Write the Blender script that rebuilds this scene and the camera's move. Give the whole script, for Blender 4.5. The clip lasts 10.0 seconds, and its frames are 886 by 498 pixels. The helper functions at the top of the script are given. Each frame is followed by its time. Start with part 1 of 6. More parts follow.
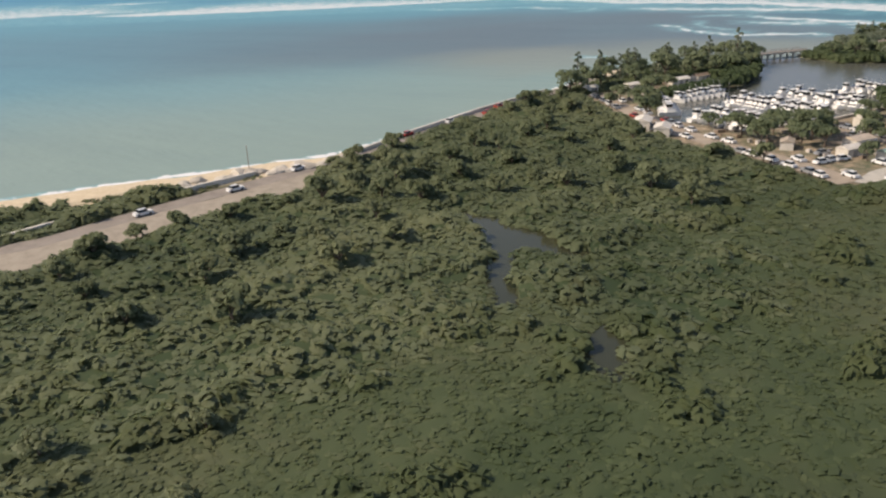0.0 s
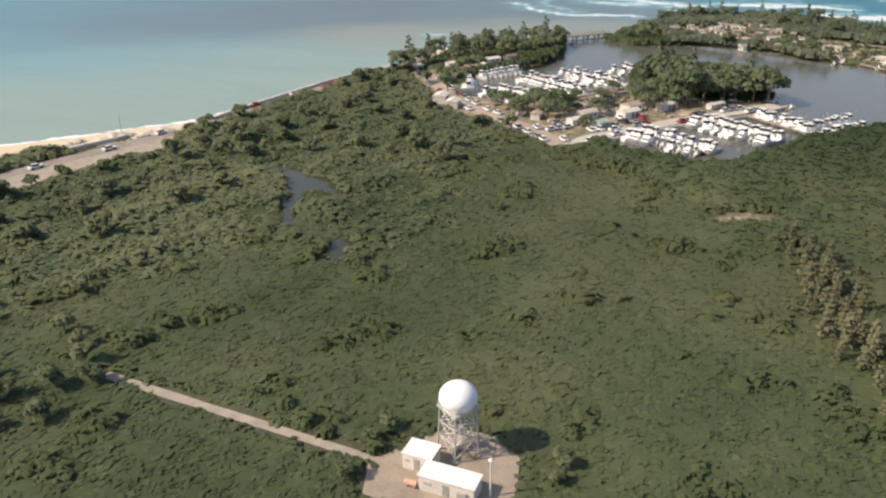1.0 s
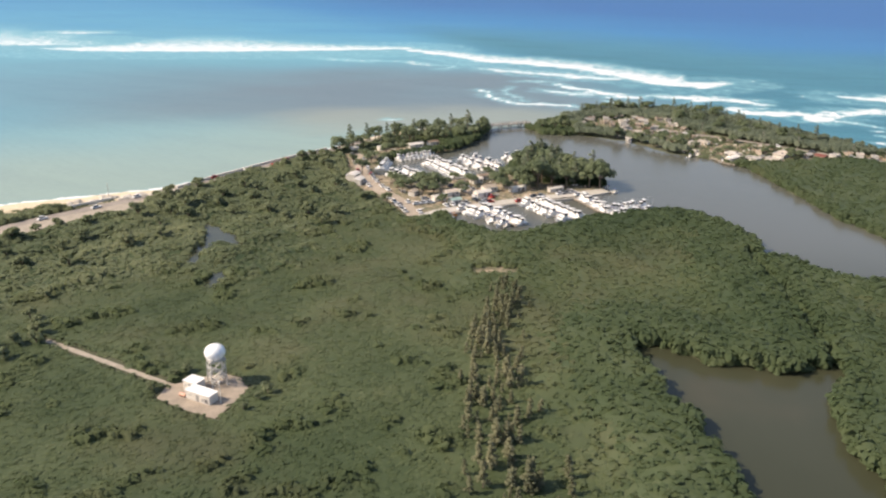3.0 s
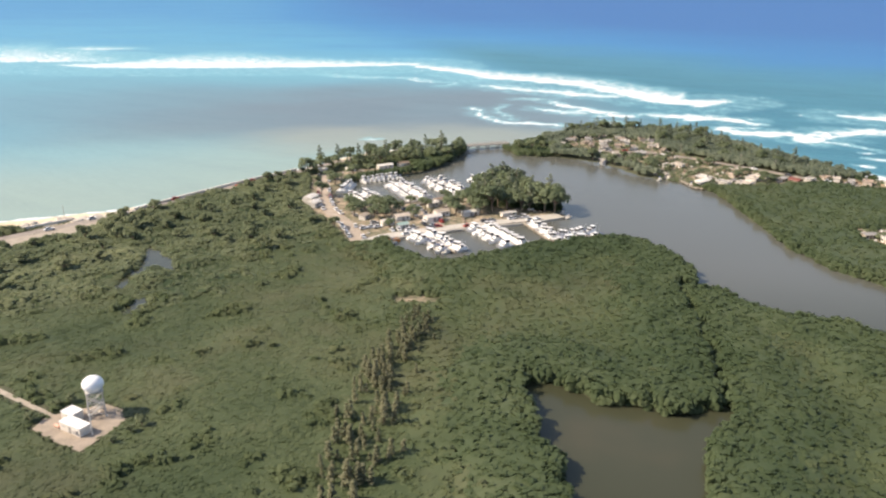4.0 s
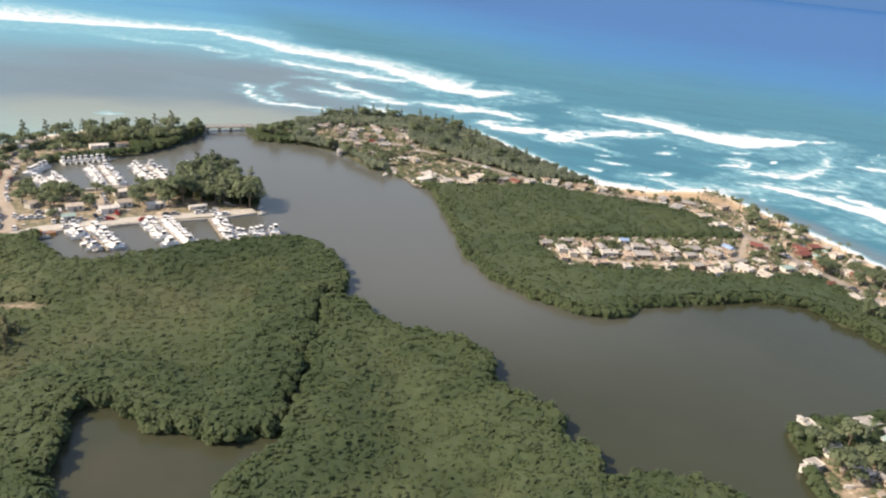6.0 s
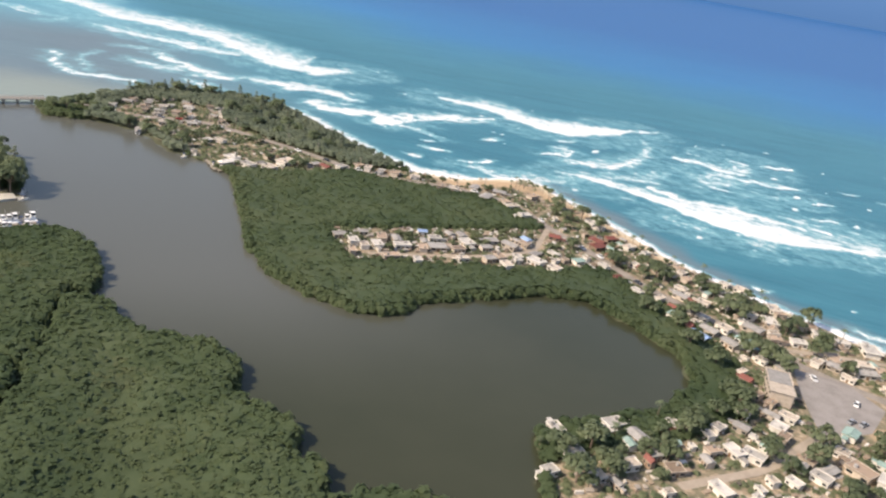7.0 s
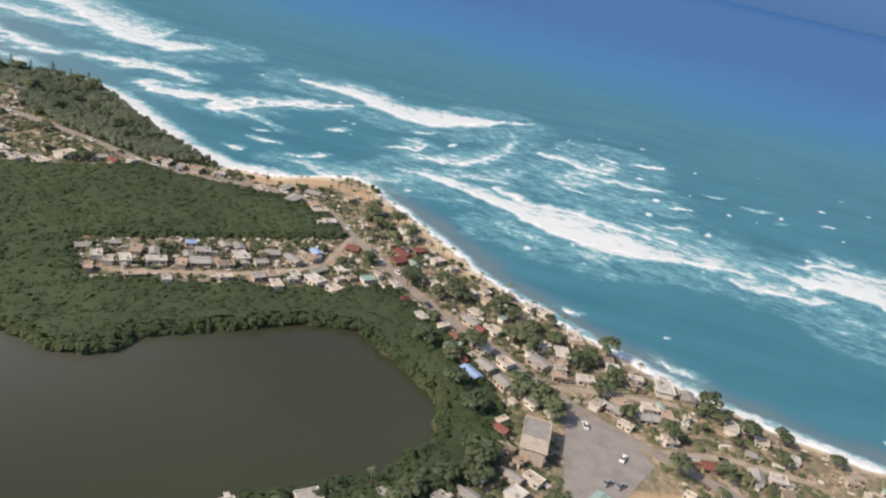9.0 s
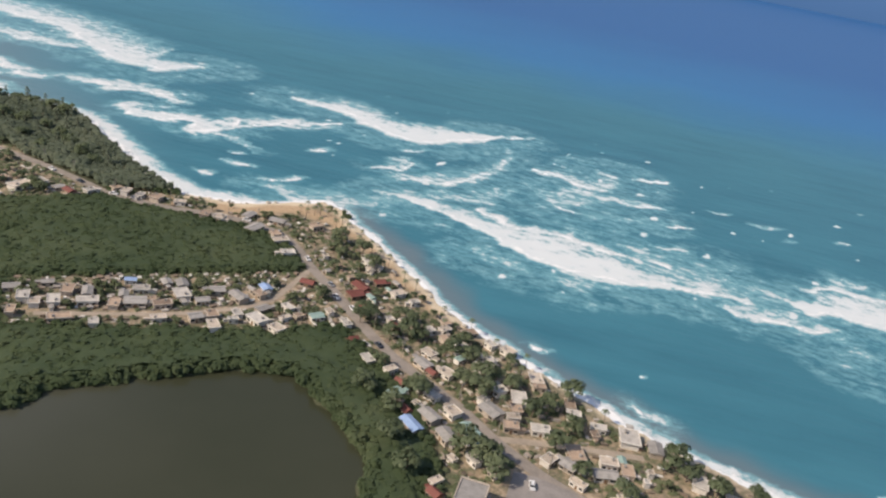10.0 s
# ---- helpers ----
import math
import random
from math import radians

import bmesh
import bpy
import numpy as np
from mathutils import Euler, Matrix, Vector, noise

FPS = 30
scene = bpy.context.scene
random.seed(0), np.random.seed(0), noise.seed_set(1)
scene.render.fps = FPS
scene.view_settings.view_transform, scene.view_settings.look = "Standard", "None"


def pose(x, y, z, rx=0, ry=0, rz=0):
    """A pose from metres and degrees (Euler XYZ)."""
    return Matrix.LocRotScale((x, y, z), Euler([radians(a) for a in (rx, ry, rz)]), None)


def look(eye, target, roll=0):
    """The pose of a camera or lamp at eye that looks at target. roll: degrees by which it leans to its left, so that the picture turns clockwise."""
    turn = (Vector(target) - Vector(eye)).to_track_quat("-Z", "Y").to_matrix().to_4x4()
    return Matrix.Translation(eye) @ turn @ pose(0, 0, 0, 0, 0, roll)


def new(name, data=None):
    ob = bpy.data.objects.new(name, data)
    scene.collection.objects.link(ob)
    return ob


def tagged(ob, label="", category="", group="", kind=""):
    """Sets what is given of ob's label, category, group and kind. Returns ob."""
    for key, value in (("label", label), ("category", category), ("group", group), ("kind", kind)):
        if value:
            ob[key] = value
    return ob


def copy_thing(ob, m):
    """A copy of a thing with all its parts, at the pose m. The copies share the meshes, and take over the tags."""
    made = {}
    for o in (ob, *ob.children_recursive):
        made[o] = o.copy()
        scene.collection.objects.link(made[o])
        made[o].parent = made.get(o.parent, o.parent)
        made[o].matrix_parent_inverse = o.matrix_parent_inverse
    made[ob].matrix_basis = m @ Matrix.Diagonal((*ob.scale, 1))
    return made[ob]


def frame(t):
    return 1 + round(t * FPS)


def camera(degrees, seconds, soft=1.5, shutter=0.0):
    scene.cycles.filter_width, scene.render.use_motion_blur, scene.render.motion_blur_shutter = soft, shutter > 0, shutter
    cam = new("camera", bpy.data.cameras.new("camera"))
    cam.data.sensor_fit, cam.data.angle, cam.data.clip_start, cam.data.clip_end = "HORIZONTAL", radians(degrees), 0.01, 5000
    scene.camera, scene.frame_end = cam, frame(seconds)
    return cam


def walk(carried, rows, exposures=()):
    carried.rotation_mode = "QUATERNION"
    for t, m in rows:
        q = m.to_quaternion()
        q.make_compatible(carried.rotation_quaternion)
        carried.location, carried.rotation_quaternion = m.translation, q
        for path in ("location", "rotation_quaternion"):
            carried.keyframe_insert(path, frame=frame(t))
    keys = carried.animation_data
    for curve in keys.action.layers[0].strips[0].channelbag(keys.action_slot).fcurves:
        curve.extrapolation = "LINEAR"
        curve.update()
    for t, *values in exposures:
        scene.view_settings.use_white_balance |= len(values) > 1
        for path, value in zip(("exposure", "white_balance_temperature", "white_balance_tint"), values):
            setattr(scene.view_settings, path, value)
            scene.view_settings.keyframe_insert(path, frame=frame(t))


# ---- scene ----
cam = camera(59.31, 10.0, soft=2.3)
PATH = [
    (0, (15.90, 72.72, 23.80), (13.82, 155.04, -7.51), -2.27),
    (0.1, (16.94, 69.15, 24.14), (16.66, 152.73, -9.18), -2.61),
    (0.2, (17.93, 65.52, 24.39), (19.58, 150.43, -11.09), -3.01),
    (0.3, (18.94, 61.92, 24.69), (22.47, 148.10, -12.87), -3.36),
    (0.4, (20.02, 58.48, 25.12), (25.20, 145.73, -14.17), -3.58),
    (0.5, (21.19, 55.33, 25.81), (27.67, 143.27, -14.62), -3.55),
    (0.6, (22.55, 52.62, 26.85), (29.82, 140.67, -14.05), -3.17),
    (0.7, (24.05, 50.30, 28.19), (31.72, 137.95, -12.70), -2.54),
    (0.8, (25.60, 48.08, 29.64), (33.46, 135.20, -10.84), -1.75),
    (0.9, (27.06, 45.74, 31.06), (35.10, 132.53, -8.70), -0.94),
    (1, (28.32, 43.04, 32.27), (36.74, 130.04, -6.54), -0.22),
    (1.1, (29.32, 39.88, 33.25), (38.39, 127.88, -4.14), 0.49),
    (1.2, (30.14, 36.45, 34.11), (40.03, 125.97, -1.34), 1.25),
    (1.3, (30.87, 32.85, 34.89), (41.58, 124.05, 1.56), 1.96),
    (1.4, (31.56, 29.19, 35.60), (43.02, 121.87, 4.19), 2.54),
    (1.5, (32.32, 25.59, 36.28), (44.27, 119.23, 6.23), 2.91),
    (1.6, (33.02, 21.86, 36.83), (45.24, 115.81, 7.53), 2.96),
    (1.7, (33.60, 17.93, 37.24), (45.95, 111.77, 8.33), 2.77),
    (1.8, (34.24, 14.07, 37.64), (46.57, 107.60, 8.81), 2.45),
    (1.9, (35.12, 10.57, 38.15), (47.23, 103.78, 9.20), 2.13),
    (2, (36.38, 7.69, 38.88), (48.09, 100.80, 9.66), 1.89),
    (2.1, (38.17, 5.55, 39.94), (49.20, 98.81, 10.22), 1.77),
    (2.2, (40.39, 3.95, 41.25), (50.45, 97.48, 10.73), 1.69),
    (2.3, (42.81, 2.74, 42.65), (51.77, 96.56, 11.20), 1.61),
    (2.4, (45.25, 1.77, 43.96), (53.11, 95.84, 11.65), 1.53),
    (2.5, (47.50, 0.89, 45.02), (54.38, 95.07, 12.12), 1.43),
    (2.6, (49.38, 0.98, 45.29), (55.42, 95.12, 12.11), 1.27),
    (2.7, (51.26, 1.06, 45.56), (56.48, 95.18, 12.17), 1.12),
    (2.8, (53.14, 1.16, 45.83), (57.56, 95.26, 12.30), 0.97),
    (2.9, (55.01, 1.25, 46.11), (58.68, 95.35, 12.47), 0.82),
    (3, (56.89, 1.35, 46.38), (59.82, 95.46, 12.70), 0.68),
    (3.5, (66.24, 1.93, 47.77), (66.16, 96.21, 14.43), 0.20),
    (4, (75.55, 2.64, 49.17), (73.84, 97.23, 16.76), 0.33),
    (4.5, (84.81, 3.49, 50.59), (83.02, 98.53, 19.53), 1.16),
    (5, (94.02, 4.50, 52.04), (93.62, 99.39, 20.48), 1.78),
    (5.5, (103.18, 5.66, 53.50), (109.21, 99.75, 20.16), 4.01),
    (6, (112.29, 7.01, 54.98), (128.17, 99.29, 19.88), 5.77),
    (6.5, (121.34, 8.54, 56.49), (145.23, 98.78, 20.63), 7.47),
    (7, (130.33, 10.26, 58.01), (161.67, 98.13, 22.00), 9.70),
    (7.5, (139.25, 12.19, 59.57), (179.76, 96.57, 24.35), 12.18),
    (8, (148.12, 14.35, 61.14), (189.78, 97.75, 24.98), 14.25),
    (8.5, (156.92, 16.73, 62.74), (197.31, 100.20, 25.32), 13.83),
    (9, (165.64, 19.36, 64.37), (203.93, 103.72, 26.72), 12.55),
    (9.5, (174.30, 22.23, 66.02), (210.80, 107.52, 28.70), 11.06),
    (10, (182.88, 25.37, 67.70), (216.84, 111.55, 30.01), 10.76),
]
STOPS = [(0.0, 0.0), (0.5, 0.15), (1.0, 0.3), (1.5, 0.3), (2.5, 0.42), (4.0, 0.7), (5.0, 0.68), (6.0, 0.62), (7.5, 0.42), (8.5, 0.24), (10.0, 0.0)]
EXPOSURES = [(t, stops, 7500 if t < 7 else 7150, 15) for t, stops in STOPS]
walk(cam, [(t, look(eye, aim, lean)) for t, eye, aim, lean in PATH], EXPOSURES)

# ---- light ----
SUN_FROM = Vector((-0.99, -0.10, 0.87)).normalized()
world = bpy.data.worlds.new("world")
scene.world = world
world.use_nodes = True
wn = world.node_tree
sky = wn.nodes.new("ShaderNodeTexSky")
sky.sky_type, sky.sun_disc = "NISHITA", False
sky.sun_elevation, sky.sun_rotation = math.asin(SUN_FROM.z), math.atan2(SUN_FROM.x, SUN_FROM.y)
sky.air_density, sky.dust_density, sky.altitude = 1.0, 1.2, 30
wn.links.new(sky.outputs[0], wn.nodes["Background"].inputs[0])
wn.nodes["Background"].inputs[1].default_value = 0.15
sun_data = bpy.data.lights.new("sun", "SUN")
sun_data.energy, sun_data.angle, sun_data.color = 4.2, radians(0.5), (1.0, 0.93, 0.80)
sun = new("sun", sun_data)
sun.matrix_world = look(SUN_FROM * 300, (0, 0, 0))


# ---- materials ----
class Nodes:
    """A small builder of node materials."""

    def __init__(self, name, rough=0.8, metal=0.0, ior=1.45):
        self.mat = bpy.data.materials.new(name)
        self.mat.use_nodes = True
        self.tree = self.mat.node_tree
        self.bsdf = self.tree.nodes["Principled BSDF"]
        self.bsdf.inputs["Roughness"].default_value = rough
        self.bsdf.inputs["Metallic"].default_value = metal
        self.bsdf.inputs["IOR"].default_value = ior

    def node(self, kind, **settings):
        n = self.tree.nodes.new(kind)
        if kind == "ShaderNodeMath":
            n.operation = settings.get("op", "MULTIPLY")
        return n

    def link(self, a, b):
        self.tree.links.new(a, b)
        return self

    def position(self, along=1.0, across=1.0, turn=0.0):
        """The place in the world, drawn out along a heading."""
        g = self.node("ShaderNodeNewGeometry")
        m = self.node("ShaderNodeMapping")
        m.vector_type = "TEXTURE"
        m.inputs["Scale"].default_value = (along, across, 1.0)
        m.inputs["Rotation"].default_value = (0, 0, turn)
        self.link(g.outputs["Position"], m.inputs["Vector"])
        return m.outputs[0]

    def noise(self, scale, detail=4.0, rough=0.6, vector=None):
        n = self.node("ShaderNodeTexNoise")
        n.inputs["Scale"].default_value, n.inputs["Detail"].default_value = scale, detail
        n.inputs["Roughness"].default_value = rough
        self.link(vector or self.position(), n.inputs["Vector"])
        return n.outputs["Fac"]

    def ramp(self, fac, stops):
        r = self.node("ShaderNodeValToRGB")
        while len(r.color_ramp.elements) < len(stops):
            r.color_ramp.elements.new(0.5)
        for e, (at, c) in zip(r.color_ramp.elements, stops):
            e.position, e.color = at, (*c, 1)
        self.link(fac, r.inputs[0])
        return r.outputs[0]

    def mix(self, fac, a, b, blend="MIX"):
        m = self.node("ShaderNodeMix")
        m.data_type, m.blend_type = "RGBA", blend
        if isinstance(fac, (int, float)):
            m.inputs["Factor"].default_value = fac
        else:
            self.link(fac, m.inputs["Factor"])
        for value, socket in ((a, m.inputs[6]), (b, m.inputs[7])):
            if isinstance(value, tuple):
                socket.default_value = (*value, 1)
            else:
                self.link(value, socket)
        return m.outputs[2]

    def calc(self, op, a, b=0.0, clamp=False):
        m = self.node("ShaderNodeMath", op=op)
        m.use_clamp = clamp
        for n, value in enumerate((a, b)):
            if isinstance(value, (int, float)):
                m.inputs[n].default_value = value
            else:
                self.link(value, m.inputs[n])
        return m.outputs[0]

    def attribute(self, name):
        a = self.node("ShaderNodeAttribute")
        a.attribute_name = name
        return a.outputs["Fac"]

    def random(self):
        return self.node("ShaderNodeObjectInfo").outputs["Random"]

    def colour(self, socket):
        self.link(socket, self.bsdf.inputs["Base Color"])
        return self

    def bump(self, height, strength=0.4, distance=0.1):
        b = self.node("ShaderNodeBump")
        b.inputs["Strength"].default_value, b.inputs["Distance"].default_value = strength, distance
        self.link(height, b.inputs["Height"])
        self.link(b.outputs[0], self.bsdf.inputs["Normal"])
        return self


def worn(name, base, rough=0.7, spread=0.35, scale=1.2, metal=0.0, by_object=0.0):
    """A painted or mineral surface: stains at two scales and fine grain."""
    n = Nodes(name, rough, metal)
    dark = tuple(c * (1 - spread) for c in base)
    light = tuple(min(1.0, c * (1 + spread * 0.35)) for c in base)
    big = n.noise(scale, 5.0, 0.65)
    fine = n.noise(scale * 9, 3.0, 0.6)
    c = n.ramp(n.calc("ADD", n.calc("MULTIPLY", big, 0.7), n.calc("MULTIPLY", fine, 0.3)), [(0.32, dark), (0.55, base), (0.75, light)])
    if by_object:
        shade = n.ramp(n.random(), [(0.0, (1 - by_object,) * 3), (1.0, (1.0, 1.0, 1.0))])
        c = n.mix(1.0, c, shade, "MULTIPLY")
    n.colour(c).bump(fine, 0.25, 0.02)
    return n.mat


def leafy(name, dark, mid, light, patch=0.06, sere=None):
    """Foliage: colour by clump, by leaf and by wide patches."""
    n = Nodes(name, 0.55)
    tone = n.attribute("tone")
    leaf = n.node("ShaderNodeNewGeometry").outputs["Random Per Island"]
    wide = n.noise(patch, 3.0, 0.6)
    broad = n.noise(patch * 0.4, 3.0, 0.6)
    v = n.calc("ADD", n.calc("MULTIPLY", tone, 0.6), n.calc("MULTIPLY", leaf, 0.16))
    v = n.calc("ADD", v, n.calc("MULTIPLY", n.calc("SUBTRACT", wide, 0.5), 1.0))
    v = n.calc("ADD", v, n.calc("MULTIPLY", n.calc("SUBTRACT", broad, 0.5), 1.5), clamp=True)
    tint = n.ramp(v, [(0.05, dark), (0.42, mid), (0.85, light)])
    if sere:
        tint = n.mix(n.ramp(n.noise(0.045, 4.0, 0.65), [(0.5, (0.0,) * 3), (0.68, (0.32,) * 3)]), tint, sere)
    n.colour(tint)
    n.bsdf.inputs["Specular IOR Level"].default_value = 0.25
    # thin leaves let part of the light through
    through_leaf = n.node("ShaderNodeBsdfTranslucent")
    n.link(tint, through_leaf.inputs["Color"])
    blend = n.node("ShaderNodeMixShader")
    blend.inputs[0].default_value = 0.5
    n.link(n.bsdf.outputs[0], blend.inputs[1]).link(through_leaf.outputs[0], blend.inputs[2])
    n.link(blend.outputs[0], n.tree.nodes["Material Output"].inputs["Surface"])
    return n.mat


def plain(name, base, rough=0.5, metal=0.0):
    n = Nodes(name, rough, metal)
    fine = n.noise(6.0, 3.0)
    n.colour(n.ramp(fine, [(0.3, tuple(c * 0.85 for c in base)), (0.7, base)]))
    return n.mat


def sea_material():
    n = Nodes("sea_water", 0.4, 0.0, 1.33)
    n.bsdf.inputs["Specular IOR Level"].default_value = 0.12
    deep, weed, shoal, bay = (n.attribute(a) for a in ("deep", "weed", "shoal", "bay"))
    wide = n.noise(0.012, 4.0, 0.6, n.position(1.8, 1.0, 0.0))
    streak = n.noise(0.08, 5.0, 0.65, n.position(4.0, 1.0, -0.5))
    wob = n.calc("MULTIPLY", n.calc("SUBTRACT", wide, 0.5), 0.3)
    base = n.ramp(n.calc("ADD", deep, wob), [(0.0, (0.108, 0.29, 0.365)), (0.25, (0.066, 0.25, 0.385)), (0.55, (0.030, 0.166, 0.345)), (1.0, (0.023, 0.108, 0.282))])
    base = n.mix(bay, base, n.ramp(streak, [(0.35, (0.033, 0.138, 0.192)), (0.65, (0.048, 0.186, 0.246))]))
    base = n.mix(shoal, base, (0.235, 0.315, 0.29))
    base = n.mix(n.calc("MULTIPLY", weed, n.calc("ADD", 0.5, wide), clamp=True), base, (0.125, 0.175, 0.205))
    base = n.mix(n.calc("MULTIPLY", n.calc("SUBTRACT", streak, 0.45), 0.4, clamp=True), base, (0.02, 0.08, 0.12))
    base = n.mix(n.calc("MULTIPLY", n.attribute("plume"), 0.75), base, (0.235, 0.265, 0.235))
    foam, crest = n.attribute("foam"), n.attribute("crest")
    sweep = n.noise(0.20, 8.0, 0.70, n.position(1.5, 1.0, -0.62))
    curd = n.noise(0.55, 6.0, 0.7, n.position(1.7, 1.0, -0.5))
    spray = n.noise(1.5, 5.0, 0.75, n.position(1.5, 1.0, -0.6))
    rag = n.calc("ADD", n.calc("MULTIPLY", n.calc("SUBTRACT", sweep, 0.5), 4.4), n.calc("MULTIPLY", n.calc("SUBTRACT", curd, 0.5), 3.8))
    rag = n.calc("ADD", rag, n.calc("MULTIPLY", n.calc("SUBTRACT", spray, 0.5), 2.0))
    f = n.calc("ADD", n.calc("SUBTRACT", n.calc("MULTIPLY", foam, 2.0), 0.60), n.calc("MULTIPLY", rag, 0.75))
    gate = n.calc("MULTIPLY", foam, 3.0, clamp=True)
    milk = n.ramp(n.calc("MULTIPLY", n.calc("ADD", f, 0.6), gate), [(0.1, (0.0,) * 3), (0.9, (0.72,) * 3)])
    cover = n.ramp(n.calc("MULTIPLY", f, gate), [(0.34, (0.0,) * 3), (0.62, (0.75,) * 3), (0.95, (1.0,) * 3)])
    line = n.ramp(n.calc("ADD", crest, n.calc("MULTIPLY", n.calc("SUBTRACT", curd, 0.5), 3.0)), [(0.52, (0.0,) * 3), (0.72, (1.0,) * 3)])
    base = n.mix(milk, base, (0.21, 0.44, 0.49))
    base = n.mix(cover, base, (0.62, 0.66, 0.67))
    base = n.mix(n.calc("MULTIPLY", line, n.calc("MULTIPLY", crest, 5.0, clamp=True)), base, (0.78, 0.79, 0.79))
    n.colour(base)
    swell = n.noise(0.35, 5.0, 0.6, n.position(2.5, 1.0, -0.6))
    n.bump(n.calc("ADD", swell, n.calc("ADD", n.calc("MULTIPLY", cover, 0.5), line)), 0.5, 0.4)
    return n.mat


def lagoon_material():
    n = Nodes("lagoon_water", 0.2, 0.0, 1.33)
    n.bsdf.inputs["Specular IOR Level"].default_value = 0.48
    wide = n.noise(0.02, 4.0, 0.6)
    c = n.mix(n.calc("MULTIPLY", n.attribute("silt"), 0.9), n.ramp(wide, [(0.3, (0.036, 0.040, 0.023)), (0.6, (0.046, 0.049, 0.030)), (0.8, (0.082, 0.067, 0.041))]), (0.098, 0.100, 0.088))
    n.colour(c)
    n.bump(n.noise(1.4, 3.0), 0.25, 0.05)
    return n.mat


def ground_material():
    n = Nodes("ground_soil", 0.95)
    wide, fine = n.noise(0.12, 5.0, 0.65), n.noise(1.8, 4.0, 0.7)
    mud = n.ramp(fine, [(0.3, (0.045, 0.052, 0.028)), (0.7, (0.085, 0.088, 0.048))])
    sand = n.ramp(fine, [(0.3, (0.50, 0.40, 0.27)), (0.7, (0.66, 0.56, 0.41))])
    spots = n.noise(0.55, 3.0, 0.75)
    mixed = n.calc("ADD", n.calc("MULTIPLY", wide, 0.35), n.calc("ADD", n.calc("MULTIPLY", spots, 0.45), n.calc("MULTIPLY", fine, 0.2)))
    yard = n.ramp(mixed, [(0.38, (0.075, 0.090, 0.045)), (0.46, (0.15, 0.14, 0.09)), (0.54, (0.30, 0.23, 0.16)), (0.64, (0.52, 0.44, 0.34))])
    orange = n.ramp(fine, [(0.3, (0.36, 0.245, 0.145)), (0.7, (0.48, 0.355, 0.23))])
    c = n.mix(n.attribute("yard"), mud, yard)
    c = n.mix(n.attribute("orange"), c, orange)
    c = n.mix(n.attribute("sand"), c, sand)
    n.colour(c).bump(fine, 0.5, 0.08)
    return n.mat


M_SEA, M_LAGOON, M_GROUND = sea_material(), lagoon_material(), ground_material()
M_MANGROVE = leafy("mangrove_leaves", (0.083, 0.121, 0.061), (0.120, 0.160, 0.082), (0.166, 0.198, 0.106))
M_SCRUB = leafy("scrub_leaves", (0.095, 0.130, 0.064), (0.142, 0.178, 0.090), (0.202, 0.220, 0.122), 0.06, (0.215, 0.192, 0.122))
M_THICKET = leafy("thicket_leaves", (0.140, 0.176, 0.100), (0.202, 0.236, 0.136), (0.272, 0.294, 0.172))
M_TREE = leafy("tree_leaves", (0.128, 0.166, 0.098), (0.186, 0.228, 0.134), (0.248, 0.286, 0.174), 0.15)
M_DRY = leafy("dry_foliage", (0.165, 0.178, 0.110), (0.24, 0.245, 0.152), (0.315, 0.310, 0.198), 0.15)
M_PINE = leafy("pine_needles", (0.148, 0.186, 0.132), (0.215, 0.254, 0.180), (0.285, 0.320, 0.230), 0.15)
M_BARK = worn("bark", (0.17, 0.13, 0.10), 0.9, 0.4, 4.0)
M_ASPHALT = worn("asphalt", (0.27, 0.235, 0.205), 0.9, 0.3, 0.5)
M_LOT = worn("bleached_asphalt", (0.27, 0.245, 0.23), 0.9, 0.35, 0.30)
M_DUST = worn("dusty_road", (0.36, 0.30, 0.24), 0.95, 0.3, 0.4)
M_CONCRETE = worn("concrete", (0.46, 0.43, 0.38), 0.85, 0.3, 0.8)
M_GRAVEL = worn("pale_gravel", (0.34, 0.295, 0.24), 0.95, 0.3, 0.9)
M_BRIGHT = worn("bright_roof_paint", (0.80, 0.78, 0.76), 0.6, 0.25, 2.0)
M_YARD = worn("trodden_gravel", (0.32, 0.265, 0.21), 0.95, 0.35, 0.6)
M_WHITE = worn("white_paint", (0.72, 0.67, 0.60), 0.6, 0.22, 1.5, by_object=0.2)
M_CREAM = worn("cream_paint", (0.58, 0.49, 0.40), 0.7, 0.35, 1.5, by_object=0.4)
M_TAN = worn("tan_plaster", (0.42, 0.31, 0.23), 0.8, 0.28, 1.5, by_object=0.5)
M_GREY = worn("weathered_roof", (0.36, 0.34, 0.32), 0.85, 0.35, 1.2, by_object=0.3)
M_RED = worn("red_roof_paint", (0.22, 0.075, 0.06), 0.75, 0.35, 1.4, by_object=0.25)
M_BLUE = worn("blue_tarpaulin", (0.27, 0.38, 0.58), 0.6, 0.25, 1.4)
M_TEAL = worn("green_grey_roof", (0.30, 0.42, 0.38), 0.75, 0.3, 1.4, by_object=0.25)
M_ROOF_WHITE = worn("stained_white_roof", (0.58, 0.54, 0.49), 0.75, 0.45, 1.1, by_object=0.45)
M_GLASS = plain("dark_glass", (0.03, 0.035, 0.04), 0.12)
M_DOOR = worn("brown_door", (0.20, 0.12, 0.07), 0.6, 0.3, 3.0)
M_GEL = plain("white_gelcoat", (0.87, 0.86, 0.84), 0.3)
M_NAVY = plain("navy_canvas", (0.05, 0.08, 0.16), 0.8)
M_DECK = worn("boat_deck", (0.55, 0.50, 0.42), 0.7, 0.2, 3.0)
M_TIMBER = worn("grey_timber", (0.34, 0.29, 0.23), 0.85, 0.35, 2.0)
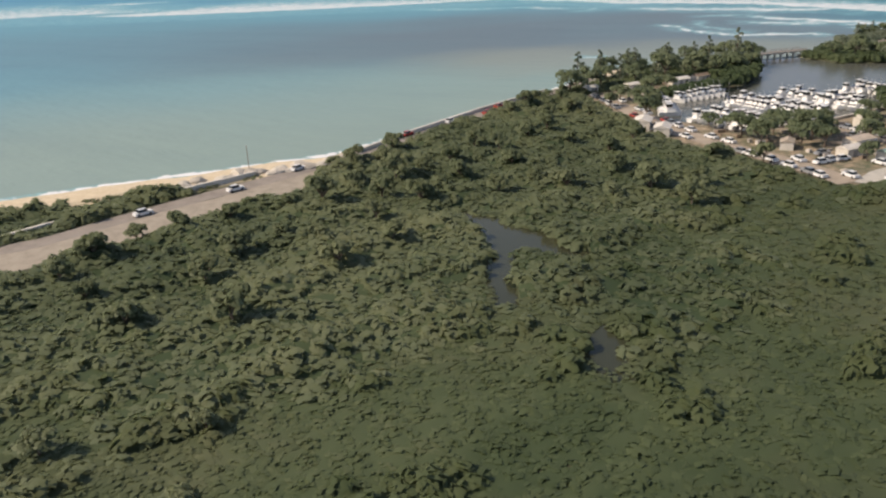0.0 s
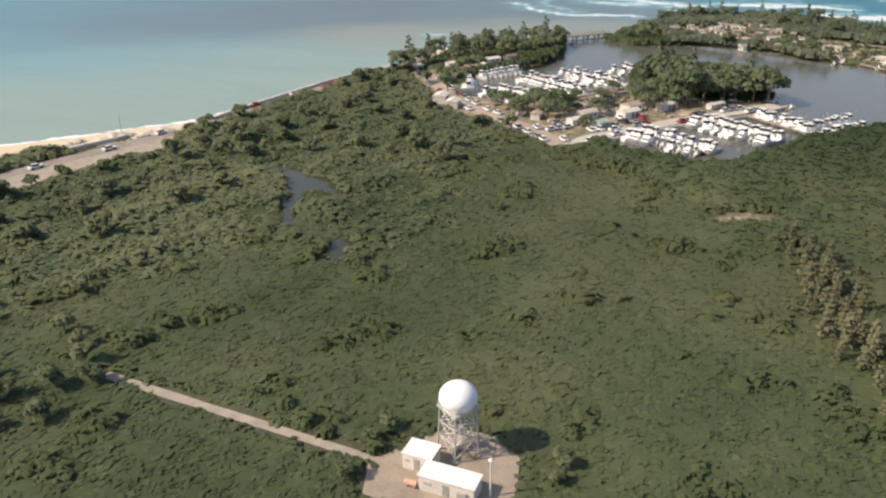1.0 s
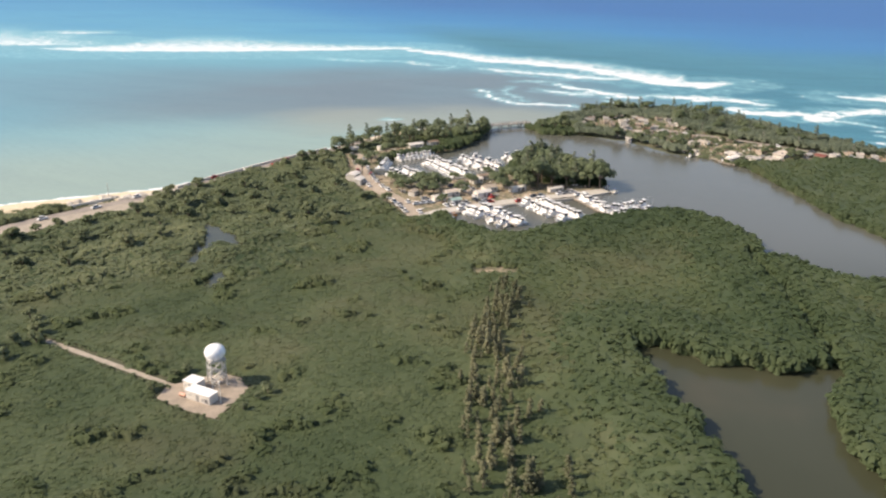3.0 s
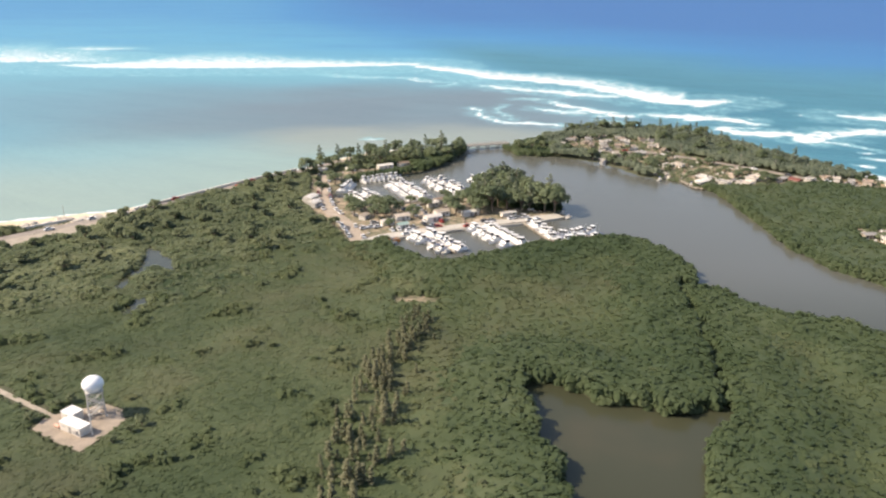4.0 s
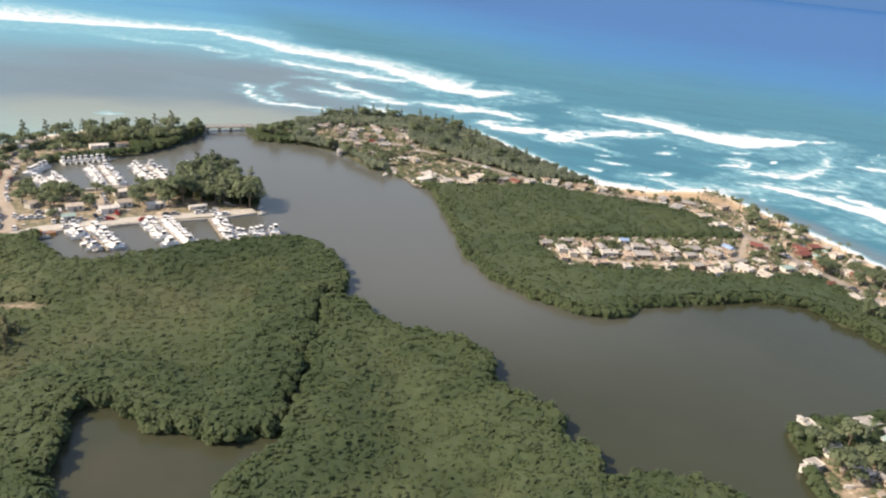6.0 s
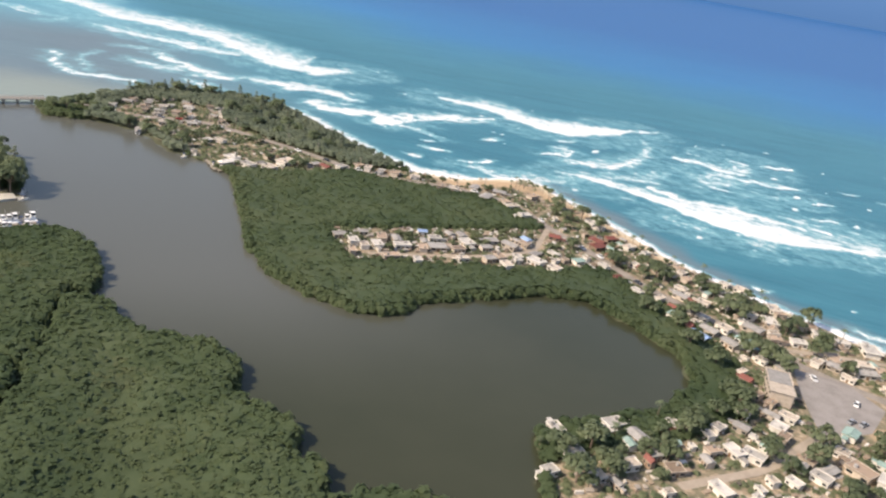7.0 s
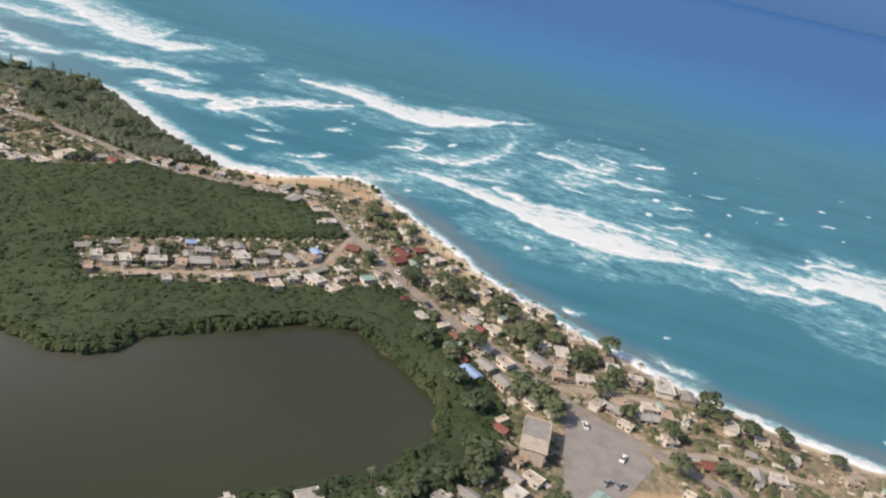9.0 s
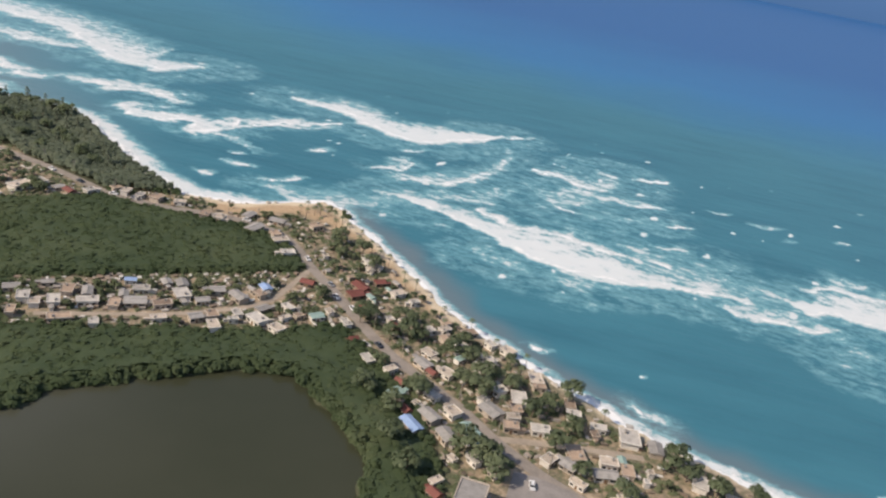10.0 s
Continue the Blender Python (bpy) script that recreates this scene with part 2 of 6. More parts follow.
M_METAL = plain("aluminium", (0.60, 0.60, 0.60), 0.35, 0.9)
M_STEEL = worn("galvanised_steel", (0.52, 0.50, 0.47), 0.55, 0.3, 2.0, 0.3)
M_TYRE = plain("tyre_rubber", (0.03, 0.03, 0.03), 0.85)
M_RADOME = worn("radome_shell", (0.84, 0.84, 0.83), 0.45, 0.06, 0.8)
M_ROCK = worn("pale_rock", (0.62, 0.56, 0.48), 0.9, 0.4, 1.0, by_object=0.35)
CAR_PAINTS = [plain("white_car_paint", (0.75, 0.75, 0.75), 0.3), plain("silver_car_paint", (0.42, 0.43, 0.45), 0.3, 0.5), plain("red_car_paint", (0.40, 0.04, 0.03), 0.3), plain("dark_car_paint", (0.05, 0.06, 0.08), 0.3)]


# ---- mesh tools ----
rng = np.random.default_rng(7)


class Geo:
    """Collects corners and faces for one mesh."""

    def __init__(self):
        self.v, self.f = [], []

    def add(self, verts, faces):
        k = len(self.v)
        self.v += [tuple(p) for p in verts]
        self.f += [tuple(i + k for i in face) for face in faces]
        return self

    def box(self, x0, y0, z0, x1, y1, z1, taper=0.0):
        t = taper
        return self.add(
            [(x0, y0, z0), (x1, y0, z0), (x1, y1, z0), (x0, y1, z0), (x0 + t, y0 + t, z1), (x1 - t, y0 + t, z1), (x1 - t, y1 - t, z1), (x0 + t, y1 - t, z1)],
            [(3, 2, 1, 0), (4, 5, 6, 7), (0, 1, 5, 4), (1, 2, 6, 5), (2, 3, 7, 6), (3, 0, 4, 7)],
        )

    def tube(self, a, b, ra, rb, n=6):
        a, b = Vector(a), Vector(b)
        q = (b - a).to_track_quat("Z", "Y")
        ring = [Vector((math.cos(2 * math.pi * i / n), math.sin(2 * math.pi * i / n), 0)) for i in range(n)]
        verts = [a + q @ (r * ra) for r in ring] + [b + q @ (r * rb) for r in ring]
        return self.add(verts, [(i, (i + 1) % n, n + (i + 1) % n, n + i) for i in range(n)] + [tuple(range(n))[::-1], tuple(range(n, 2 * n))])

    def mesh(self, name, mat, smooth=False):
        me = bpy.data.meshes.new(name)
        me.from_pydata(self.v, [], self.f)
        me.materials.append(mat)
        if smooth:
            me.shade_smooth()
        return me


def part(name, geo, mat, parent=None, label="", smooth=False):
    me = geo.mesh(name, mat, smooth) if isinstance(geo, Geo) else geo
    ob = new(name, me)
    if parent:
        ob.parent = parent
    return tagged(ob, label)


def thing(name, label, category, m=None, group=""):
    ob = tagged(new(name), label, category, group)
    if m:
        ob.matrix_basis = m
    return ob


def array_mesh(name, verts, polys, mat, attributes=(), smooth=False, normals=None):
    """A large mesh from arrays: polys is (n, 3) or (n, 4)."""
    me = bpy.data.meshes.new(name)
    k = polys.shape[1]
    me.vertices.add(len(verts))
    me.vertices.foreach_set("co", np.ascontiguousarray(verts, dtype=np.float32).ravel())
    me.loops.add(polys.size)
    me.loops.foreach_set("vertex_index", np.ascontiguousarray(polys, dtype=np.int32).ravel())
    me.polygons.add(len(polys))
    me.polygons.foreach_set("loop_start", np.arange(0, polys.size, k, dtype=np.int32))
    me.update(calc_edges=True)
    for key, values in dict(attributes).items():
        me.attributes.new(key, "FLOAT", "POINT").data.foreach_set("value", np.ascontiguousarray(values, dtype=np.float32))
    me.materials.append(mat)
    if smooth:
        me.shade_smooth()
    if normals is not None:
        me.normals_split_custom_set_from_vertices(normals.astype(np.float32))
    return me


# ---- plan ----
COAST_A = [(-4000, -2000), (-400, -20), (-150, 100), (-60, 143), (-30.5, 156.7), (-21, 161), (-10, 166), (0, 171), (9, 181.5), (20, 198), (33, 213.5), (40, 225), (50, 237), (60, 242), (77, 245)]
BANK_A = [(78, 237), (72, 219), (66, 210.8), (60.8, 206.0), (48.4, 198.8), (45.5, 187), (52, 177.5), (59, 176.7), (68.5, 180.5), (78, 186.5), (82, 196), (88, 196), (95.7, 187), (99.8, 169), (91, 163.6), (76, 158.4), (61.5, 151.5), (62.5, 145), (70.5, 134.6), (78, 137.8), (92.4, 146.4), (105.3, 151.5), (112, 148.5), (116.9, 140), (117.6, 129.5), (115.6, 126.4), (113.9, 126.8), (113.2, 125.6), (115.2, 124.4), (118.8, 123.6), (120.6, 119.5), (122.6, 116.2), (126.5, 113.8), (131.8, 111.8), (136.0, 108.6), (138.1, 104.2), (138.2, 100.4), (135.9, 97.8), (138.6, 96.2), (141.9, 93.4), (144.5, 89.4), (144.4, 87.2), (141.6, 86.0), (144.6, 84.4), (146.8, 81.2), (146.4, 78.2), (145.0, 75.6), (149.5, 77.6), (156.0, 77.0), (160.4, 74.6), (161.5, 70), (158, 40), (140, -100), (140, -4000), (-4000, -4000)]
COAST_B = [(90, 247), (96, 254), (104, 263), (119, 274), (137, 278), (150, 274), (160, 265), (166, 251), (171.5, 238), (177.5, 221.5), (188, 206), (200, 202), (212, 205), (221, 206), (224.6, 201), (225, 193), (229.6, 179), (233, 162.5), (236, 148), (242, 135), (248, 123), (253, 113), (259, 105.5), (266, 97), (273, 90), (300, 62), (340, 12), (400, -80), (4000, -2800)]
BANK_B = [(4000, -4000), (160, -4000), (160, -100), (168, 40), (170.5, 70), (172.5, 79), (174.2, 83), (175, 88), (179, 90), (188.5, 91), (193, 91.2), (199.8, 93.6), (207, 99.2), (209.8, 105.8), (208.6, 113.5), (206.2, 120.5), (202.5, 128.4), (193, 130.5), (177.5, 127.4), (168.4, 126), (166, 122.6), (161.3, 121.3), (155.5, 123.4), (150, 128), (144, 136.8), (141, 148), (141, 160), (140.3, 181), (139.4, 192), (133.5, 201.5), (125, 208.5), (116.7, 225), (105, 231.5), (93.4, 233), (89.5, 242)]
POND = [(84.6, 93.7), (88, 93.4), (93, 88.3), (100.5, 85.7), (108.9, 86.8), (108.6, 83), (104, 76.2), (102, 71), (101, 50), (88, 50), (86.8, 62), (86.5, 73.6), (84.9, 82), (83.6, 91)]
CREEK = [(108.6, 85.5), (109.9, 93), (111.4, 105), (112.4, 114), (113.0, 119.5), (112.8, 123.5), (114.2, 126.4)]


def inside(poly, x, y):
    hit = np.zeros(x.shape, bool)
    for (ax, ay), (bx, by) in zip(poly, poly[1:] + poly[:1]):
        with np.errstate(divide="ignore", invalid="ignore"):
            cross = ((ay > y) != (by > y)) & (x < (bx - ax) * (y - ay) / (by - ay + 1e-12) + ax)
        hit ^= cross
    return hit


def dist(line, x, y, closed=False):
    best = np.full(x.shape, 1e9)
    pairs = list(zip(line, line[1:])) + ([(line[-1], line[0])] if closed else [])
    for (ax, ay), (bx, by) in pairs:
        dx, dy = bx - ax, by - ay
        t = np.clip(((x - ax) * dx + (y - ay) * dy) / (dx * dx + dy * dy + 1e-9), 0, 1)
        best = np.minimum(best, (x - ax - t * dx) ** 2 + (y - ay - t * dy) ** 2)
    return np.sqrt(best)


def smooth(a, b, v):
    t = np.clip((v - a) / (b - a), 0, 1)
    return t * t * (3 - 2 * t)


def waver(x, y, size, seed=0.0):
    """A smooth field of about -1 to 1 for wandering edges."""
    a, b = x / size, y / size
    return (np.sin(a * 1.7 + 1.3 * np.sin(b * 1.1 + seed) + seed) + np.sin(b * 2.1 + 1.7 * np.sin(a * 0.9 - seed)) + 0.6 * np.sin(3.1 * a - 2.7 * b + seed * 2)) / 2.6


LAND_A, LAND_B = COAST_A + BANK_A, COAST_B + BANK_B


def shore(x, y):
    """Metres to the nearest waterline: positive on land."""
    wx, wy = x + 0.9 * waver(x, y, 3.1, 1.0), y + 0.9 * waver(x, y, 2.7, 4.0)
    a = np.where(inside(LAND_A, wx, wy), 1, -1) * dist(LAND_A, wx, wy, True)
    b = np.where(inside(LAND_B, wx, wy), 1, -1) * dist(LAND_B, wx, wy, True)
    pond = np.where(inside(POND, wx, wy), -1, 1) * dist(POND, wx, wy, True)
    creek = dist(CREEK, x, y) - 0.75
    return np.maximum(np.minimum(np.minimum(a, pond), creek), b)


def height(d):
    return np.where(d > 0, np.minimum(0.30, 0.14 * d), np.maximum(-1.6, 0.3 * d))


def axis(stretches, far):
    """Grid lines: stretches of (start, step), the last one's start being the end, then wider and wider out to far."""
    mid = []
    for (lo, step), (hi, _) in zip(stretches, stretches[1:]):
        mid += list(np.arange(lo, hi, step))
    up, s = [mid[-1]], stretches[-1][1]
    while up[-1] < far:
        s *= 1.5
        up.append(up[-1] + s)
    down, s = [mid[0]], stretches[0][1]
    while down[-1] > -far:
        s *= 1.5
        down.append(down[-1] - s)
    return np.array(down[:0:-1] + mid + up[1:])


def grid(xs, ys):
    gx, gy = np.meshgrid(xs, ys)
    n, m = len(xs), len(ys)
    k = (np.arange(m - 1)[:, None] * n + np.arange(n - 1)[None]).ravel()
    return gx.ravel(), gy.ravel(), np.stack([k, k + 1, k + 1 + n, k + n], 1)


# village, yards, roads
POOLS = [[(14.6, 145.0), (18.5, 144.0), (21.5, 140.5), (27.5, 132.0), (25.4, 129.0), (21.2, 132.6), (20.8, 128.5), (20.2, 121.4), (17.4, 122.4), (16.6, 128.3), (17.6, 133), (16, 138)],
         [(22.2, 118.8), (25.2, 120.2), (26.9, 117.0), (26.0, 110.6), (23.0, 112.2)]]
STRAND = [(196, 198.5), (212, 199.5), (222, 193), (227, 180), (231, 164), (234, 152)]
VILLAGE = [[(106, 244), (112, 258), (126, 262), (140, 255), (139, 243), (150, 228), (160, 214), (172, 203), (150, 196), (137, 196), (130, 207), (118, 226)],
           [(158, 160), (214, 166), (214, 144), (200, 142), (160, 144)],
           [(174, 206), (200, 203), (222, 206), (226, 190), (234, 160), (248, 120), (275, 88), (300, 40), (170, 40), (173, 82), (182, 84), (200, 86), (211, 90), (219, 100), (220.5, 118), (216, 136), (212, 150), (211, 176), (200, 188), (176, 197)]]
MARINA = [(36, 206), (62, 219), (66, 211), (58, 207), (47, 200), (46, 186), (53, 178), (78, 186), (80, 178), (99, 172), (99, 168), (61, 151), (56, 148), (47, 162), (40, 176), (38, 196)]
MAIN_ROAD = [(90, 246), (100, 248), (114.5, 240.5), (122, 240), (134.5, 238.5), (141.5, 233), (155, 220.5), (162, 213.5), (172, 202), (184, 196), (196, 193), (202, 189), (207.5, 184.5), (210, 176), (211, 169), (214.8, 154.5), (217.6, 141.7), (220.4, 132.4), (226.5, 119.9), (229.6, 110.5), (233.9, 101.3), (240, 93), (247, 82), (256, 66), (280, 30)]
COAST_ROAD = [(-400, -45), (-150, 75), (-60, 118), (-22.5, 139), (-16, 147.5), (-6, 158), (2, 167), (9.5, 178.5), (20, 193), (32, 208.5), (42, 222), (60, 236), (78, 243)]
INNER_LANE = [(210.8, 166), (202, 152.5), (196, 149.6), (184.5, 147.2), (164, 147.4)]
EAST_LANES = [[(236, 98), (240, 92.8), (250.7, 91), (262, 84)], [(250.7, 91), (246, 81.4), (250.4, 72)], [(229.6, 110.5), (240, 108), (252, 104)], [(218, 84), (205, 78), (190, 76)]]
QUAY_ROAD = [(57.5, 149), (60.5, 152.8), (76, 160.3), (91, 166), (98.5, 169.3)]
MARINA_LANE = [(56, 150), (52.5, 160), (47, 171), (44.5, 179), (42, 192), (40, 205)]
MARINA_LINK = [(72.6, 159.4), (67.3, 168.7), (65, 174.5)]
PATH_TRACK = [(8.0, 94.4), (16, 89.6), (23.9, 84.9), (28.2, 82.3)]

# houses by street: style, place, size
POINT_HOUSES = [
    ('w', 120.3, 266.7, 1), ('c', 122.3, 251.1, 1.2), ('t', 129.0, 255.5, 1.1), ('t', 126.0, 245.5, 1),
    ('w', 117.3, 223.4, 0.8), ('g', 112.4, 254.5, 1), ('t', 113.7, 237.7, 1), ('c', 122.8, 232.4, 1),
    ('w', 135.9, 264.5, 1), ('w', 108.6, 248.4, 0.9), ('t', 130.2, 244.1, 1), ('g', 141.6, 263.3, 0.9),
    ('w', 134.7, 218.7, 1), ('c', 137.9, 218.8, 1), ('g', 131.4, 225.3, 1), ('w', 147.2, 258.5, 0.8),
    ('t', 116.8, 250.5, 0.9), ('p', 130.6, 234.3, 1), ('w', 126.3, 224.1, 0.8), ('c', 130.9, 206.3, 0.9),
]
DOCK_HOUSES = [
    ('w', 140.4, 203.6, 1.6), ('c', 153.5, 203.4, 1.6), ('w', 144.0, 198.8, 1.2), ('t', 149.4, 207.1, 1),
    ('c', 149.0, 197.7, 1.2), ('w', 157.1, 207.0, 1), ('g', 147.1, 201.1, 0.9), ('r', 163.4, 201.5, 1),
    ('w', 167.4, 202.3, 1), ('t', 171.5, 203.0, 1), ('c', 174.4, 202.5, 0.9), ('g', 160.9, 203.8, 1),
    ('t', 181.0, 199.4, 1.1), ('c', 186.3, 198.3, 1), ('w', 177.9, 201.5, 0.9), ('t', 191.7, 192.2, 1),
    ('c', 194.8, 190.8, 1.2), ('g', 202.5, 186.9, 1.5), ('t', 205.8, 182.0, 1), ('w', 207.3, 172.6, 1),
    ('c', 207.9, 179.3, 1),
]
INNER_HOUSES = [
    ('g', 159.6, 155.4, 1), ('w', 166.5, 150.7, 1.1), ('g', 171.3, 154.1, 1), ('w', 171.6, 150.6, 1.2),
    ('g', 179.0, 150.7, 1.4), ('w', 179.8, 155.3, 1.1), ('w', 186.5, 153.7, 1.5), ('b', 177.9, 158.5, 0.7),
    ('g', 183.9, 158.0, 1), ('g', 192.6, 155.5, 1.1), ('g', 196.4, 152.3, 1.2), ('b', 203.0, 155.2, 1.1),
    ('r', 208.0, 160.2, 1.2), ('w', 195.5, 146.7, 0.9), ('w', 198.7, 144.5, 1.1), ('t', 191.3, 146.0, 1),
    ('c', 191.4, 142.5, 1), ('c', 201.7, 141.7, 0.9), ('w', 173.1, 143.4, 0.8), ('t', 168.0, 145.0, 1.1),
    ('g', 188.1, 147.7, 1.1), ('t', 175.7, 147.6, 0.9), ('c', 164.0, 147.9, 1), ('t', 183.6, 148.4, 1),
    ('w', 204.5, 148.9, 0.8), ('k', 209.1, 145.9, 0.9), ('g', 199.2, 150.3, 1), ('t', 168.2, 154.6, 1),
]
BEACH_HOUSES = [
    ('g', 199.8, 190.7, 1.1), ('g', 207.2, 190.0, 1.4), ('t', 215.5, 187.4, 1), ('w', 223.9, 169.0, 1.2),
    ('r', 215.2, 154.4, 1.3), ('r', 219.8, 157.9, 1.4), ('r', 224.0, 160.0, 1.1), ('r', 217.3, 148.6, 1),
    ('c', 226.6, 155.3, 1), ('g', 224.0, 129.8, 1.2), ('r', 223.0, 128.6, 0.9), ('c', 226.2, 127.2, 1),
    ('t', 231.1, 138.0, 1), ('w', 233.0, 135.7, 0.8), ('w', 238.8, 135.7, 0.8), ('c', 241.5, 133.7, 1),
    ('w', 234.5, 127.8, 1), ('w', 234.8, 122.0, 1.2), ('w', 237.4, 119.0, 1.2), ('c', 242.9, 124.6, 1),
    ('g', 231.6, 116.3, 1.5), ('t', 233.1, 111.6, 1), ('c', 226.5, 133.3, 1), ('t', 236.2, 140.0, 1.1),
    ('w', 237.0, 130.4, 0.8), ('w', 224.9, 121.6, 1), ('w', 215.3, 131.7, 0.8), ('t', 218.2, 180.4, 1),
]
EAST_HOUSES = [
    ('k', 217.7, 122.0, 1.1), ('b', 217.9, 113.7, 1.2), ('g', 221.3, 115.6, 1.3), ('g', 222.4, 110.7, 1.3),
    ('k', 226.8, 111.8, 1.2), ('w', 245.0, 114.3, 1.1), ('w', 237.4, 109.7, 1), ('t', 240.7, 105.7, 1.1),
    ('w', 250.9, 106.2, 1.7), ('g', 253.0, 104.7, 1.2), ('p', 243.0, 100.3, 1.3), ('g', 238.9, 103.1, 1.2),
    ('c', 236.3, 104.2, 1), ('w', 256.9, 96.8, 1.2), ('c', 227.2, 116.9, 1), ('w', 224.8, 105.1, 0.8),
    ('t', 247.0, 100.7, 1), ('w', 213.3, 86.3, 1.1), ('k', 224.4, 83.9, 1.1), ('r', 245.4, 85.8, 1.2),
    ('c', 243.2, 93.9, 1), ('g', 243.1, 90.7, 1), ('w', 255.9, 84.9, 1.2), ('p', 252.6, 85.5, 1),
    ('w', 260.4, 96.4, 1),
]
LAGOON_END_HOUSES = [
    ('c', 244.7, 100.7, 1), ('w', 202.0, 81.4, 1), ('w', 203.7, 79.2, 1), ('t', 218.5, 75.6, 1.3),
    ('w', 232.2, 74.2, 1), ('g', 228.4, 75.9, 1.1), ('w', 203.0, 86.7, 0.9), ('w', 187.2, 88.7, 1.1),
    ('w', 185.0, 87.4, 0.9), ('w', 178.1, 88.1, 1), ('w', 178.2, 82.8, 0.9), ('c', 179.2, 78.2, 1),
    ('t', 190.9, 77.4, 1), ('g', 189.2, 85.5, 1), ('w', 194.5, 76.3, 1), ('g', 214.5, 89.4, 1),
    ('c', 217.1, 88.8, 1), ('w', 173.5, 79.6, 0.9), ('g', 189.8, 81.6, 0.9), ('t', 214.1, 82.6, 0.9),
    ('c', 219.1, 79.9, 1), ('w', 211.3, 75.1, 0.9), ('g', 207.0, 86.6, 0.9), ('w', 220.6, 73.3, 1),
    ('c', 184.9, 79.9, 1),
]



# ---- ground, sea, lagoon ----
def make_ground():
    gx, gy, quads = grid(axis([(-120, 1.2), (290, 1.2)], 4600), axis([(20, 1.2), (285, 1.2)], 4600))
    d = shore(gx, gy)
    z = height(d) + np.where(d > 2, 0.03 * waver(gx, gy, 4.0), 0)
    sea_side = np.minimum(dist(COAST_A, gx, gy), dist(COAST_B, gx, gy))
    sand = smooth(8.5, 4.5, dist(COAST_A, gx, gy) + 1.5 * waver(gx, gy, 6.0)) * (d > -3)
    sand = np.maximum(sand, smooth(3.6, 1.8, dist(COAST_B, gx, gy) + 0.8 * waver(gx, gy, 5.0) + 1.6 * smooth(232, 240, gx)) * (d > -3))
    sand = np.maximum(sand, 0.85 * smooth(10.5, 6.0, sea_side + 2.5 * waver(gx, gy, 3.0)) * (gx < 5) * (gx > -120))
    yard = np.zeros(gx.shape)
    for area in (*VILLAGE, MARINA):
        sd = np.where(inside(area, gx, gy), 1, -1) * dist(area, gx, gy, True)
        yard = np.maximum(yard, smooth(-1, 2, sd + waver(gx, gy, 4.0)))
    yard = np.maximum(yard, smooth(1.8, 0.6, dist([(66.6, 119.5), (71.2, 119.5)], gx, gy) + 0.6 * waver(gx, gy, 1.5)))
    for cx, cy, r in ((9.5, 83, 5.5), (5, 78, 4)):
        yard = np.maximum(yard, 0.8 * smooth(r, r * 0.4, np.hypot(gx - cx, gy - cy) + 2 * waver(gx, gy, 2.0)))
    orange = smooth(4.2, 1.8, dist(STRAND, gx, gy) + waver(gx, gy, 5.0))
    orange = np.maximum(orange, smooth(3.6, 1.6, dist([(231, 83), (240, 81)], gx, gy)))
    orange = np.maximum(orange, 0.8 * smooth(3.2, 1.2, dist([(185, 201), (176, 206), (172, 221), (165, 243)], gx, gy) + waver(gx, gy, 3.0)))
    sand = sand * (1 - 0.75 * (inside(VILLAGE[2], gx, gy) & (gx > 226) & (sea_side > 3)))
    me = array_mesh("ground", np.stack([gx, gy, z], 1), quads, M_GROUND, dict(sand=sand, yard=yard, orange=orange), True)
    tagged(new("ground", me), "low muddy and sandy coastal land", "ground", kind="structure")


REEF = [(-5000, 1100), (-400, 585), (-216, 549), (-90, 517), (40, 510), (94, 460), (149, 388), (192, 352), (232, 337), (302, 294), (360, 250), (600, 60), (4000, -2600)]
# breaking water: the shoreward edge with the reach of the foam behind it, the softness of that edge, strength
FAR_REEF_FOAM = [
    ([(-231, 493, 125), (-217, 505, 119), (-201, 510, 78), (-182, 508, 37)], 4, 0.85),
    ([(-158, 481, 12), (-132, 476, 52), (-99, 479, 76), (-65, 481, 77), (-32, 487, 53), (2, 493, 33), (45, 503, 14)], 4, 1),
    ([(-202, 599, 27), (-189, 600, 22)], 2, 0.8),
    ([(-1, 446, 6), (13, 436, 8), (26, 429, 7)], 2, 0.6),
    ([(31, 434, 8), (41, 432, 5)], 2, 0.5),
    ([(46, 427, 8), (64, 414, 6)], 2, 0.7),
]
NEAR_REEF_FOAM = [
    ([(53, 488, 14), (72, 468, 17), (90, 438, 25), (108, 428, 28), (131, 414, 23), (146, 389, 22), (159, 359, 29), (168, 348, 35), (179, 341, 21), (195, 353, 5)], 4, 1.05),
    ([(68, 398, 5), (77, 414, 4), (88, 423, 5)], 2, 0.5),
    ([(92, 396, 10), (108, 383, 10), (119, 377, 15), (129, 367, 17), (142, 364, 10)], 2.5, 0.9),
    ([(102, 353, 5), (114, 351, 6)], 2, 0.5),
    ([(110, 325, 5), (117, 315, 8), (127, 317, 6)], 2, 0.8),
]
CURL_FOAM = [
    ([(115, 345, 3.5), (123, 330, 5), (132, 318, 5), (140, 307, 3.9)], 2, 0.85),
    ([(138, 309, 7), (143, 311, 6)], 2, 0.7),
    ([(129, 297, 3.0), (136, 288, 4)], 2, 0.7),
]
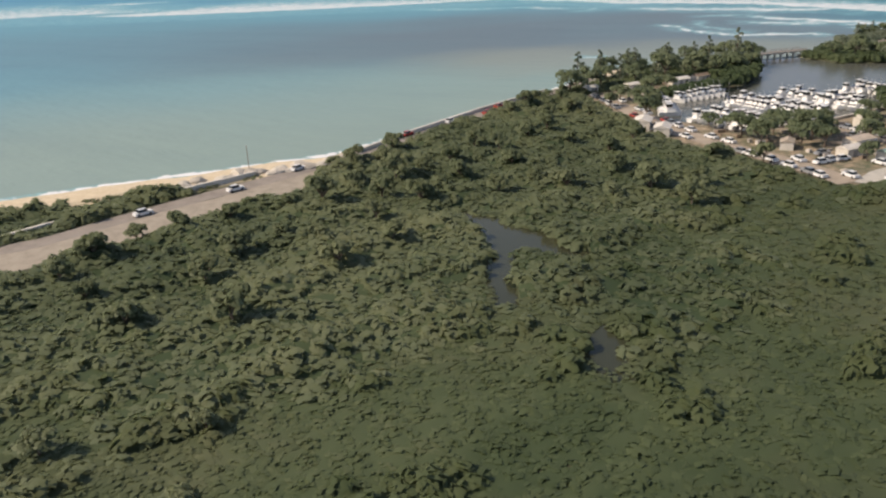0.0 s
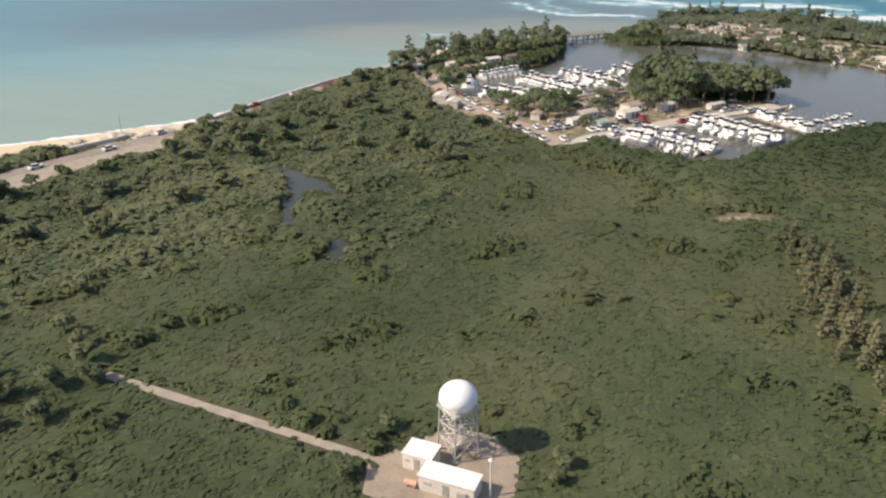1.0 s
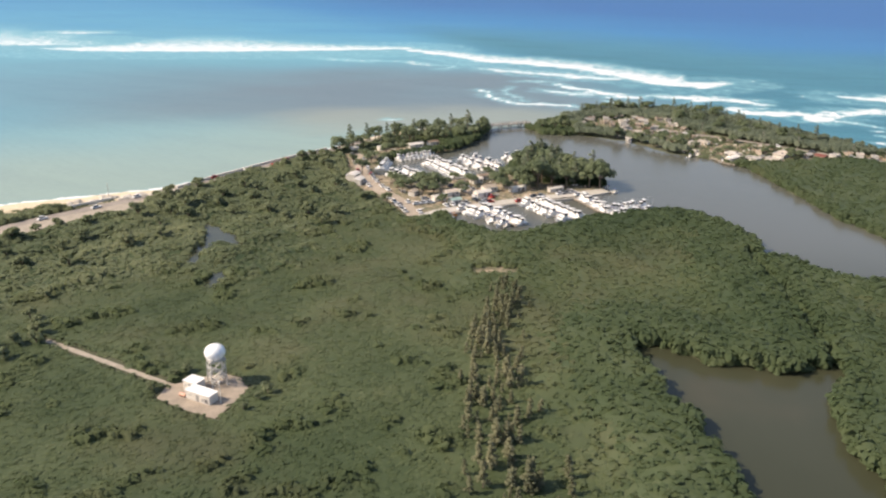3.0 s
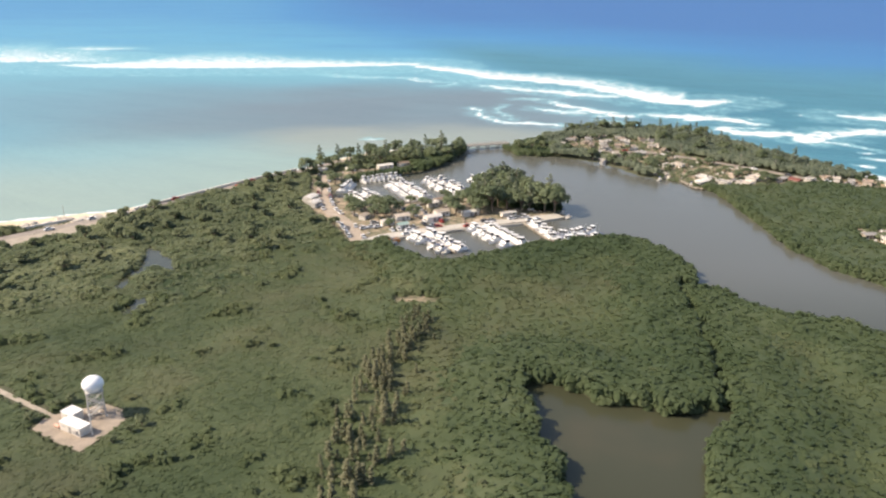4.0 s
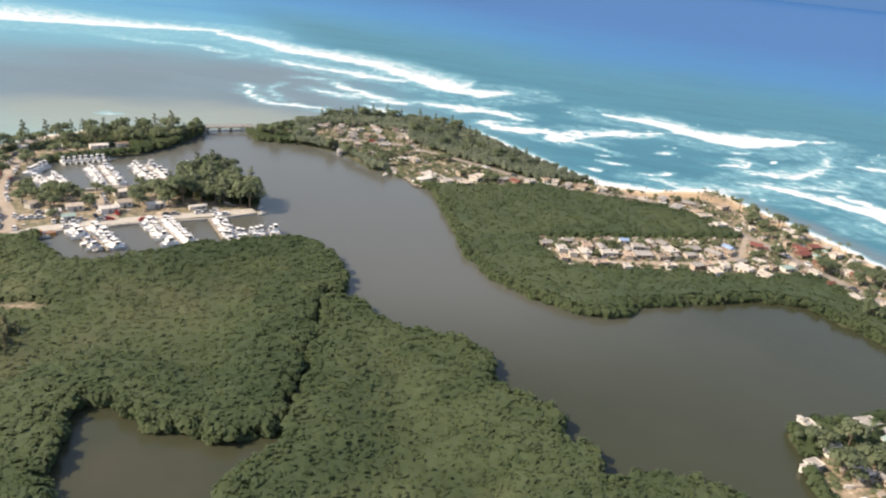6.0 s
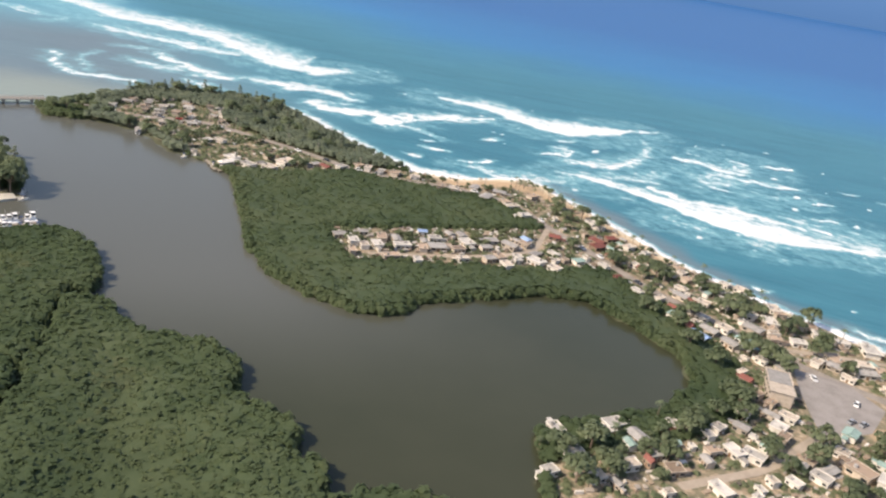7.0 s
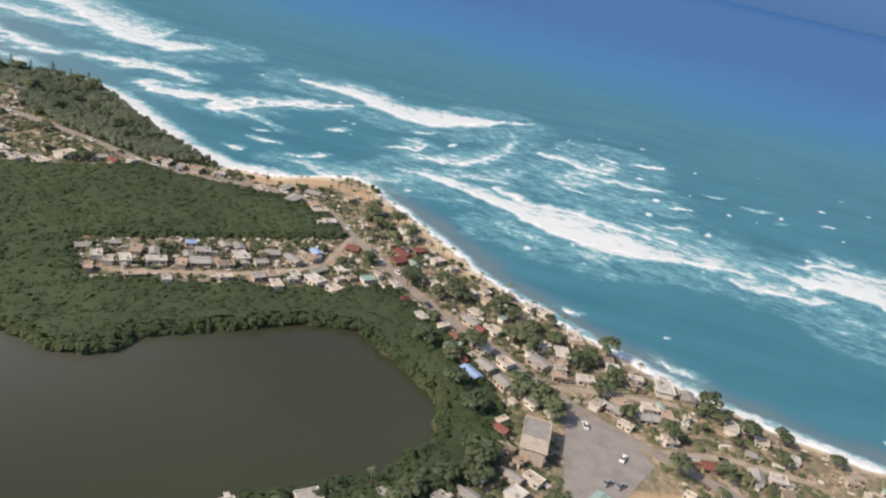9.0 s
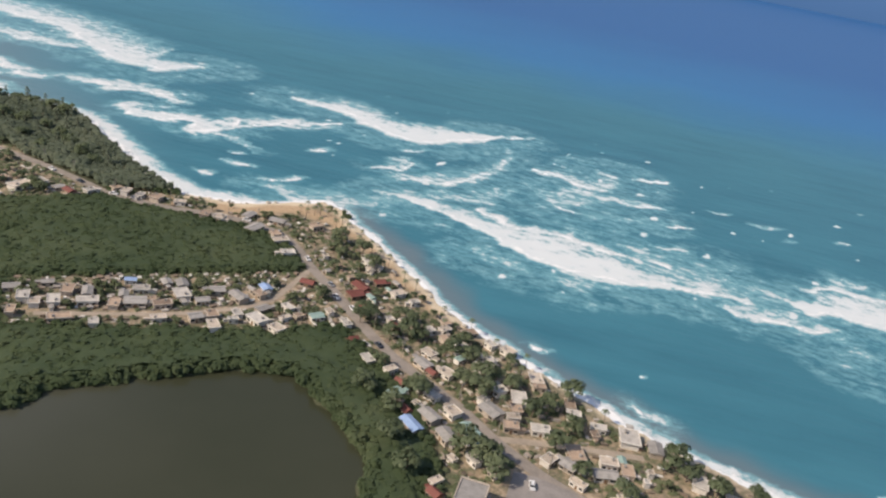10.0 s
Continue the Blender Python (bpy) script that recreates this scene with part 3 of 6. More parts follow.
POINT_FOAM = [
    ([(82, 326, 1.0), (82, 314, 1.0), (87, 301, 1.3), (94, 292, 3.2), (102, 289, 3.8), (111, 285, 2.8)], 1.2, 0.9),
    ([(93, 338, 1.0), (92, 318, 1.0), (94, 309, 1.0), (99, 299, 1.0)], 1, 0.6),
    ([(153, 311, 7), (162, 306, 7), (173, 306, 8), (183, 294, 5)], 2, 0.8),
    ([(170, 281, 4), (177, 272, 7), (185, 271, 6), (190, 271, 6), (191, 261, 7), (198, 264, 2.1)], 2, 0.95),
    ([(205, 270, 4), (213, 274, 6), (223, 275, 3.9)], 2, 0.7),
    ([(224, 274, 3.4), (239, 279, 2.6)], 2, 0.5),
]
BAR_FOAM = [
    ([(158, 312, 3.1), (167, 302, 8), (178, 301, 11), (187, 303, 4.0)], 2, 0.75),
    ([(174, 284, 4), (182, 285, 4)], 1.5, 0.6),
    ([(183, 275, 2.9), (190, 268, 6), (195, 261, 15), (200, 267, 5), (206, 278, 1.4)], 2, 0.85),
    ([(211, 275, 6), (218, 277, 7), (230, 280, 3.4)], 1.5, 0.8),
    ([(232, 280, 3.9), (241, 284, 2.6)], 1.5, 0.7),
    ([(228, 312, 3.5), (234, 308, 10), (242, 302, 14), (248, 291, 12), (256, 275, 21), (264, 272, 29), (275, 274, 23), (288, 280, 10), (300, 288, 2.1)], 2.5, 1.05),
]
OUTER_FOAM = [
    ([(304, 285, 2.9), (314, 288, 2.2)], 1, 0.7),
]
MAIN_BREAKER = [
    ([(241, 239, 2.2), (246, 236, 3.5), (252, 244, 5)], 1.5, 0.75),
    ([(260, 256, 2.8), (262, 257, 2.3)], 1, 0.7),
    ([(225, 249, 2.4), (230, 250, 1.7)], 1, 0.7),
    ([(248, 228, 5), (256, 227, 7), (269, 233, 7), (278, 238, 2.4)], 2, 0.7),
    ([(257, 214, 10), (265, 213, 9), (277, 222, 7)], 3, 0.55),
    ([(270, 232, 9), (281, 240, 10), (292, 256, 3.0), (298, 272, 1.3)], 3, 0.48),
    ([(300, 249, 2.2), (303, 243, 6), (308, 234, 5), (313, 231, 3.9)], 2, 0.8),
]
EAST_BREAKER = [
    ([(288, 223, 8), (293, 216, 33), (307, 224, 15), (327, 249, 5)], 3, 0.55),
    ([(291, 212, 1.8), (293, 208, 1.3)], 1, 0.7),
    ([(294, 206, 10), (305, 204, 12), (320, 204, 10)], 4, 0.36),
    ([(314, 220, 6), (319, 218, 7), (328, 217, 2.2)], 1.5, 0.8),
    ([(339, 245, 2.7), (346, 245, 2.0)], 1, 0.8),
    ([(323, 203, 2.4), (329, 203, 1.4)], 1, 0.7),
    ([(347, 217, 1.7), (352, 217, 1.7)], 1, 0.6),
    ([(357, 206, 3.4), (362, 205, 2.3)], 1, 0.5),
    ([(358, 196, 1.6), (362, 196, 1.6)], 1, 0.5),
]
STRAND_FOAM = [
    ([(377, 196, 1.2), (381, 197, 1.2)], 1, 0.7),
    ([(241, 215, 4), (249, 208, 5), (253, 202, 5), (258, 196, 7), (261, 186, 15), (266, 180, 20), (272, 173, 19), (278, 167, 17), (285, 163, 14), (296, 162, 7)], 1.2, 1.05),
    ([(264, 206, 1.4), (270, 196, 2.0), (280, 190, 2.5), (287, 183, 2.4), (294, 177, 1.2)], 1.5, 0.95),
]
LONE_CRESTS = [
    ([(252, 178, 8), (256, 170, 13), (262, 167, 14), (269, 163, 12), (280, 162, 4)], 3, 0.42),
    ([(298, 186, 1.7), (302, 184, 1.8)], 1, 0.7),
    ([(300, 177, 1.7), (303, 175, 1.7)], 1, 0.7),
    ([(307, 186, 2.3), (312, 183, 2.2)], 1, 0.7),
    ([(297, 164, 16), (301, 162, 16), (304, 159, 9)], 2, 0.7),
    ([(301, 164, 2.1), (304, 159, 2.1), (311, 155, 1.8)], 1, 0.95),
    ([(299, 179, 13), (308, 170, 21), (313, 158, 20), (327, 154, 16), (334, 147, 8)], 5, 0.42),
]
SHORE_CRESTS = [
    ([(304, 150, 4), (308, 148, 7), (315, 145, 9), (320, 143, 8), (325, 142, 4)], 1.5, 0.8),
    ([(328, 154, 6), (333, 150, 14), (338, 146, 18), (343, 142, 21), (350, 130, 23)], 1.5, 1),
    ([(338, 163, 1.5), (345, 162, 3.2), (351, 159, 3.4), (357, 156, 3.5)], 1.2, 0.95),
    ([(344, 164, 3.4), (354, 167, 6), (360, 167, 3.4)], 2, 0.6),
    ([(322, 140, 6), (322, 133, 11), (325, 127, 19), (330, 120, 23)], 2, 0.4),
    ([(207, 215, 4), (213, 208, 9), (220, 205, 11), (226, 206, 7)], 2, 0.6),
]
SMALL_CRESTS = [
    ([(224, 206, 9), (231, 205, 9), (241, 213, 6)], 2, 0.45),
    ([(210, 222, 1.9), (215, 222, 1.8)], 1, 0.8),
    ([(191, 222, 1.4), (194, 222, 1.4)], 1, 0.7),
    ([(200, 232, 2.4), (202, 231, 2.5)], 1, 0.9),
    ([(201, 242, 1.4), (203, 242, 1.5)], 1, 0.7),
    ([(257, 171, 1.0), (262, 169, 1.0)], 1, 0.5),
    ([(258, 116, 1.0), (260, 113, 1.0), (262, 112, 1.0)], 1, 0.9),
    ([(246, 136, 1.0), (248, 134, 1.0)], 1, 0.8),
]
SANDBAR_FOAM = [([(43, 257, 1.6), (49, 256, 1.6)], 0.8, 0.62)]
BREAKERS = [(line, soft, 0.84 * strength) for line, soft, strength in FAR_REEF_FOAM + NEAR_REEF_FOAM] + CURL_FOAM + POINT_FOAM + BAR_FOAM + OUTER_FOAM + MAIN_BREAKER + EAST_BREAKER + STRAND_FOAM + LONE_CRESTS + SHORE_CRESTS + SMALL_CRESTS + SANDBAR_FOAM


def breaker(line, soft, x, y):
    """Foam that starts sharply on the right of a line and thins out over its reach on the left."""
    best, value = np.full(x.shape, 1e9), np.zeros(x.shape)
    for (ax, ay, aw), (bx, by, bw) in zip(line, line[1:]):
        dx, dy = bx - ax, by - ay
        t = np.clip(((x - ax) * dx + (y - ay) * dy) / (dx * dx + dy * dy + 1e-9), 0, 1)
        ox, oy = x - ax - t * dx, y - ay - t * dy
        d = np.hypot(ox, oy)
        v = np.where(dx * oy - dy * ox > 0, d, -d)
        reach = aw + (bw - aw) * t
        f = np.where(v > 0, np.clip(1 - v / (1.9 * reach + 1), 0, 1), np.clip(1 + v / (1.5 * soft + 0.12 * reach), 0, 1))
        near = d < best
        best, value = np.where(near, d, best), np.where(near, f, value)
    return value


def make_water():
    gx, gy, quads = grid(axis([(-270, 2.0), (190, 0.95), (375, 1.5), (440, 1.5)], 4600), axis([(30, 1.5), (110, 0.95), (300, 1.5), (360, 2.2), (640, 2.2)], 4600))
    side = np.where(inside(REEF + [(5000, 9000), (-9000, 9000)], gx, gy), 1, -1) * dist(REEF, gx, gy)
    wander = 14 * waver(gx, gy, 40.0, 2.0)
    deep = 0.25 * smooth(-20, 60, side + wander) + 0.25 * smooth(40, 160, side + wander) + 0.45 * smooth(120, 700, side)
    deep *= 0.45 + 0.55 * smooth(-150, 260, gx + 0.2 * (gy - 500))
    deep += 0.12 * smooth(150, 330, gx) * smooth(60, 200, side)
    east = smooth(120, 190, gx + 0.25 * (gy - 250))
    bay = smooth(270, 50, side + 1.6 * wander) * east
    coast = dist(COAST_A, gx, gy)
    shoal = smooth(150, 5, coast + 12 * waver(gx, gy, 30.0)) * (1 - east) * smooth(420, 170, gy)
    weed = smooth(225, 285, gy + wander) * smooth(450, 350, gy + wander) * (0.4 + 0.6 * smooth(-130, 40, gx)) * (1 - east)
    plume = smooth(34, 4, dist([(28, 258), (60, 262), (92, 262)], gx, gy) + 5 * waver(gx, gy, 12.0)) * (1 - east)
    weed = np.maximum(weed, 0.9 * smooth(11, 3, dist(COAST_B[9:], gx, gy) + 2 * waver(gx, gy, 6.0)) * (gx > 222))
    foam, crest = np.zeros(gx.shape), np.zeros(gx.shape)
    wx = gx + 1.0 * waver(gx, gy, 3.0, 3.0) + 2.6 * waver(gx, gy, 9.0, 8.0)
    wy = gy + 1.0 * waver(gx, gy, 2.6, 7.0) + 2.6 * waver(gx, gy, 8.0, 1.0)
    spent = np.full(gx.shape, 1e9)
    for line, soft, strength in BREAKERS:
        foam = np.maximum(foam, strength * breaker(line, soft, wx, wy))
        edge = [(x, y) for x, y, _ in line]
        if len(line) > 2:
            spent = np.minimum(spent, dist(edge, wx, wy) - 0.6 * max(w for _, _, w in line))
        if strength > 0.68:
            crest = np.maximum(crest, 0.75 * np.clip(1.2 - dist(edge, wx, wy) / (0.9 + 0.2 * soft), 0, 1))
    foam = np.maximum(foam, 0.26 * np.clip(1.1 - spent / 7, 0, 1))
    surf = dist(COAST_B[4:-1], gx, gy) + 0.8 * waver(gx, gy, 7.0)
    foam = np.maximum(foam, 1.05 * np.clip(1.25 - surf / 3.0, 0, 1) * (0.68 + 0.3 * waver(gx, gy, 9.0, 3.0) + 0.22 * (gx > 232)))
    foam = np.maximum(foam, 0.95 * np.clip(1.3 - dist(COAST_B[4:12], gx, gy) / 6.0, 0, 1) ** 0.7)
    foam = np.maximum(foam, 0.6 * np.clip(1.1 - dist(COAST_A[2:-3], gx, gy) / 1.6, 0, 1))
    crest = np.maximum(crest, np.clip(1.4 - surf / 1.5, 0, 1) * (0.95 + 0.4 * waver(gx, gy, 6.0, 2.0)))
    crest = np.maximum(crest, np.clip(1.3 - dist(COAST_A[4:-1], gx, gy) / 1.1, 0, 1))
    crest = np.maximum(crest, np.clip(1.3 - (dist(COAST_B[4:11], gx, gy) + waver(gx, gy, 3.0)) / 2.2, 0, 1))
    lone = waver(gx, gy, 5.0, 5.0) + waver(gx, gy, 2.9, 9.0)
    foam = np.maximum(foam, 0.85 * smooth(1.34, 1.5, lone) * (bay > 0.2) * (coast > 150) * smooth(40, -5, side))
    inner = [(83.5, 243.5), (110, 246), (135, 236), (155, 212), (165, 200), (205, 180), (208, 150), (219, 118), (222, 100), (214, 84), (190, 70), (180, -1500), (40, -1500), (62, 60), (70, 100), (66, 128), (50, 150), (40, 170), (40, 200), (60, 224), (76, 241)]
    cx, cy = gx[quads].mean(1), gy[quads].mean(1)
    is_lagoon = inside(inner, cx, cy)
    verts = np.stack([gx, gy, np.zeros(gx.shape)], 1)

    def used(q):
        keep, back = np.unique(q, return_inverse=True)
        return keep, back.reshape(q.shape)

    keep, q = used(quads[~is_lagoon])
    sea = array_mesh("sea", verts[keep], q, M_SEA, dict(deep=deep[keep], weed=weed[keep], shoal=shoal[keep], bay=bay[keep], plume=plume[keep], foam=foam[keep], crest=crest[keep]), True)
    tagged(new("sea", sea), "turquoise and blue sea with white surf on a reef", "sea", kind="structure")
    keep, q = used(quads[is_lagoon])
    tagged(new("lagoon", array_mesh("lagoon", verts[keep], q, M_LAGOON, dict(silt=smooth(192, 140, gx[keep]) * smooth(92, 140, gy[keep])), True)), "calm grey-brown lagoon water", "water", kind="structure")


make_ground()
make_water()


def make_backdrop():
    """A glowing ring with distance haze painted on it, where sea and sky meet."""
    n = 96
    top = 700
    g = Geo()
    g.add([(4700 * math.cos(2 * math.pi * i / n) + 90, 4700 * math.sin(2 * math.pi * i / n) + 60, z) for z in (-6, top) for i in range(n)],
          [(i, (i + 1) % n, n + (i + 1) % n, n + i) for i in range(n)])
    m = Nodes("painted_haze_glow", 1.0)
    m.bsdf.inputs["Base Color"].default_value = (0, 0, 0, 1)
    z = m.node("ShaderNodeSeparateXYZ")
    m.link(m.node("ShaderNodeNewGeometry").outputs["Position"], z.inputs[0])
    # haze painted as a colour ramp over height and shown by emission
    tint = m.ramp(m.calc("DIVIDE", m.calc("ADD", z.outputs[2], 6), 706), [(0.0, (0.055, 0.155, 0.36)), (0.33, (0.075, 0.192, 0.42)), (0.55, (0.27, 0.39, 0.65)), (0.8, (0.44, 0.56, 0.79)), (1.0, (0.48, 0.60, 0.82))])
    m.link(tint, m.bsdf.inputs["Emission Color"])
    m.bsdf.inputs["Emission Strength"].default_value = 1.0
    tagged(part("backdrop", g, m.mat), "glowing backdrop ring painted as pale blue haze over the far sea", "backdrop", kind="structure")


make_backdrop()


def ribbon(line, width, lift):
    """A strip that follows a line in the plan, with finely cut, slightly uneven edges."""
    pts = []
    for (ax, ay), (bx, by) in zip(line, line[1:]):
        n = max(1, int(math.hypot(bx - ax, by - ay) / 2.0))
        n = min(n, 60)
        pts += [(ax + (bx - ax) * i / n, ay + (by - ay) * i / n) for i in range(n)]
    pts.append(line[-1])
    p = np.array(pts)
    for _ in range(2):
        p[1:-1] = 0.25 * p[:-2] + 0.5 * p[1:-1] + 0.25 * p[2:]
    t = np.gradient(p, axis=0)
    t /= np.linalg.norm(t, axis=1)[:, None] + 1e-9
    side = np.stack([-t[:, 1], t[:, 0]], 1)
    w = width / 2 * (1 + 0.12 * waver(p[:, 0], p[:, 1], 1.7))
    a, b = p + side * w[:, None], p - side * w[:, None]
    g, n = Geo(), len(p)
    z = 0.33 + lift
    g.add([(x, y, z) for x, y in a] + [(x, y, z) for x, y in b], [(i, i + n, i + n + 1, i + 1) for i in range(n - 1)])
    return g


def area(poly, lift):
    g = Geo()
    g.add([(x, y, 0.33 + lift) for x, y in poly], [tuple(range(len(poly)))])
    return g


def structure(name, geo, mat, label, category):
    return tagged(part(name, geo, mat), label, category, kind="structure")


structure("road", ribbon(MAIN_ROAD, 2.2, 0.020), M_ASPHALT, "sun-bleached asphalt village road", "road")
structure("road", ribbon(COAST_ROAD, 2.6, 0.020), M_ASPHALT, "pale asphalt road beside the beach", "road")
structure("road", ribbon([(x + 2.5, y - 3.0) for x, y in COAST_ROAD[2:7]], 5.4, 0.012), M_GRAVEL, "wide sandy verge beside the coast road", "verge")
structure("road", ribbon(INNER_LANE, 1.2, 0.016), M_DUST, "narrow dusty lane between houses", "road")
for lane in EAST_LANES:
    structure("road", ribbon(lane, 1.4, 0.016), M_DUST, "dusty village lane", "road")
structure("road", ribbon(QUAY_ROAD, 3.0, 0.020), M_CONCRETE, "concrete quay road beside moored boats", "road")
structure("road", ribbon(MARINA_LANE, 3.4, 0.016), M_DUST, "pale unpaved marina road", "road")
structure("road", ribbon(MARINA_LINK, 2.2, 0.024), M_DUST, "pale unpaved lane across the marina", "road")
structure("path", ribbon(PATH_TRACK, 0.8, 0.016), M_GRAVEL, "straight pale gravel track through scrub", "path")
structure("parking_lot", area([(230.2, 103.2), (233.0, 101.6), (237.2, 98.0), (237.6, 90.0), (229.5, 84.6), (219.5, 83.8), (222.5, 90.0), (226.2, 97.0)], 0.03), M_LOT, "large bare grey asphalt lot", "parking lot")
structure("radar_yard", area([(27.4, 82.4), (30.6, 84.4), (33.0, 85.4), (35.6, 84.2), (36.9, 81.8), (36.0, 78.4), (34.6, 75.2), (30.6, 77.2), (27.0, 79.6)], 0.02), M_YARD, "pale gravel yard of the radar station", "yard")
for pool in POOLS:
    structure("pond", area(pool, 0.01), M_LAGOON, "small still pond among mangroves", "pond")


# ---- vegetation ----
def leaf_cards(centres, normals, size):
    """One slightly bent card of two quads' worth for every centre."""
    n = len(centres)
    up = rng.normal(size=(n, 3))
    a = np.cross(normals, up)
    a /= np.linalg.norm(a, axis=1)[:, None] + 1e-9
    b = np.cross(normals, a)
    s = (size * rng.uniform(0.7, 1.3, n))[:, None]
    droop = normals * s * 0.25
    verts = np.stack([centres - a * s - droop, centres - b * s * 0.7, centres + a * s - droop, centres + b * s * 0.7], 1).reshape(-1, 3)
    return verts, np.arange(4 * n).reshape(-1, 4)


def clump(cards, size, squash=0.8):
    """A ragged low bush of unit radius: leaf cards over a small dark core."""
    u, v = rng.uniform(0.0, 1.0, cards), rng.uniform(0, 2 * math.pi, cards)
    zz = u * 0.98 + 0.02
    r = np.sqrt(1 - zz**2)
    out = np.stack([r * np.cos(v), r * np.sin(v), zz], 1)
    centres = out * rng.uniform(0.68, 1.02, cards)[:, None] * (1, 1, squash)
    normals = out * 0.65 + rng.normal(0, 0.30, (cards, 3)) + (0, 0, 0.55)
    normals /= np.linalg.norm(normals, axis=1)[:, None]
    verts, quads = leaf_cards(centres, normals, size)
    ring = [(0.74 * math.cos(k * math.pi / 3), 0.74 * math.sin(k * math.pi / 3)) for k in range(6)]
    core = np.array([(x, y, -0.5) for x, y in ring] + [(x * 0.8, y * 0.8, squash * 0.5) for x, y in ring] + [(0, 0, squash * 0.8), (0, 0, squash * 0.8)])
    k = len(verts)
    faces = [(k + i, k + (i + 1) % 6, k + 6 + (i + 1) % 6, k + 6 + i) for i in range(6)]
    faces += [(k + 6 + i, k + 6 + (i + 1) % 6, k + 6 + (i + 2) % 6, k + 12) for i in (0, 2, 4)]
    return np.concatenate([verts, core]), np.concatenate([quads, np.array(faces)])


CLUMPS = [clump(22, 0.36) for _ in range(9)]


def tuft(cards, size):
    """A low loose tuft with no core."""
    v, f = clump(cards, size, 0.62)
    k = 4 * cards
    return v[:k], f[:cards]


TUFTS = [tuft(13, 0.36) for _ in range(9)]


def canopy(name, label, mat, x, y, base, radius, tall, tone, kinds=CLUMPS):
    """Joins a clump at every place into one mesh of stuff."""
    all_v, all_f, all_t, all_n, k = [], [], [], [], 0
    for i in range(len(x)):
        v, f = kinds[i % len(kinds)]
        a = rng.uniform(0, 2 * math.pi)
        c, s = math.cos(a), math.sin(a)
        w = np.empty_like(v)
        w[:, 0] = (v[:, 0] * c - v[:, 1] * s) * radius[i] + x[i]
        w[:, 1] = (v[:, 0] * s + v[:, 1] * c) * radius[i] + y[i]
        w[:, 2] = v[:, 2] * tall[i] + base[i]
        turn = np.empty_like(v)
        turn[:, 0], turn[:, 1], turn[:, 2] = 0.36 * (v[:, 0] * c - v[:, 1] * s), 0.36 * (v[:, 0] * s + v[:, 1] * c), np.maximum(v[:, 2], 0) + 1.0
        all_n.append(turn / np.linalg.norm(turn, axis=1)[:, None])
        all_v.append(w)
        all_f.append(f + k)
        all_t.append(np.full(len(v), tone[i]))
        k += len(v)
    me = array_mesh(name, np.concatenate(all_v), np.concatenate(all_f), mat, dict(tone=np.concatenate(all_t)), normals=np.concatenate(all_n))
    return tagged(new(name, me), label, "vegetation", kind="stuff")


def scatter(x0, y0, x1, y1, step):
    gx, gy = np.meshgrid(np.arange(x0, x1, step), np.arange(y0, y1, step))
    x, y = gx.ravel(), gy.ravel()
    return x + rng.uniform(-0.5, 0.5, x.shape) * step, y + rng.uniform(-0.5, 0.5, y.shape) * step


STREETS = (POINT_HOUSES, DOCK_HOUSES, INNER_HOUSES, BEACH_HOUSES, EAST_HOUSES, LAGOON_END_HOUSES)
ALL_ROADS = [(MAIN_ROAD, 1.5), (COAST_ROAD, 2.2), (INNER_LANE, 1.2), (QUAY_ROAD, 2.2), (MARINA_LANE, 2.4), (MARINA_LINK, 1.6), (PATH_TRACK, 0.8)] + [(lane, 1.2) for lane in EAST_LANES]


def off_roads(x, y):
    ok = np.ones(x.shape, bool)
    for line, gap in ALL_ROADS:
        ok &= dist(line, x, y) > gap
    for street in STREETS:
        for _, hx, hy, size in street:
            ok &= np.hypot(x - hx, y - hy) > 1.35 * size
    ok &= ~inside([(27.2, 82.6), (30.6, 84.7), (33.0, 85.7), (35.8, 84.4), (37.2, 81.8), (36.2, 78.3), (34.8, 74.9), (30.4, 77), (26.8, 79.6)], x, y)
    for pool in POOLS:
        ok &= ~inside(pool, x, y) | (dist(pool, x, y, True) < 0.7)
    return ok


def sward(x, y, tongue):
    """How far the low scrub stands above the ground."""
    return 0.12 + 0.10 * np.maximum(waver(x, y, 5.0, 6.0), -0.5) + 0.5 * tongue + 0.35 * np.maximum(waver(x, y, 13.0, 3.0), 0)


def leaf_floor(label, mat, keep, xs, ys, lift, name):
    """The closed layer of leaves under the tops of a dense wood."""
    gx, gy, quads = grid(np.arange(*xs, 0.8), np.arange(*ys, 0.8))
    quads = quads[keep(gx, gy)[quads].all(1)]
    used, back = np.unique(quads, return_inverse=True)
    gx, gy = gx[used], gy[used]
    gz = lift(gx, gy) + 0.10 * waver(gx, gy, 0.7, 3.0) + rng.uniform(-0.08, 0.08, gx.shape)
    tone = np.clip(0.42 + 0.2 * waver(gx, gy, 3.0, 6.0) + 0.12 * waver(gx, gy, 0.9, 2.0), 0, 1)
    me = array_mesh(name, np.stack([gx, gy, gz], 1), back.reshape(quads.shape), mat, dict(tone=tone), True)
    tagged(new(name, me), label, "vegetation", kind="stuff")


def tops(tall, share, fill=0.6):
    """The height of the leaf layer in a wood of this growth."""
    return 0.2 + np.maximum(tall - 0.9, 0) * share + np.minimum(tall, 0.85 + 0.2 * tall) * fill


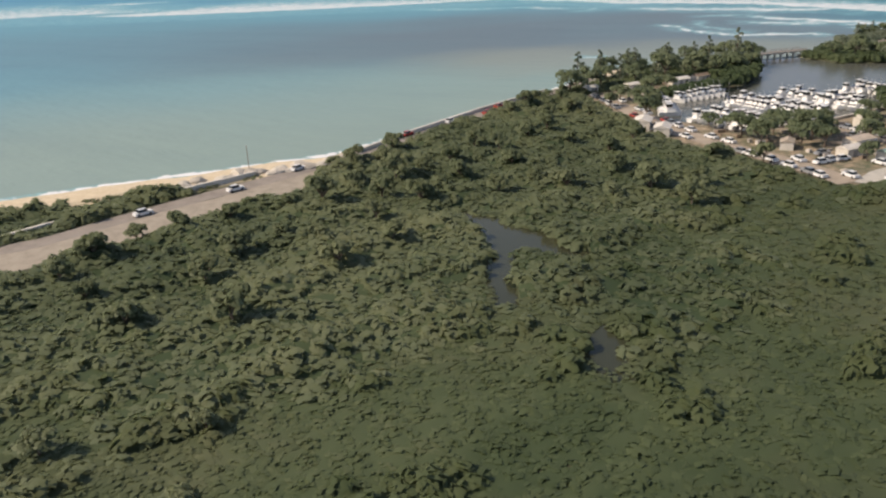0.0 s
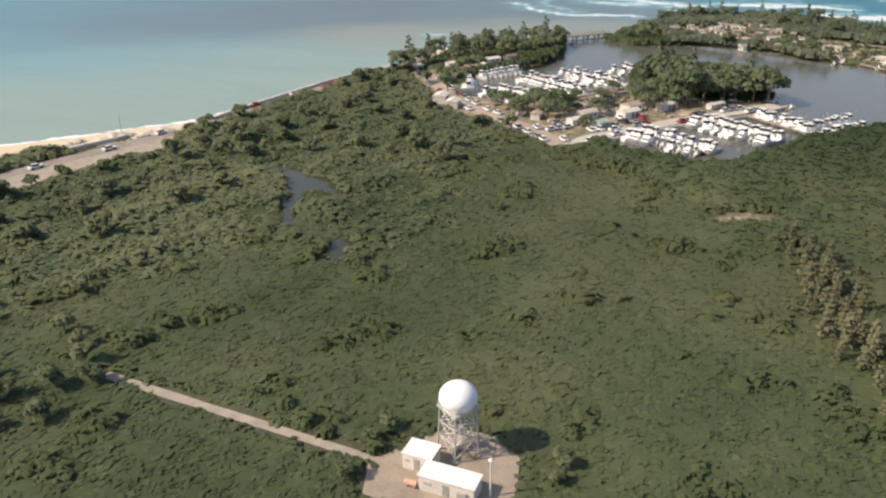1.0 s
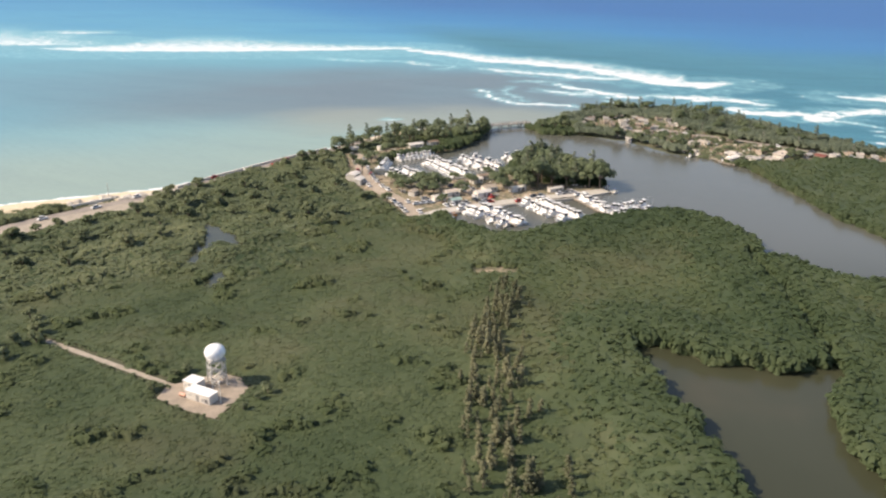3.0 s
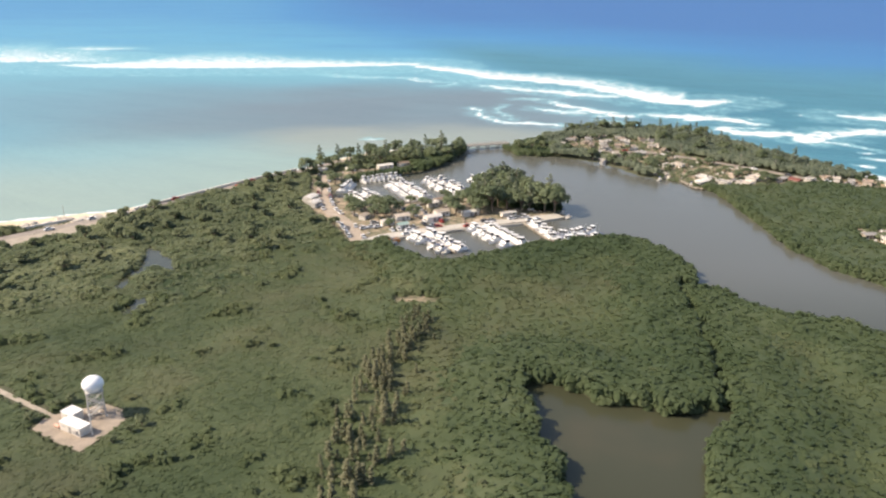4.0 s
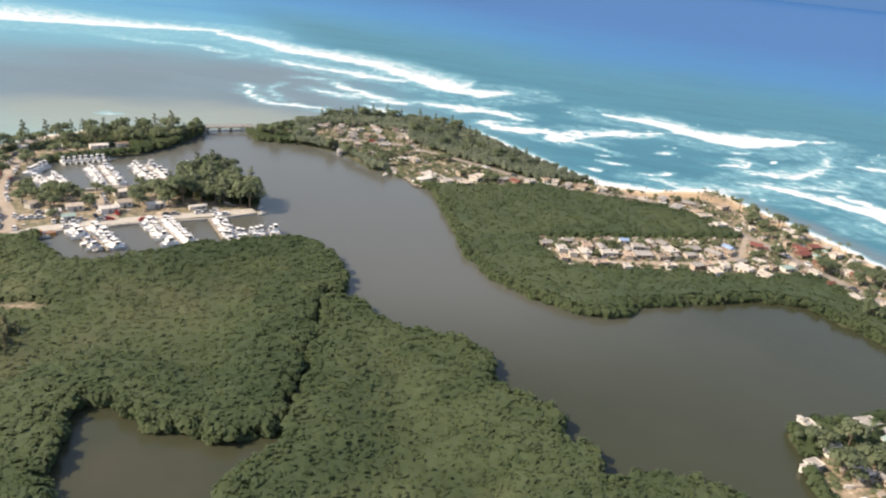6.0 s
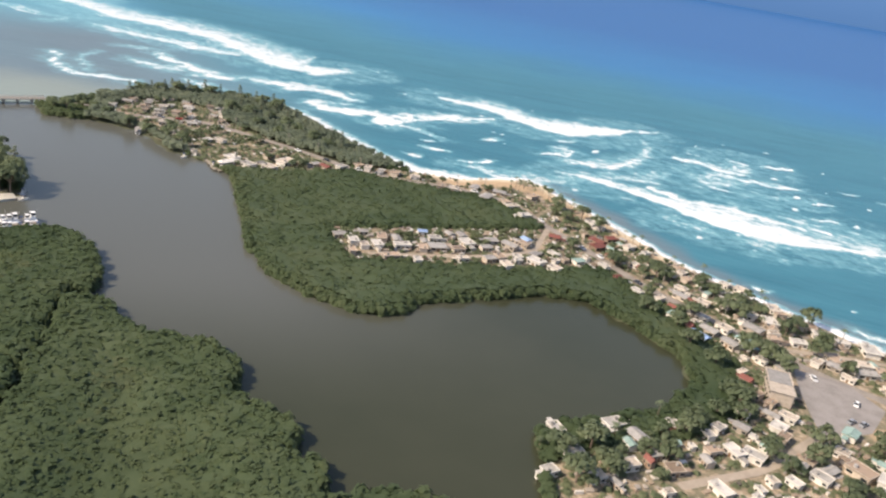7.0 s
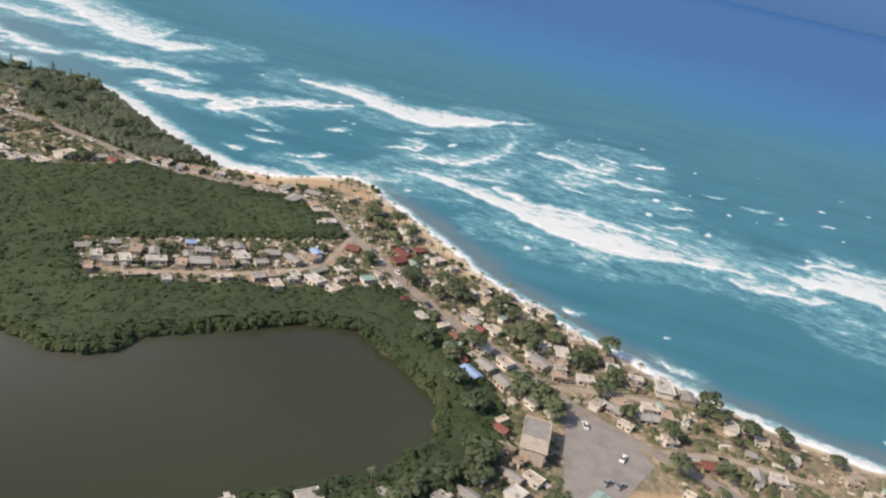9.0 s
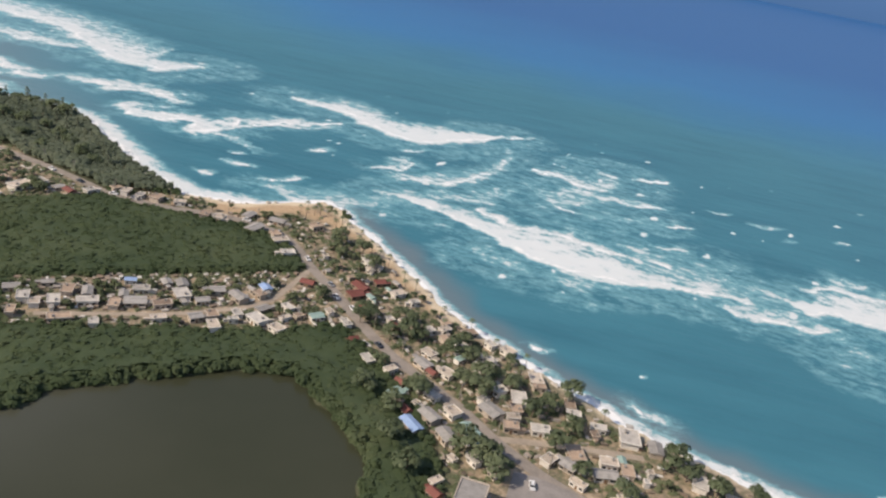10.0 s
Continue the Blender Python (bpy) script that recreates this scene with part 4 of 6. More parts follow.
def floor_of_a(x, y):
    d = shore(x, y)
    ok = inside(LAND_A, x, y) & (d > 1.3) & off_roads(x, y) & ~inside(MARINA, x, y) & (dist(MARINA, x, y, True) > 1.0)
    ok &= (dist(COAST_A, x, y) > np.where(x < 4, 11.5, 4.5)) & (dist(COAST_ROAD, x, y) > 3.0)
    verge = [(px + 2.5, py - 3.0) for px, py in COAST_ROAD[2:7]]
    ok &= ~((dist(verge, x, y) < 4.2) & (x < 0))
    tongue = smooth(56, 72, x + 0.15 * (y - 110) + 4 * waver(x, y, 9.0))
    thick = smooth(66, 42, dist(COAST_A, x, y) + 8 * waver(x, y, 11.0)) * (1 - tongue)
    return ok & ((thick > 0.5) | (smooth(15, 4, d) * tongue > 0.32))


def floor_of_tongue(x, y):
    d = shore(x, y)
    tongue = smooth(56, 72, x + 0.15 * (y - 110) + 4 * waver(x, y, 9.0))
    ok = inside(LAND_A, x, y) & (d > 1.3) & off_roads(x, y) & ~inside(MARINA, x, y) & (dist(MARINA, x, y, True) > 1.0)
    return ok & (tongue > 0.6) & (smooth(15, 4, d) * tongue < 0.5) & (dist([(66.6, 119.5), (71.2, 119.5)], x, y) > 1.9)


def tall_a(x, y):
    tongue = smooth(56, 72, x + 0.15 * (y - 110) + 4 * waver(x, y, 9.0))
    thick = smooth(66, 42, dist(COAST_A, x, y) + 8 * waver(x, y, 11.0)) * (1 - tongue)
    lump = waver(x, y, 3.0, 6.0)
    return tops(np.clip(0.55 + 0.14 * lump + 1.2 * smooth(15, 4, shore(x, y)) * tongue + 0.6 * tongue + thick * (0.6 + 0.75 * np.maximum(lump, -0.3)), 0.35, 2.5), 0.75, 0.50 - 0.10 * thick)


STANDING = []


def floor_of_b(x, y):
    town = np.zeros(x.shape, bool)
    for patch in VILLAGE:
        town |= inside(patch, x, y) | (dist(patch, x, y, True) < 0.8)
    for hx, hy, size in STANDING:
        town |= np.hypot(x - hx, y - hy) < 2.2 * size + 0.6
    return inside(LAND_B, x, y) & (shore(x, y) > 1.4) & off_roads(x, y) & (dist(COAST_B, x, y) > 3.2) & ~town & (y < 206)


def tall_b(x, y):
    return tops(np.clip(1.2 + 0.22 * waver(x, y, 3.2, 3.0) + 0.45 * smooth(9, 2, shore(x, y)), 0.6, 2.2), 0.8) - 0.05


def plant():
    leaf_floor("closed green leaf layer of mangrove and thicket", M_MANGROVE, floor_of_a, (-60, 164), (42, 246), tall_a, "mangrove_fringe")
    leaf_floor("closed olive leaf layer of high scrub", M_SCRUB, floor_of_tongue, (50, 164), (42, 160), tall_a, "scrub")
    x, y = scatter(-60, 42, 164, 246, 1.06)
    d = shore(x, y)
    ok = inside(LAND_A, x, y) & (d > 0.1) & off_roads(x, y) & ~inside(MARINA, x, y) & (dist(COAST_ROAD, x, y) > 2.0)
    ok &= ~((dist(COAST_A, x, y) < 9) & (x < 4)) & ~((dist(COAST_A, x, y) < 3.0) & (x >= 4))
    verge = [(px + 2.5, py - 3.0) for px, py in COAST_ROAD[2:7]]
    ok &= ~((dist(verge, x, y) < 3.1) & (x < 0))
    ok &= ~((dist([(66.6, 119.5), (71.2, 119.5)], x, y) < 1.5))
    x, y, d = x[ok], y[ok], d[ok]
    to_coast = dist(COAST_A, x, y)
    tongue = smooth(56, 72, x + 0.15 * (y - 110) + 4 * waver(x, y, 9.0))
    edge = smooth(15, 4, d) * tongue
    thick = smooth(66, 42, to_coast + 8 * waver(x, y, 11.0)) * (1 - tongue)
    lump = waver(x, y, 3.0, 6.0)
    bare = waver(x, y, 7.0, 2.0) + 0.5 * rng.uniform(-1, 1, x.shape)
    tall = 0.5 + 0.14 * lump + 1.2 * edge + 0.6 * tongue + thick * (0.6 + 0.75 * np.maximum(lump, -0.3)) + rng.uniform(-0.06, 0.16, x.shape)
    tall = tall + (1 - tongue) * (1 - thick) * 0.85 * np.maximum(waver(x, y, 4.6, 11.0) + 0.7 * waver(x, y, 1.7, 5.0) - 0.25, 0)
    lush = smooth(84, 56, y + 5 * waver(x, y, 12.0)) * (1 - tongue)
    tall = np.clip(tall + 0.75 * lush * np.maximum(waver(x, y, 2.6, 1.0), 0), 0.35, 2.5)
    rad = rng.uniform(0.8, 1.2, x.shape) * (0.85 + 0.25 * edge + 0.2 * thick)
    base = 0.2 + np.maximum(tall - 0.9, 0) * 0.75
    tone = np.clip(0.48 + 0.2 * lump + 0.22 * waver(x, y, 9.0, 7.0) + rng.normal(0, 0.08, x.shape) - 0.1 * edge - 0.3 * lush, 0, 1)
    is_thick = thick + 0.3 * rng.uniform(-1, 1, x.shape) > 0.5
    is_tongue = (edge + 0.35 * rng.uniform(-1, 1, x.shape) > 0.45) & ~is_thick
    rest = ~is_thick & ~is_tongue & ~((bare > 1.15) & (tongue < 0.3))
    for name, label, mat, pick in (
        ("mangrove_fringe", "dense dark green mangrove canopy along the water", M_MANGROVE, is_tongue),
        ("coastal_thicket", "dark uneven thicket of bushes behind the beach", M_THICKET, is_thick),
    ):
        canopy(name, label, mat, x[pick], y[pick], base[pick], rad[pick], np.minimum(tall[pick], 0.85 + 0.2 * tall[pick]), tone[pick])
    low = rest & (tall > 0.95)
    canopy("scrub", "taller green bushes among the scrub", M_SCRUB, x[low], y[low], base[low], rad[low], np.minimum(tall[low], 0.85 + 0.2 * tall[low]), tone[low])
    fx, fy = scatter(-50, 44, 100, 215, 0.82)
    fd = shore(fx, fy)
    f_ok = inside(LAND_A, fx, fy) & (fd > 0.3) & off_roads(fx, fy) & ~inside(MARINA, fx, fy) & (dist(COAST_A, fx, fy) > 34)
    fx, fy, fd = fx[f_ok], fy[f_ok], fd[f_ok]
    f_tongue = smooth(56, 72, fx + 0.15 * (fy - 110) + 4 * waver(fx, fy, 9.0))
    keep = (f_tongue < 0.75) & (dist(COAST_A, fx, fy) + 8 * waver(fx, fy, 11.0) > 42)
    fx, fy, f_tongue = fx[keep], fy[keep], f_tongue[keep]
    # an unbroken low sward, and loose tufts that stand a little out of it
    hx, hy, quads = grid(np.arange(-50, 100, 0.55), np.arange(44, 215, 0.55))
    h_tongue = smooth(56, 72, hx + 0.15 * (hy - 110) + 4 * waver(hx, hy, 9.0))
    open_land = inside(LAND_A, hx, hy) & (shore(hx, hy) > 0.8) & off_roads(hx, hy) & ~inside(MARINA, hx, hy) & (h_tongue < 0.9)
    open_land &= (dist(COAST_A, hx, hy) + 8 * waver(hx, hy, 11.0) > 40) & (dist([(66.6, 119.5), (71.2, 119.5)], hx, hy) > 1.6)
    open_land &= waver(hx, hy, 7.0, 2.0) < 1.0
    quads = quads[open_land[quads].all(1)]
    hz = 0.30 + sward(hx, hy, h_tongue) + 0.07 * waver(hx, hy, 0.5, 3.0) + rng.uniform(-0.05, 0.05, hx.shape)
    used, back = np.unique(quads, return_inverse=True)
    me = array_mesh("scrub", np.stack([hx, hy, hz], 1)[used], back.reshape(quads.shape), M_SCRUB, dict(tone=np.clip(0.44 + 0.2 * waver(hx, hy, 5.0, 6.0) + 0.15 * waver(hx, hy, 1.1, 2.0) - 0.32 * smooth(84, 56, hy + 5 * waver(hx, hy, 12.0)), 0, 1)[used]), True)
    tagged(new("scrub", me), "closed sward of low green scrub", "vegetation", kind="stuff")
    n, swell = len(fx), waver(fx, fy, 5.0, 6.0)
    canopy("scrub", "yellow-green low scrub and grassy mangrove growth", M_SCRUB, fx, fy, 0.26 + sward(fx, fy, f_tongue), rng.uniform(0.5, 0.95, n), rng.uniform(0.12, 0.34, n), np.clip(0.48 + 0.2 * swell + rng.normal(0, 0.10, n) - 0.32 * smooth(84, 56, fy + 5 * waver(fx, fy, 12.0)), 0, 1), TUFTS)
    bx, by = scatter(-60, 120, 6, 172, 0.8)
    away = dist(COAST_A, bx, by)
    b_ok = (away > 6.5) & (away < 15) & (bx < 3) & inside(LAND_A, bx, by) & (dist(COAST_ROAD, bx, by) > 2.0) & (waver(bx, by, 2.4, 4.0) + 0.5 * rng.uniform(-1, 1, bx.shape) > 0.0)
    b_ok &= (by - np.interp(bx, [p[0] for p in COAST_ROAD], [p[1] for p in COAST_ROAD])) > 0
    bx, by = bx[b_ok], by[b_ok]
    n = len(bx)
    canopy("beach_scrub", "patchy low green scrub on the sandy beach verge", M_SCRUB, bx, by, np.full(n, 0.3), rng.uniform(0.5, 0.95, n), rng.uniform(0.25, 0.6, n), np.clip(rng.normal(0.55, 0.15, n), 0, 1), TUFTS)
    # skirts of leaves that hang to the water round the tall fringe
    sx, sy = scatter(60, 40, 164, 158, 0.8)
    sd = shore(sx, sy)
    s_ok = inside(LAND_A, sx, sy) & (sd > -0.35) & (sd < 1.2) & ~inside(MARINA, sx, sy) & (sx > 66)
    sx, sy = sx[s_ok], sy[s_ok]
    n = len(sx)
    canopy("mangrove_fringe", "leafy mangrove skirts hanging over the water", M_MANGROVE, sx, sy, rng.uniform(0.1, 0.9, n), rng.uniform(0.55, 0.85, n), rng.uniform(0.6, 0.95, n), np.clip(rng.normal(0.42, 0.16, n), 0, 1))

    x, y = scatter(88, 60, 262, 284, 1.25)
    d = shore(x, y)
    town = np.zeros(x.shape, bool)
    for patch in VILLAGE:
        town |= inside(patch, x, y)
    ok = inside(LAND_B, x, y) & (d > 0.3) & off_roads(x, y) & (dist(COAST_B, x, y) > 2.1)
    west = ok & ~town
    x1, y1, d1 = x[west], y[west], d[west]
    lump, n = waver(x1, y1, 3.2, 3.0), len(x1)
    edge = smooth(9, 2, d1)
    tall = np.clip(1.15 + 0.22 * lump + 0.45 * edge + rng.uniform(-0.15, 0.3, n), 0.6, 2.2)
    point = (y1 > 206) & (x1 > 104)
    tall = tall + (1.3 + 0.7 * waver(x1, y1, 4.0, 2.0)) * point
    base = 0.2 + np.maximum(tall - 0.9, 0) * 0.8
    rad, tone = rng.uniform(0.85, 1.2, n), np.clip(0.42 + 0.2 * lump + rng.normal(0, 0.08, n), 0, 1)
    for label, mat, pick in (("dense green mangrove wood round the lagoon", M_MANGROVE, ~point), ("grey-green seaside wood on the point", M_PINE, point)):
        canopy("mangrove" if mat is M_MANGROVE else "seaside_wood", label, mat, x1[pick], y1[pick], base[pick], rad[pick], np.minimum(tall, 1.15)[pick], tone[pick])
    sx, sy = scatter(136, 60, 226, 206, 0.8)
    sd = shore(sx, sy)
    s_town = np.zeros(sx.shape, bool)
    for patch in VILLAGE:
        s_town |= inside(patch, sx, sy)
    s_ok = inside(LAND_B, sx, sy) & (sd > -0.35) & (sd < 1.2) & ~s_town & (sy < 200)
    n = int(s_ok.sum())
    canopy("mangrove", "leafy mangrove skirts hanging over the water", M_MANGROVE, sx[s_ok], sy[s_ok], rng.uniform(0.1, 0.7, n), rng.uniform(0.6, 0.95, n), rng.uniform(0.6, 0.95, n), np.clip(rng.normal(0.42, 0.16, n), 0, 1))
    green = ok & town & (waver(x, y, 2.6, 8.0) + 0.6 * rng.uniform(-1, 1, x.shape) > -0.3) & (dist(STRAND, x, y) > 4.0) & ~inside([(218.5, 83), (238.6, 83), (238.6, 104), (229, 104)], x, y)
    x2, y2 = x[green], y[green]
    n = len(x2)
    canopy("garden_bushes", "bushes and hedges between the village houses", M_THICKET, x2, y2, np.full(n, 0.25), rng.uniform(0.45, 0.9, n), rng.uniform(0.35, 0.95, n), np.clip(rng.normal(0.55, 0.2, n), 0, 1))


plant()


# ---- trees ----
def leaf_blobs(blobs, per, size):
    """Leaf cards spread over several rough balls: (x, y, z, radius)."""
    cs, ns, tones, outs = [], [], [], []
    for bx, by, bz, r in blobs:
        v = rng.normal(size=(per, 3))
        v /= np.linalg.norm(v, axis=1)[:, None]
        v[:, 2] = np.where(v[:, 2] < -0.4, -v[:, 2], v[:, 2])
        cs.append(np.array((bx, by, bz)) + v * (r * rng.uniform(0.55, 1.0, per))[:, None] * (1, 1, 0.8))
        n = v + rng.normal(0, 0.4, (per, 3)) + (0, 0, 0.2)
        ns.append(n / np.linalg.norm(n, axis=1)[:, None])
        tones.append(np.full(per, rng.uniform(0.42, 0.60)))
        outs.append(0.8 * v + (0, 0, 1.0))
    v, f = leaf_cards(np.concatenate(cs), np.concatenate(ns), size)
    out = np.repeat(np.concatenate(outs), 4, axis=0)
    return v, f, np.repeat(np.concatenate(tones), 4), out / np.linalg.norm(out, axis=1)[:, None]


def crown_mesh(name, blobs, per, size, mat):
    v, f, t, out = leaf_blobs(blobs, per, size)
    return array_mesh(name, v, f, mat, dict(tone=t), normals=out)


def make_broadleaf(tall, spread, mat, label, name="tree"):
    root = thing(name, label, "tree")
    g = Geo().tube((0, 0, -0.2), (0.05, 0.03, tall * 0.5), 0.10, 0.06, 7)
    blobs = [(0, 0, tall * 0.72, spread * 0.55)]
    for k in range(6):
        a = k * 1.05 + rng.uniform(-0.3, 0.3)
        r, z = spread * rng.uniform(0.4, 0.68), tall * rng.uniform(0.48, 0.82)
        tip = (r * math.cos(a), r * math.sin(a), z)
        g.tube((0.03, 0.02, tall * rng.uniform(0.25, 0.45)), tip, 0.05, 0.02, 5)
        blobs.append((*tip, spread * rng.uniform(0.3, 0.5)))
    part("trunk", g, M_BARK, root)
    part("crown", crown_mesh("crown", blobs, 64, 0.20, mat), None, root)
    return root


def make_pine(tall, label, mat=None, girth=0.26):
    root = thing("pine_tree", label, "tree")
    stem = 0.09 if girth > 0.25 else 0.045
    g = Geo().tube((0, 0, -0.2), (0.04, 0.02, tall * 0.95), stem, 0.02, 6)
    blobs = []
    for k in range(13):
        z = tall * (0.22 + 0.76 * k / 12)
        r = tall * girth * (1.05 - 0.75 * k / 12) * rng.uniform(0.55, 1.1)
        a = k * 2.4
        tip = (r * 0.7 * math.cos(a), r * 0.7 * math.sin(a), z)
        g.tube((0, 0, z - 0.12), tip, 0.025, 0.01, 4)
        blobs.append((*tip, max(0.18, r * 0.62)))
    part("trunk", g, M_BARK, root)
    part("crown", crown_mesh("crown", blobs, 30 if girth > 0.25 else 26, 0.15 if girth > 0.25 else 0.10, mat or M_PINE), None, root)
    return root


def make_palm(tall):
    root = thing("palm_tree", "slender coconut palm with arching fronds", "palm tree")
    part("trunk", Geo().tube((0, 0, -0.2), (0.12, 0.05, tall * 0.5), 0.07, 0.05, 6).tube((0.12, 0.05, tall * 0.5), (0.2, 0.12, tall), 0.05, 0.04, 6), M_BARK, root)
    g = Geo()
    for k in range(13):
        a, lift = k * 2 * math.pi / 13 + rng.uniform(-0.2, 0.2), rng.uniform(0.1, 0.55)
        c, s, w, n = math.cos(a), math.sin(a), 0.10, 5
        rows = []
        for i in range(n):
            u = i / (n - 1)
            r, z = 0.75 * u, tall + lift * u - 0.75 * u * u
            half = w * (1 - 0.8 * abs(u - 0.35))
            rows += [(0.2 + r * c - s * half, 0.12 + r * s + c * half, z - 0.04), (0.2 + r * c, 0.12 + r * s, z), (0.2 + r * c + s * half, 0.12 + r * s - c * half, z - 0.04)]
        g.add(rows, [f for i in range(n - 1) for f in ((3 * i, 3 * i + 1, 3 * i + 4, 3 * i + 3), (3 * i + 1, 3 * i + 2, 3 * i + 5, 3 * i + 4))])
    me = g.mesh("fronds", M_TREE)
    me.attributes.new("tone", "FLOAT", "POINT").data.foreach_set("value", rng.uniform(0.4, 0.8, len(me.vertices)).astype(np.float32))
    part("fronds", me, None, root)
    return root


def set_out(protos, places, low=0.8, high=1.25, group=""):
    """The first places take the prototypes themselves, the rest take copies."""
    for i, (x, y, *s) in enumerate(places):
        k = (s[0] if s else 1.0) * rng.uniform(low, high)
        m = pose(x, y, 0.28, 0, 0, rng.uniform(0, 360)) @ Matrix.Diagonal((k, k, k * rng.uniform(0.9, 1.15), 1))
        if i < len(protos) and not protos[i].get("placed"):
            ob = protos[i]
            ob.matrix_basis = m
            ob["placed"] = 1
        else:
            ob = copy_plain(protos[i % len(protos)], m)
        if group:
            ob["group"] = group


def copy_plain(ob, m):
    """A copy at m of a thing that may itself be scaled."""
    was = ob.matrix_basis.copy()
    ob.matrix_basis = Matrix()
    made = copy_thing(ob, m)
    ob.matrix_basis = was
    return made


BROAD = [make_broadleaf(2.8, 1.75, M_TREE, "leafy dark green shade tree with a wide crown") for _ in range(3)]
THICK = [make_broadleaf(2.2, 1.25, M_THICKET, "rounded grey-green coastal tree behind the beach", "coastal_tree") for _ in range(3)]
PINES = [make_pine(4.2, "tall dark feathery pine near the shore") for _ in range(3)]
DRY = [make_pine(2.1, "thin half-dead grey-olive tree in scrub", M_DRY, 0.24) for _ in range(4)]
PALMS = [make_palm(2.2), make_palm(2.7)]

set_out(PINES, [(37.5, 213.6, 1.15), (42.0, 216.5, 0.9), (45.5, 216, 0.9), (47.5, 219, 0.9), (52.5, 218, 0.8), (55, 221, 0.95), (59, 223, 0.8), (62, 227.5, 0.95), (65.2, 224.5, 0.8), (68, 228, 0.95), (70.8, 229, 1.0), (74, 230, 0.8), (49.5, 222, 0.8), (57, 226.5, 0.8), (66, 231, 0.9)], 1.25, 1.65, "pines by the bridge")
set_out(BROAD, [(35.3, 206.6), (41.4, 212.0), (48, 214.5), (38.6, 209.8), (54, 217), (60.5, 221), (64, 220), (68.5, 224), (72.5, 227), (75.5, 233), (70, 233), (63, 233), (57, 231), (50, 227), (44, 221), (76, 238), (68, 238)], 1.3, 1.8, "trees by the bridge")
set_out(BROAD, [(80.8, 176.7), (83.5, 171.5), (84.4, 179.6), (86.9, 173.5), (88.2, 180.3), (90.2, 172.4), (91.6, 178.6), (93.8, 174.6), (95.6, 177.1), (87.3, 189.7), (91.8, 185.6), (95.3, 172), (79.6, 173), (88, 185), (84, 184), (94.7, 181.5), (97.1, 174), (92, 190), (86, 193), (82, 188), (97.5, 170.8), (90, 194)], 1.5, 2.1, "trees on the marina spit")
set_out(BROAD, [(74.9, 174.4, 0.85), (76.9, 177.4, 0.85), (74.1, 171.3, 0.8), (60, 168.8, 0.85), (56.6, 172.5, 0.8), (54.9, 170, 0.8), (59.7, 173.5, 0.8), (51.5, 174.8, 0.7), (59.8, 164.8, 0.8), (62.5, 171, 0.75), (57.5, 166, 0.7), (53, 167, 0.8), (66, 166.5, 0.8), (68.5, 172.5, 0.8), (75.5, 167.5, 0.8), (80.8, 170.2, 0.9), (52.2, 171.5, 0.9), (64.8, 176.5, 0.7), (58, 170, 0.8), (73, 181, 0.7), (61.5, 158, 0.6), (50.2, 178.4, 0.7), (43, 184, 0.9), (44.5, 195, 0.9), (42.5, 200, 0.9), (48, 203.5, 0.8), (52, 208, 0.8)], 1.15, 1.6, "trees among the marina yards")
set_out(THICK, [(1, 162, 1.1), (3.4, 163, 1.1), (-6.2, 143.8), (-13.4, 138.6), (-15.3, 133.8), (2.1, 147.5, 1.2), (6.8, 164.1), (26.8, 197.2), (30, 194.2), (7.6, 170), (-16, 129.3), (-10, 140.3), (5, 152, 1.2), (-1, 146, 1.2), (8, 149, 1.1), (12, 146.5), (14, 150), (0, 138), (31, 203), (34, 206), (29, 200), (24, 189), (33, 200), (18, 170), (28, 178), (22, 160), (35, 185), (16, 155), (40, 195), (8, 142), (-12, 125), (-4, 128), (6, 131), (45, 160), (40, 150), (50, 158), (2, 108, 0.72), (3, 101, 0.72), (5, 98.5, 0.79), (-6, 106, 0.72), (6.2, 96, 0.72), (7.4, 93.2, 0.72), (5, 92.6, 0.86), (2, 91.5, 0.79), (0, 94.6, 0.86), (5.6, 88.6, 0.65), (-4.5, 94, 0.79), (2.6, 87.8, 0.72), (20, 150, 1.2), (24, 153), (27, 150, 1.1), (31, 146), (35, 148, 1.2), (38, 144), (33, 155), (12, 158), (9, 155, 1.2), (15, 162), (21, 168), (25, 172, 1.1), (30, 170), (34, 164), (38, 170, 1.1), (36, 176), (29, 186), (33, 191), (-3, 134, 1.1), (-8, 133), (3, 136, 1.2), (10, 136), (-7, 120), (0, 121, 1.1), (27.6, 84.4, 0.5), (28.8, 85.6, 0.5), (26.0, 81.2, 0.45), (38.6, 79.2, 0.6), (39.4, 80.6, 0.5), (37.4, 77.0, 0.5)], 0.8, 1.25, "coastal trees")
set_out(BROAD, [(217.5, 176.1), (223.5, 174), (219.6, 180), (224.2, 166.9), (216.9, 145, 0.9), (221.1, 139.4), (218.5, 148), (224.2, 139.4), (230.9, 133.6, 1.15), (233.4, 131.8), (233, 124.8, 1.2), (229.6, 124, 1.1), (231.5, 120.8), (221.1, 120.6), (222, 123), (238.1, 115.2), (241.7, 116.5), (238.2, 106.9), (225.4, 106, 1.1), (227, 104.6), (226.6, 101.5)], 1.0, 1.45, "village trees")
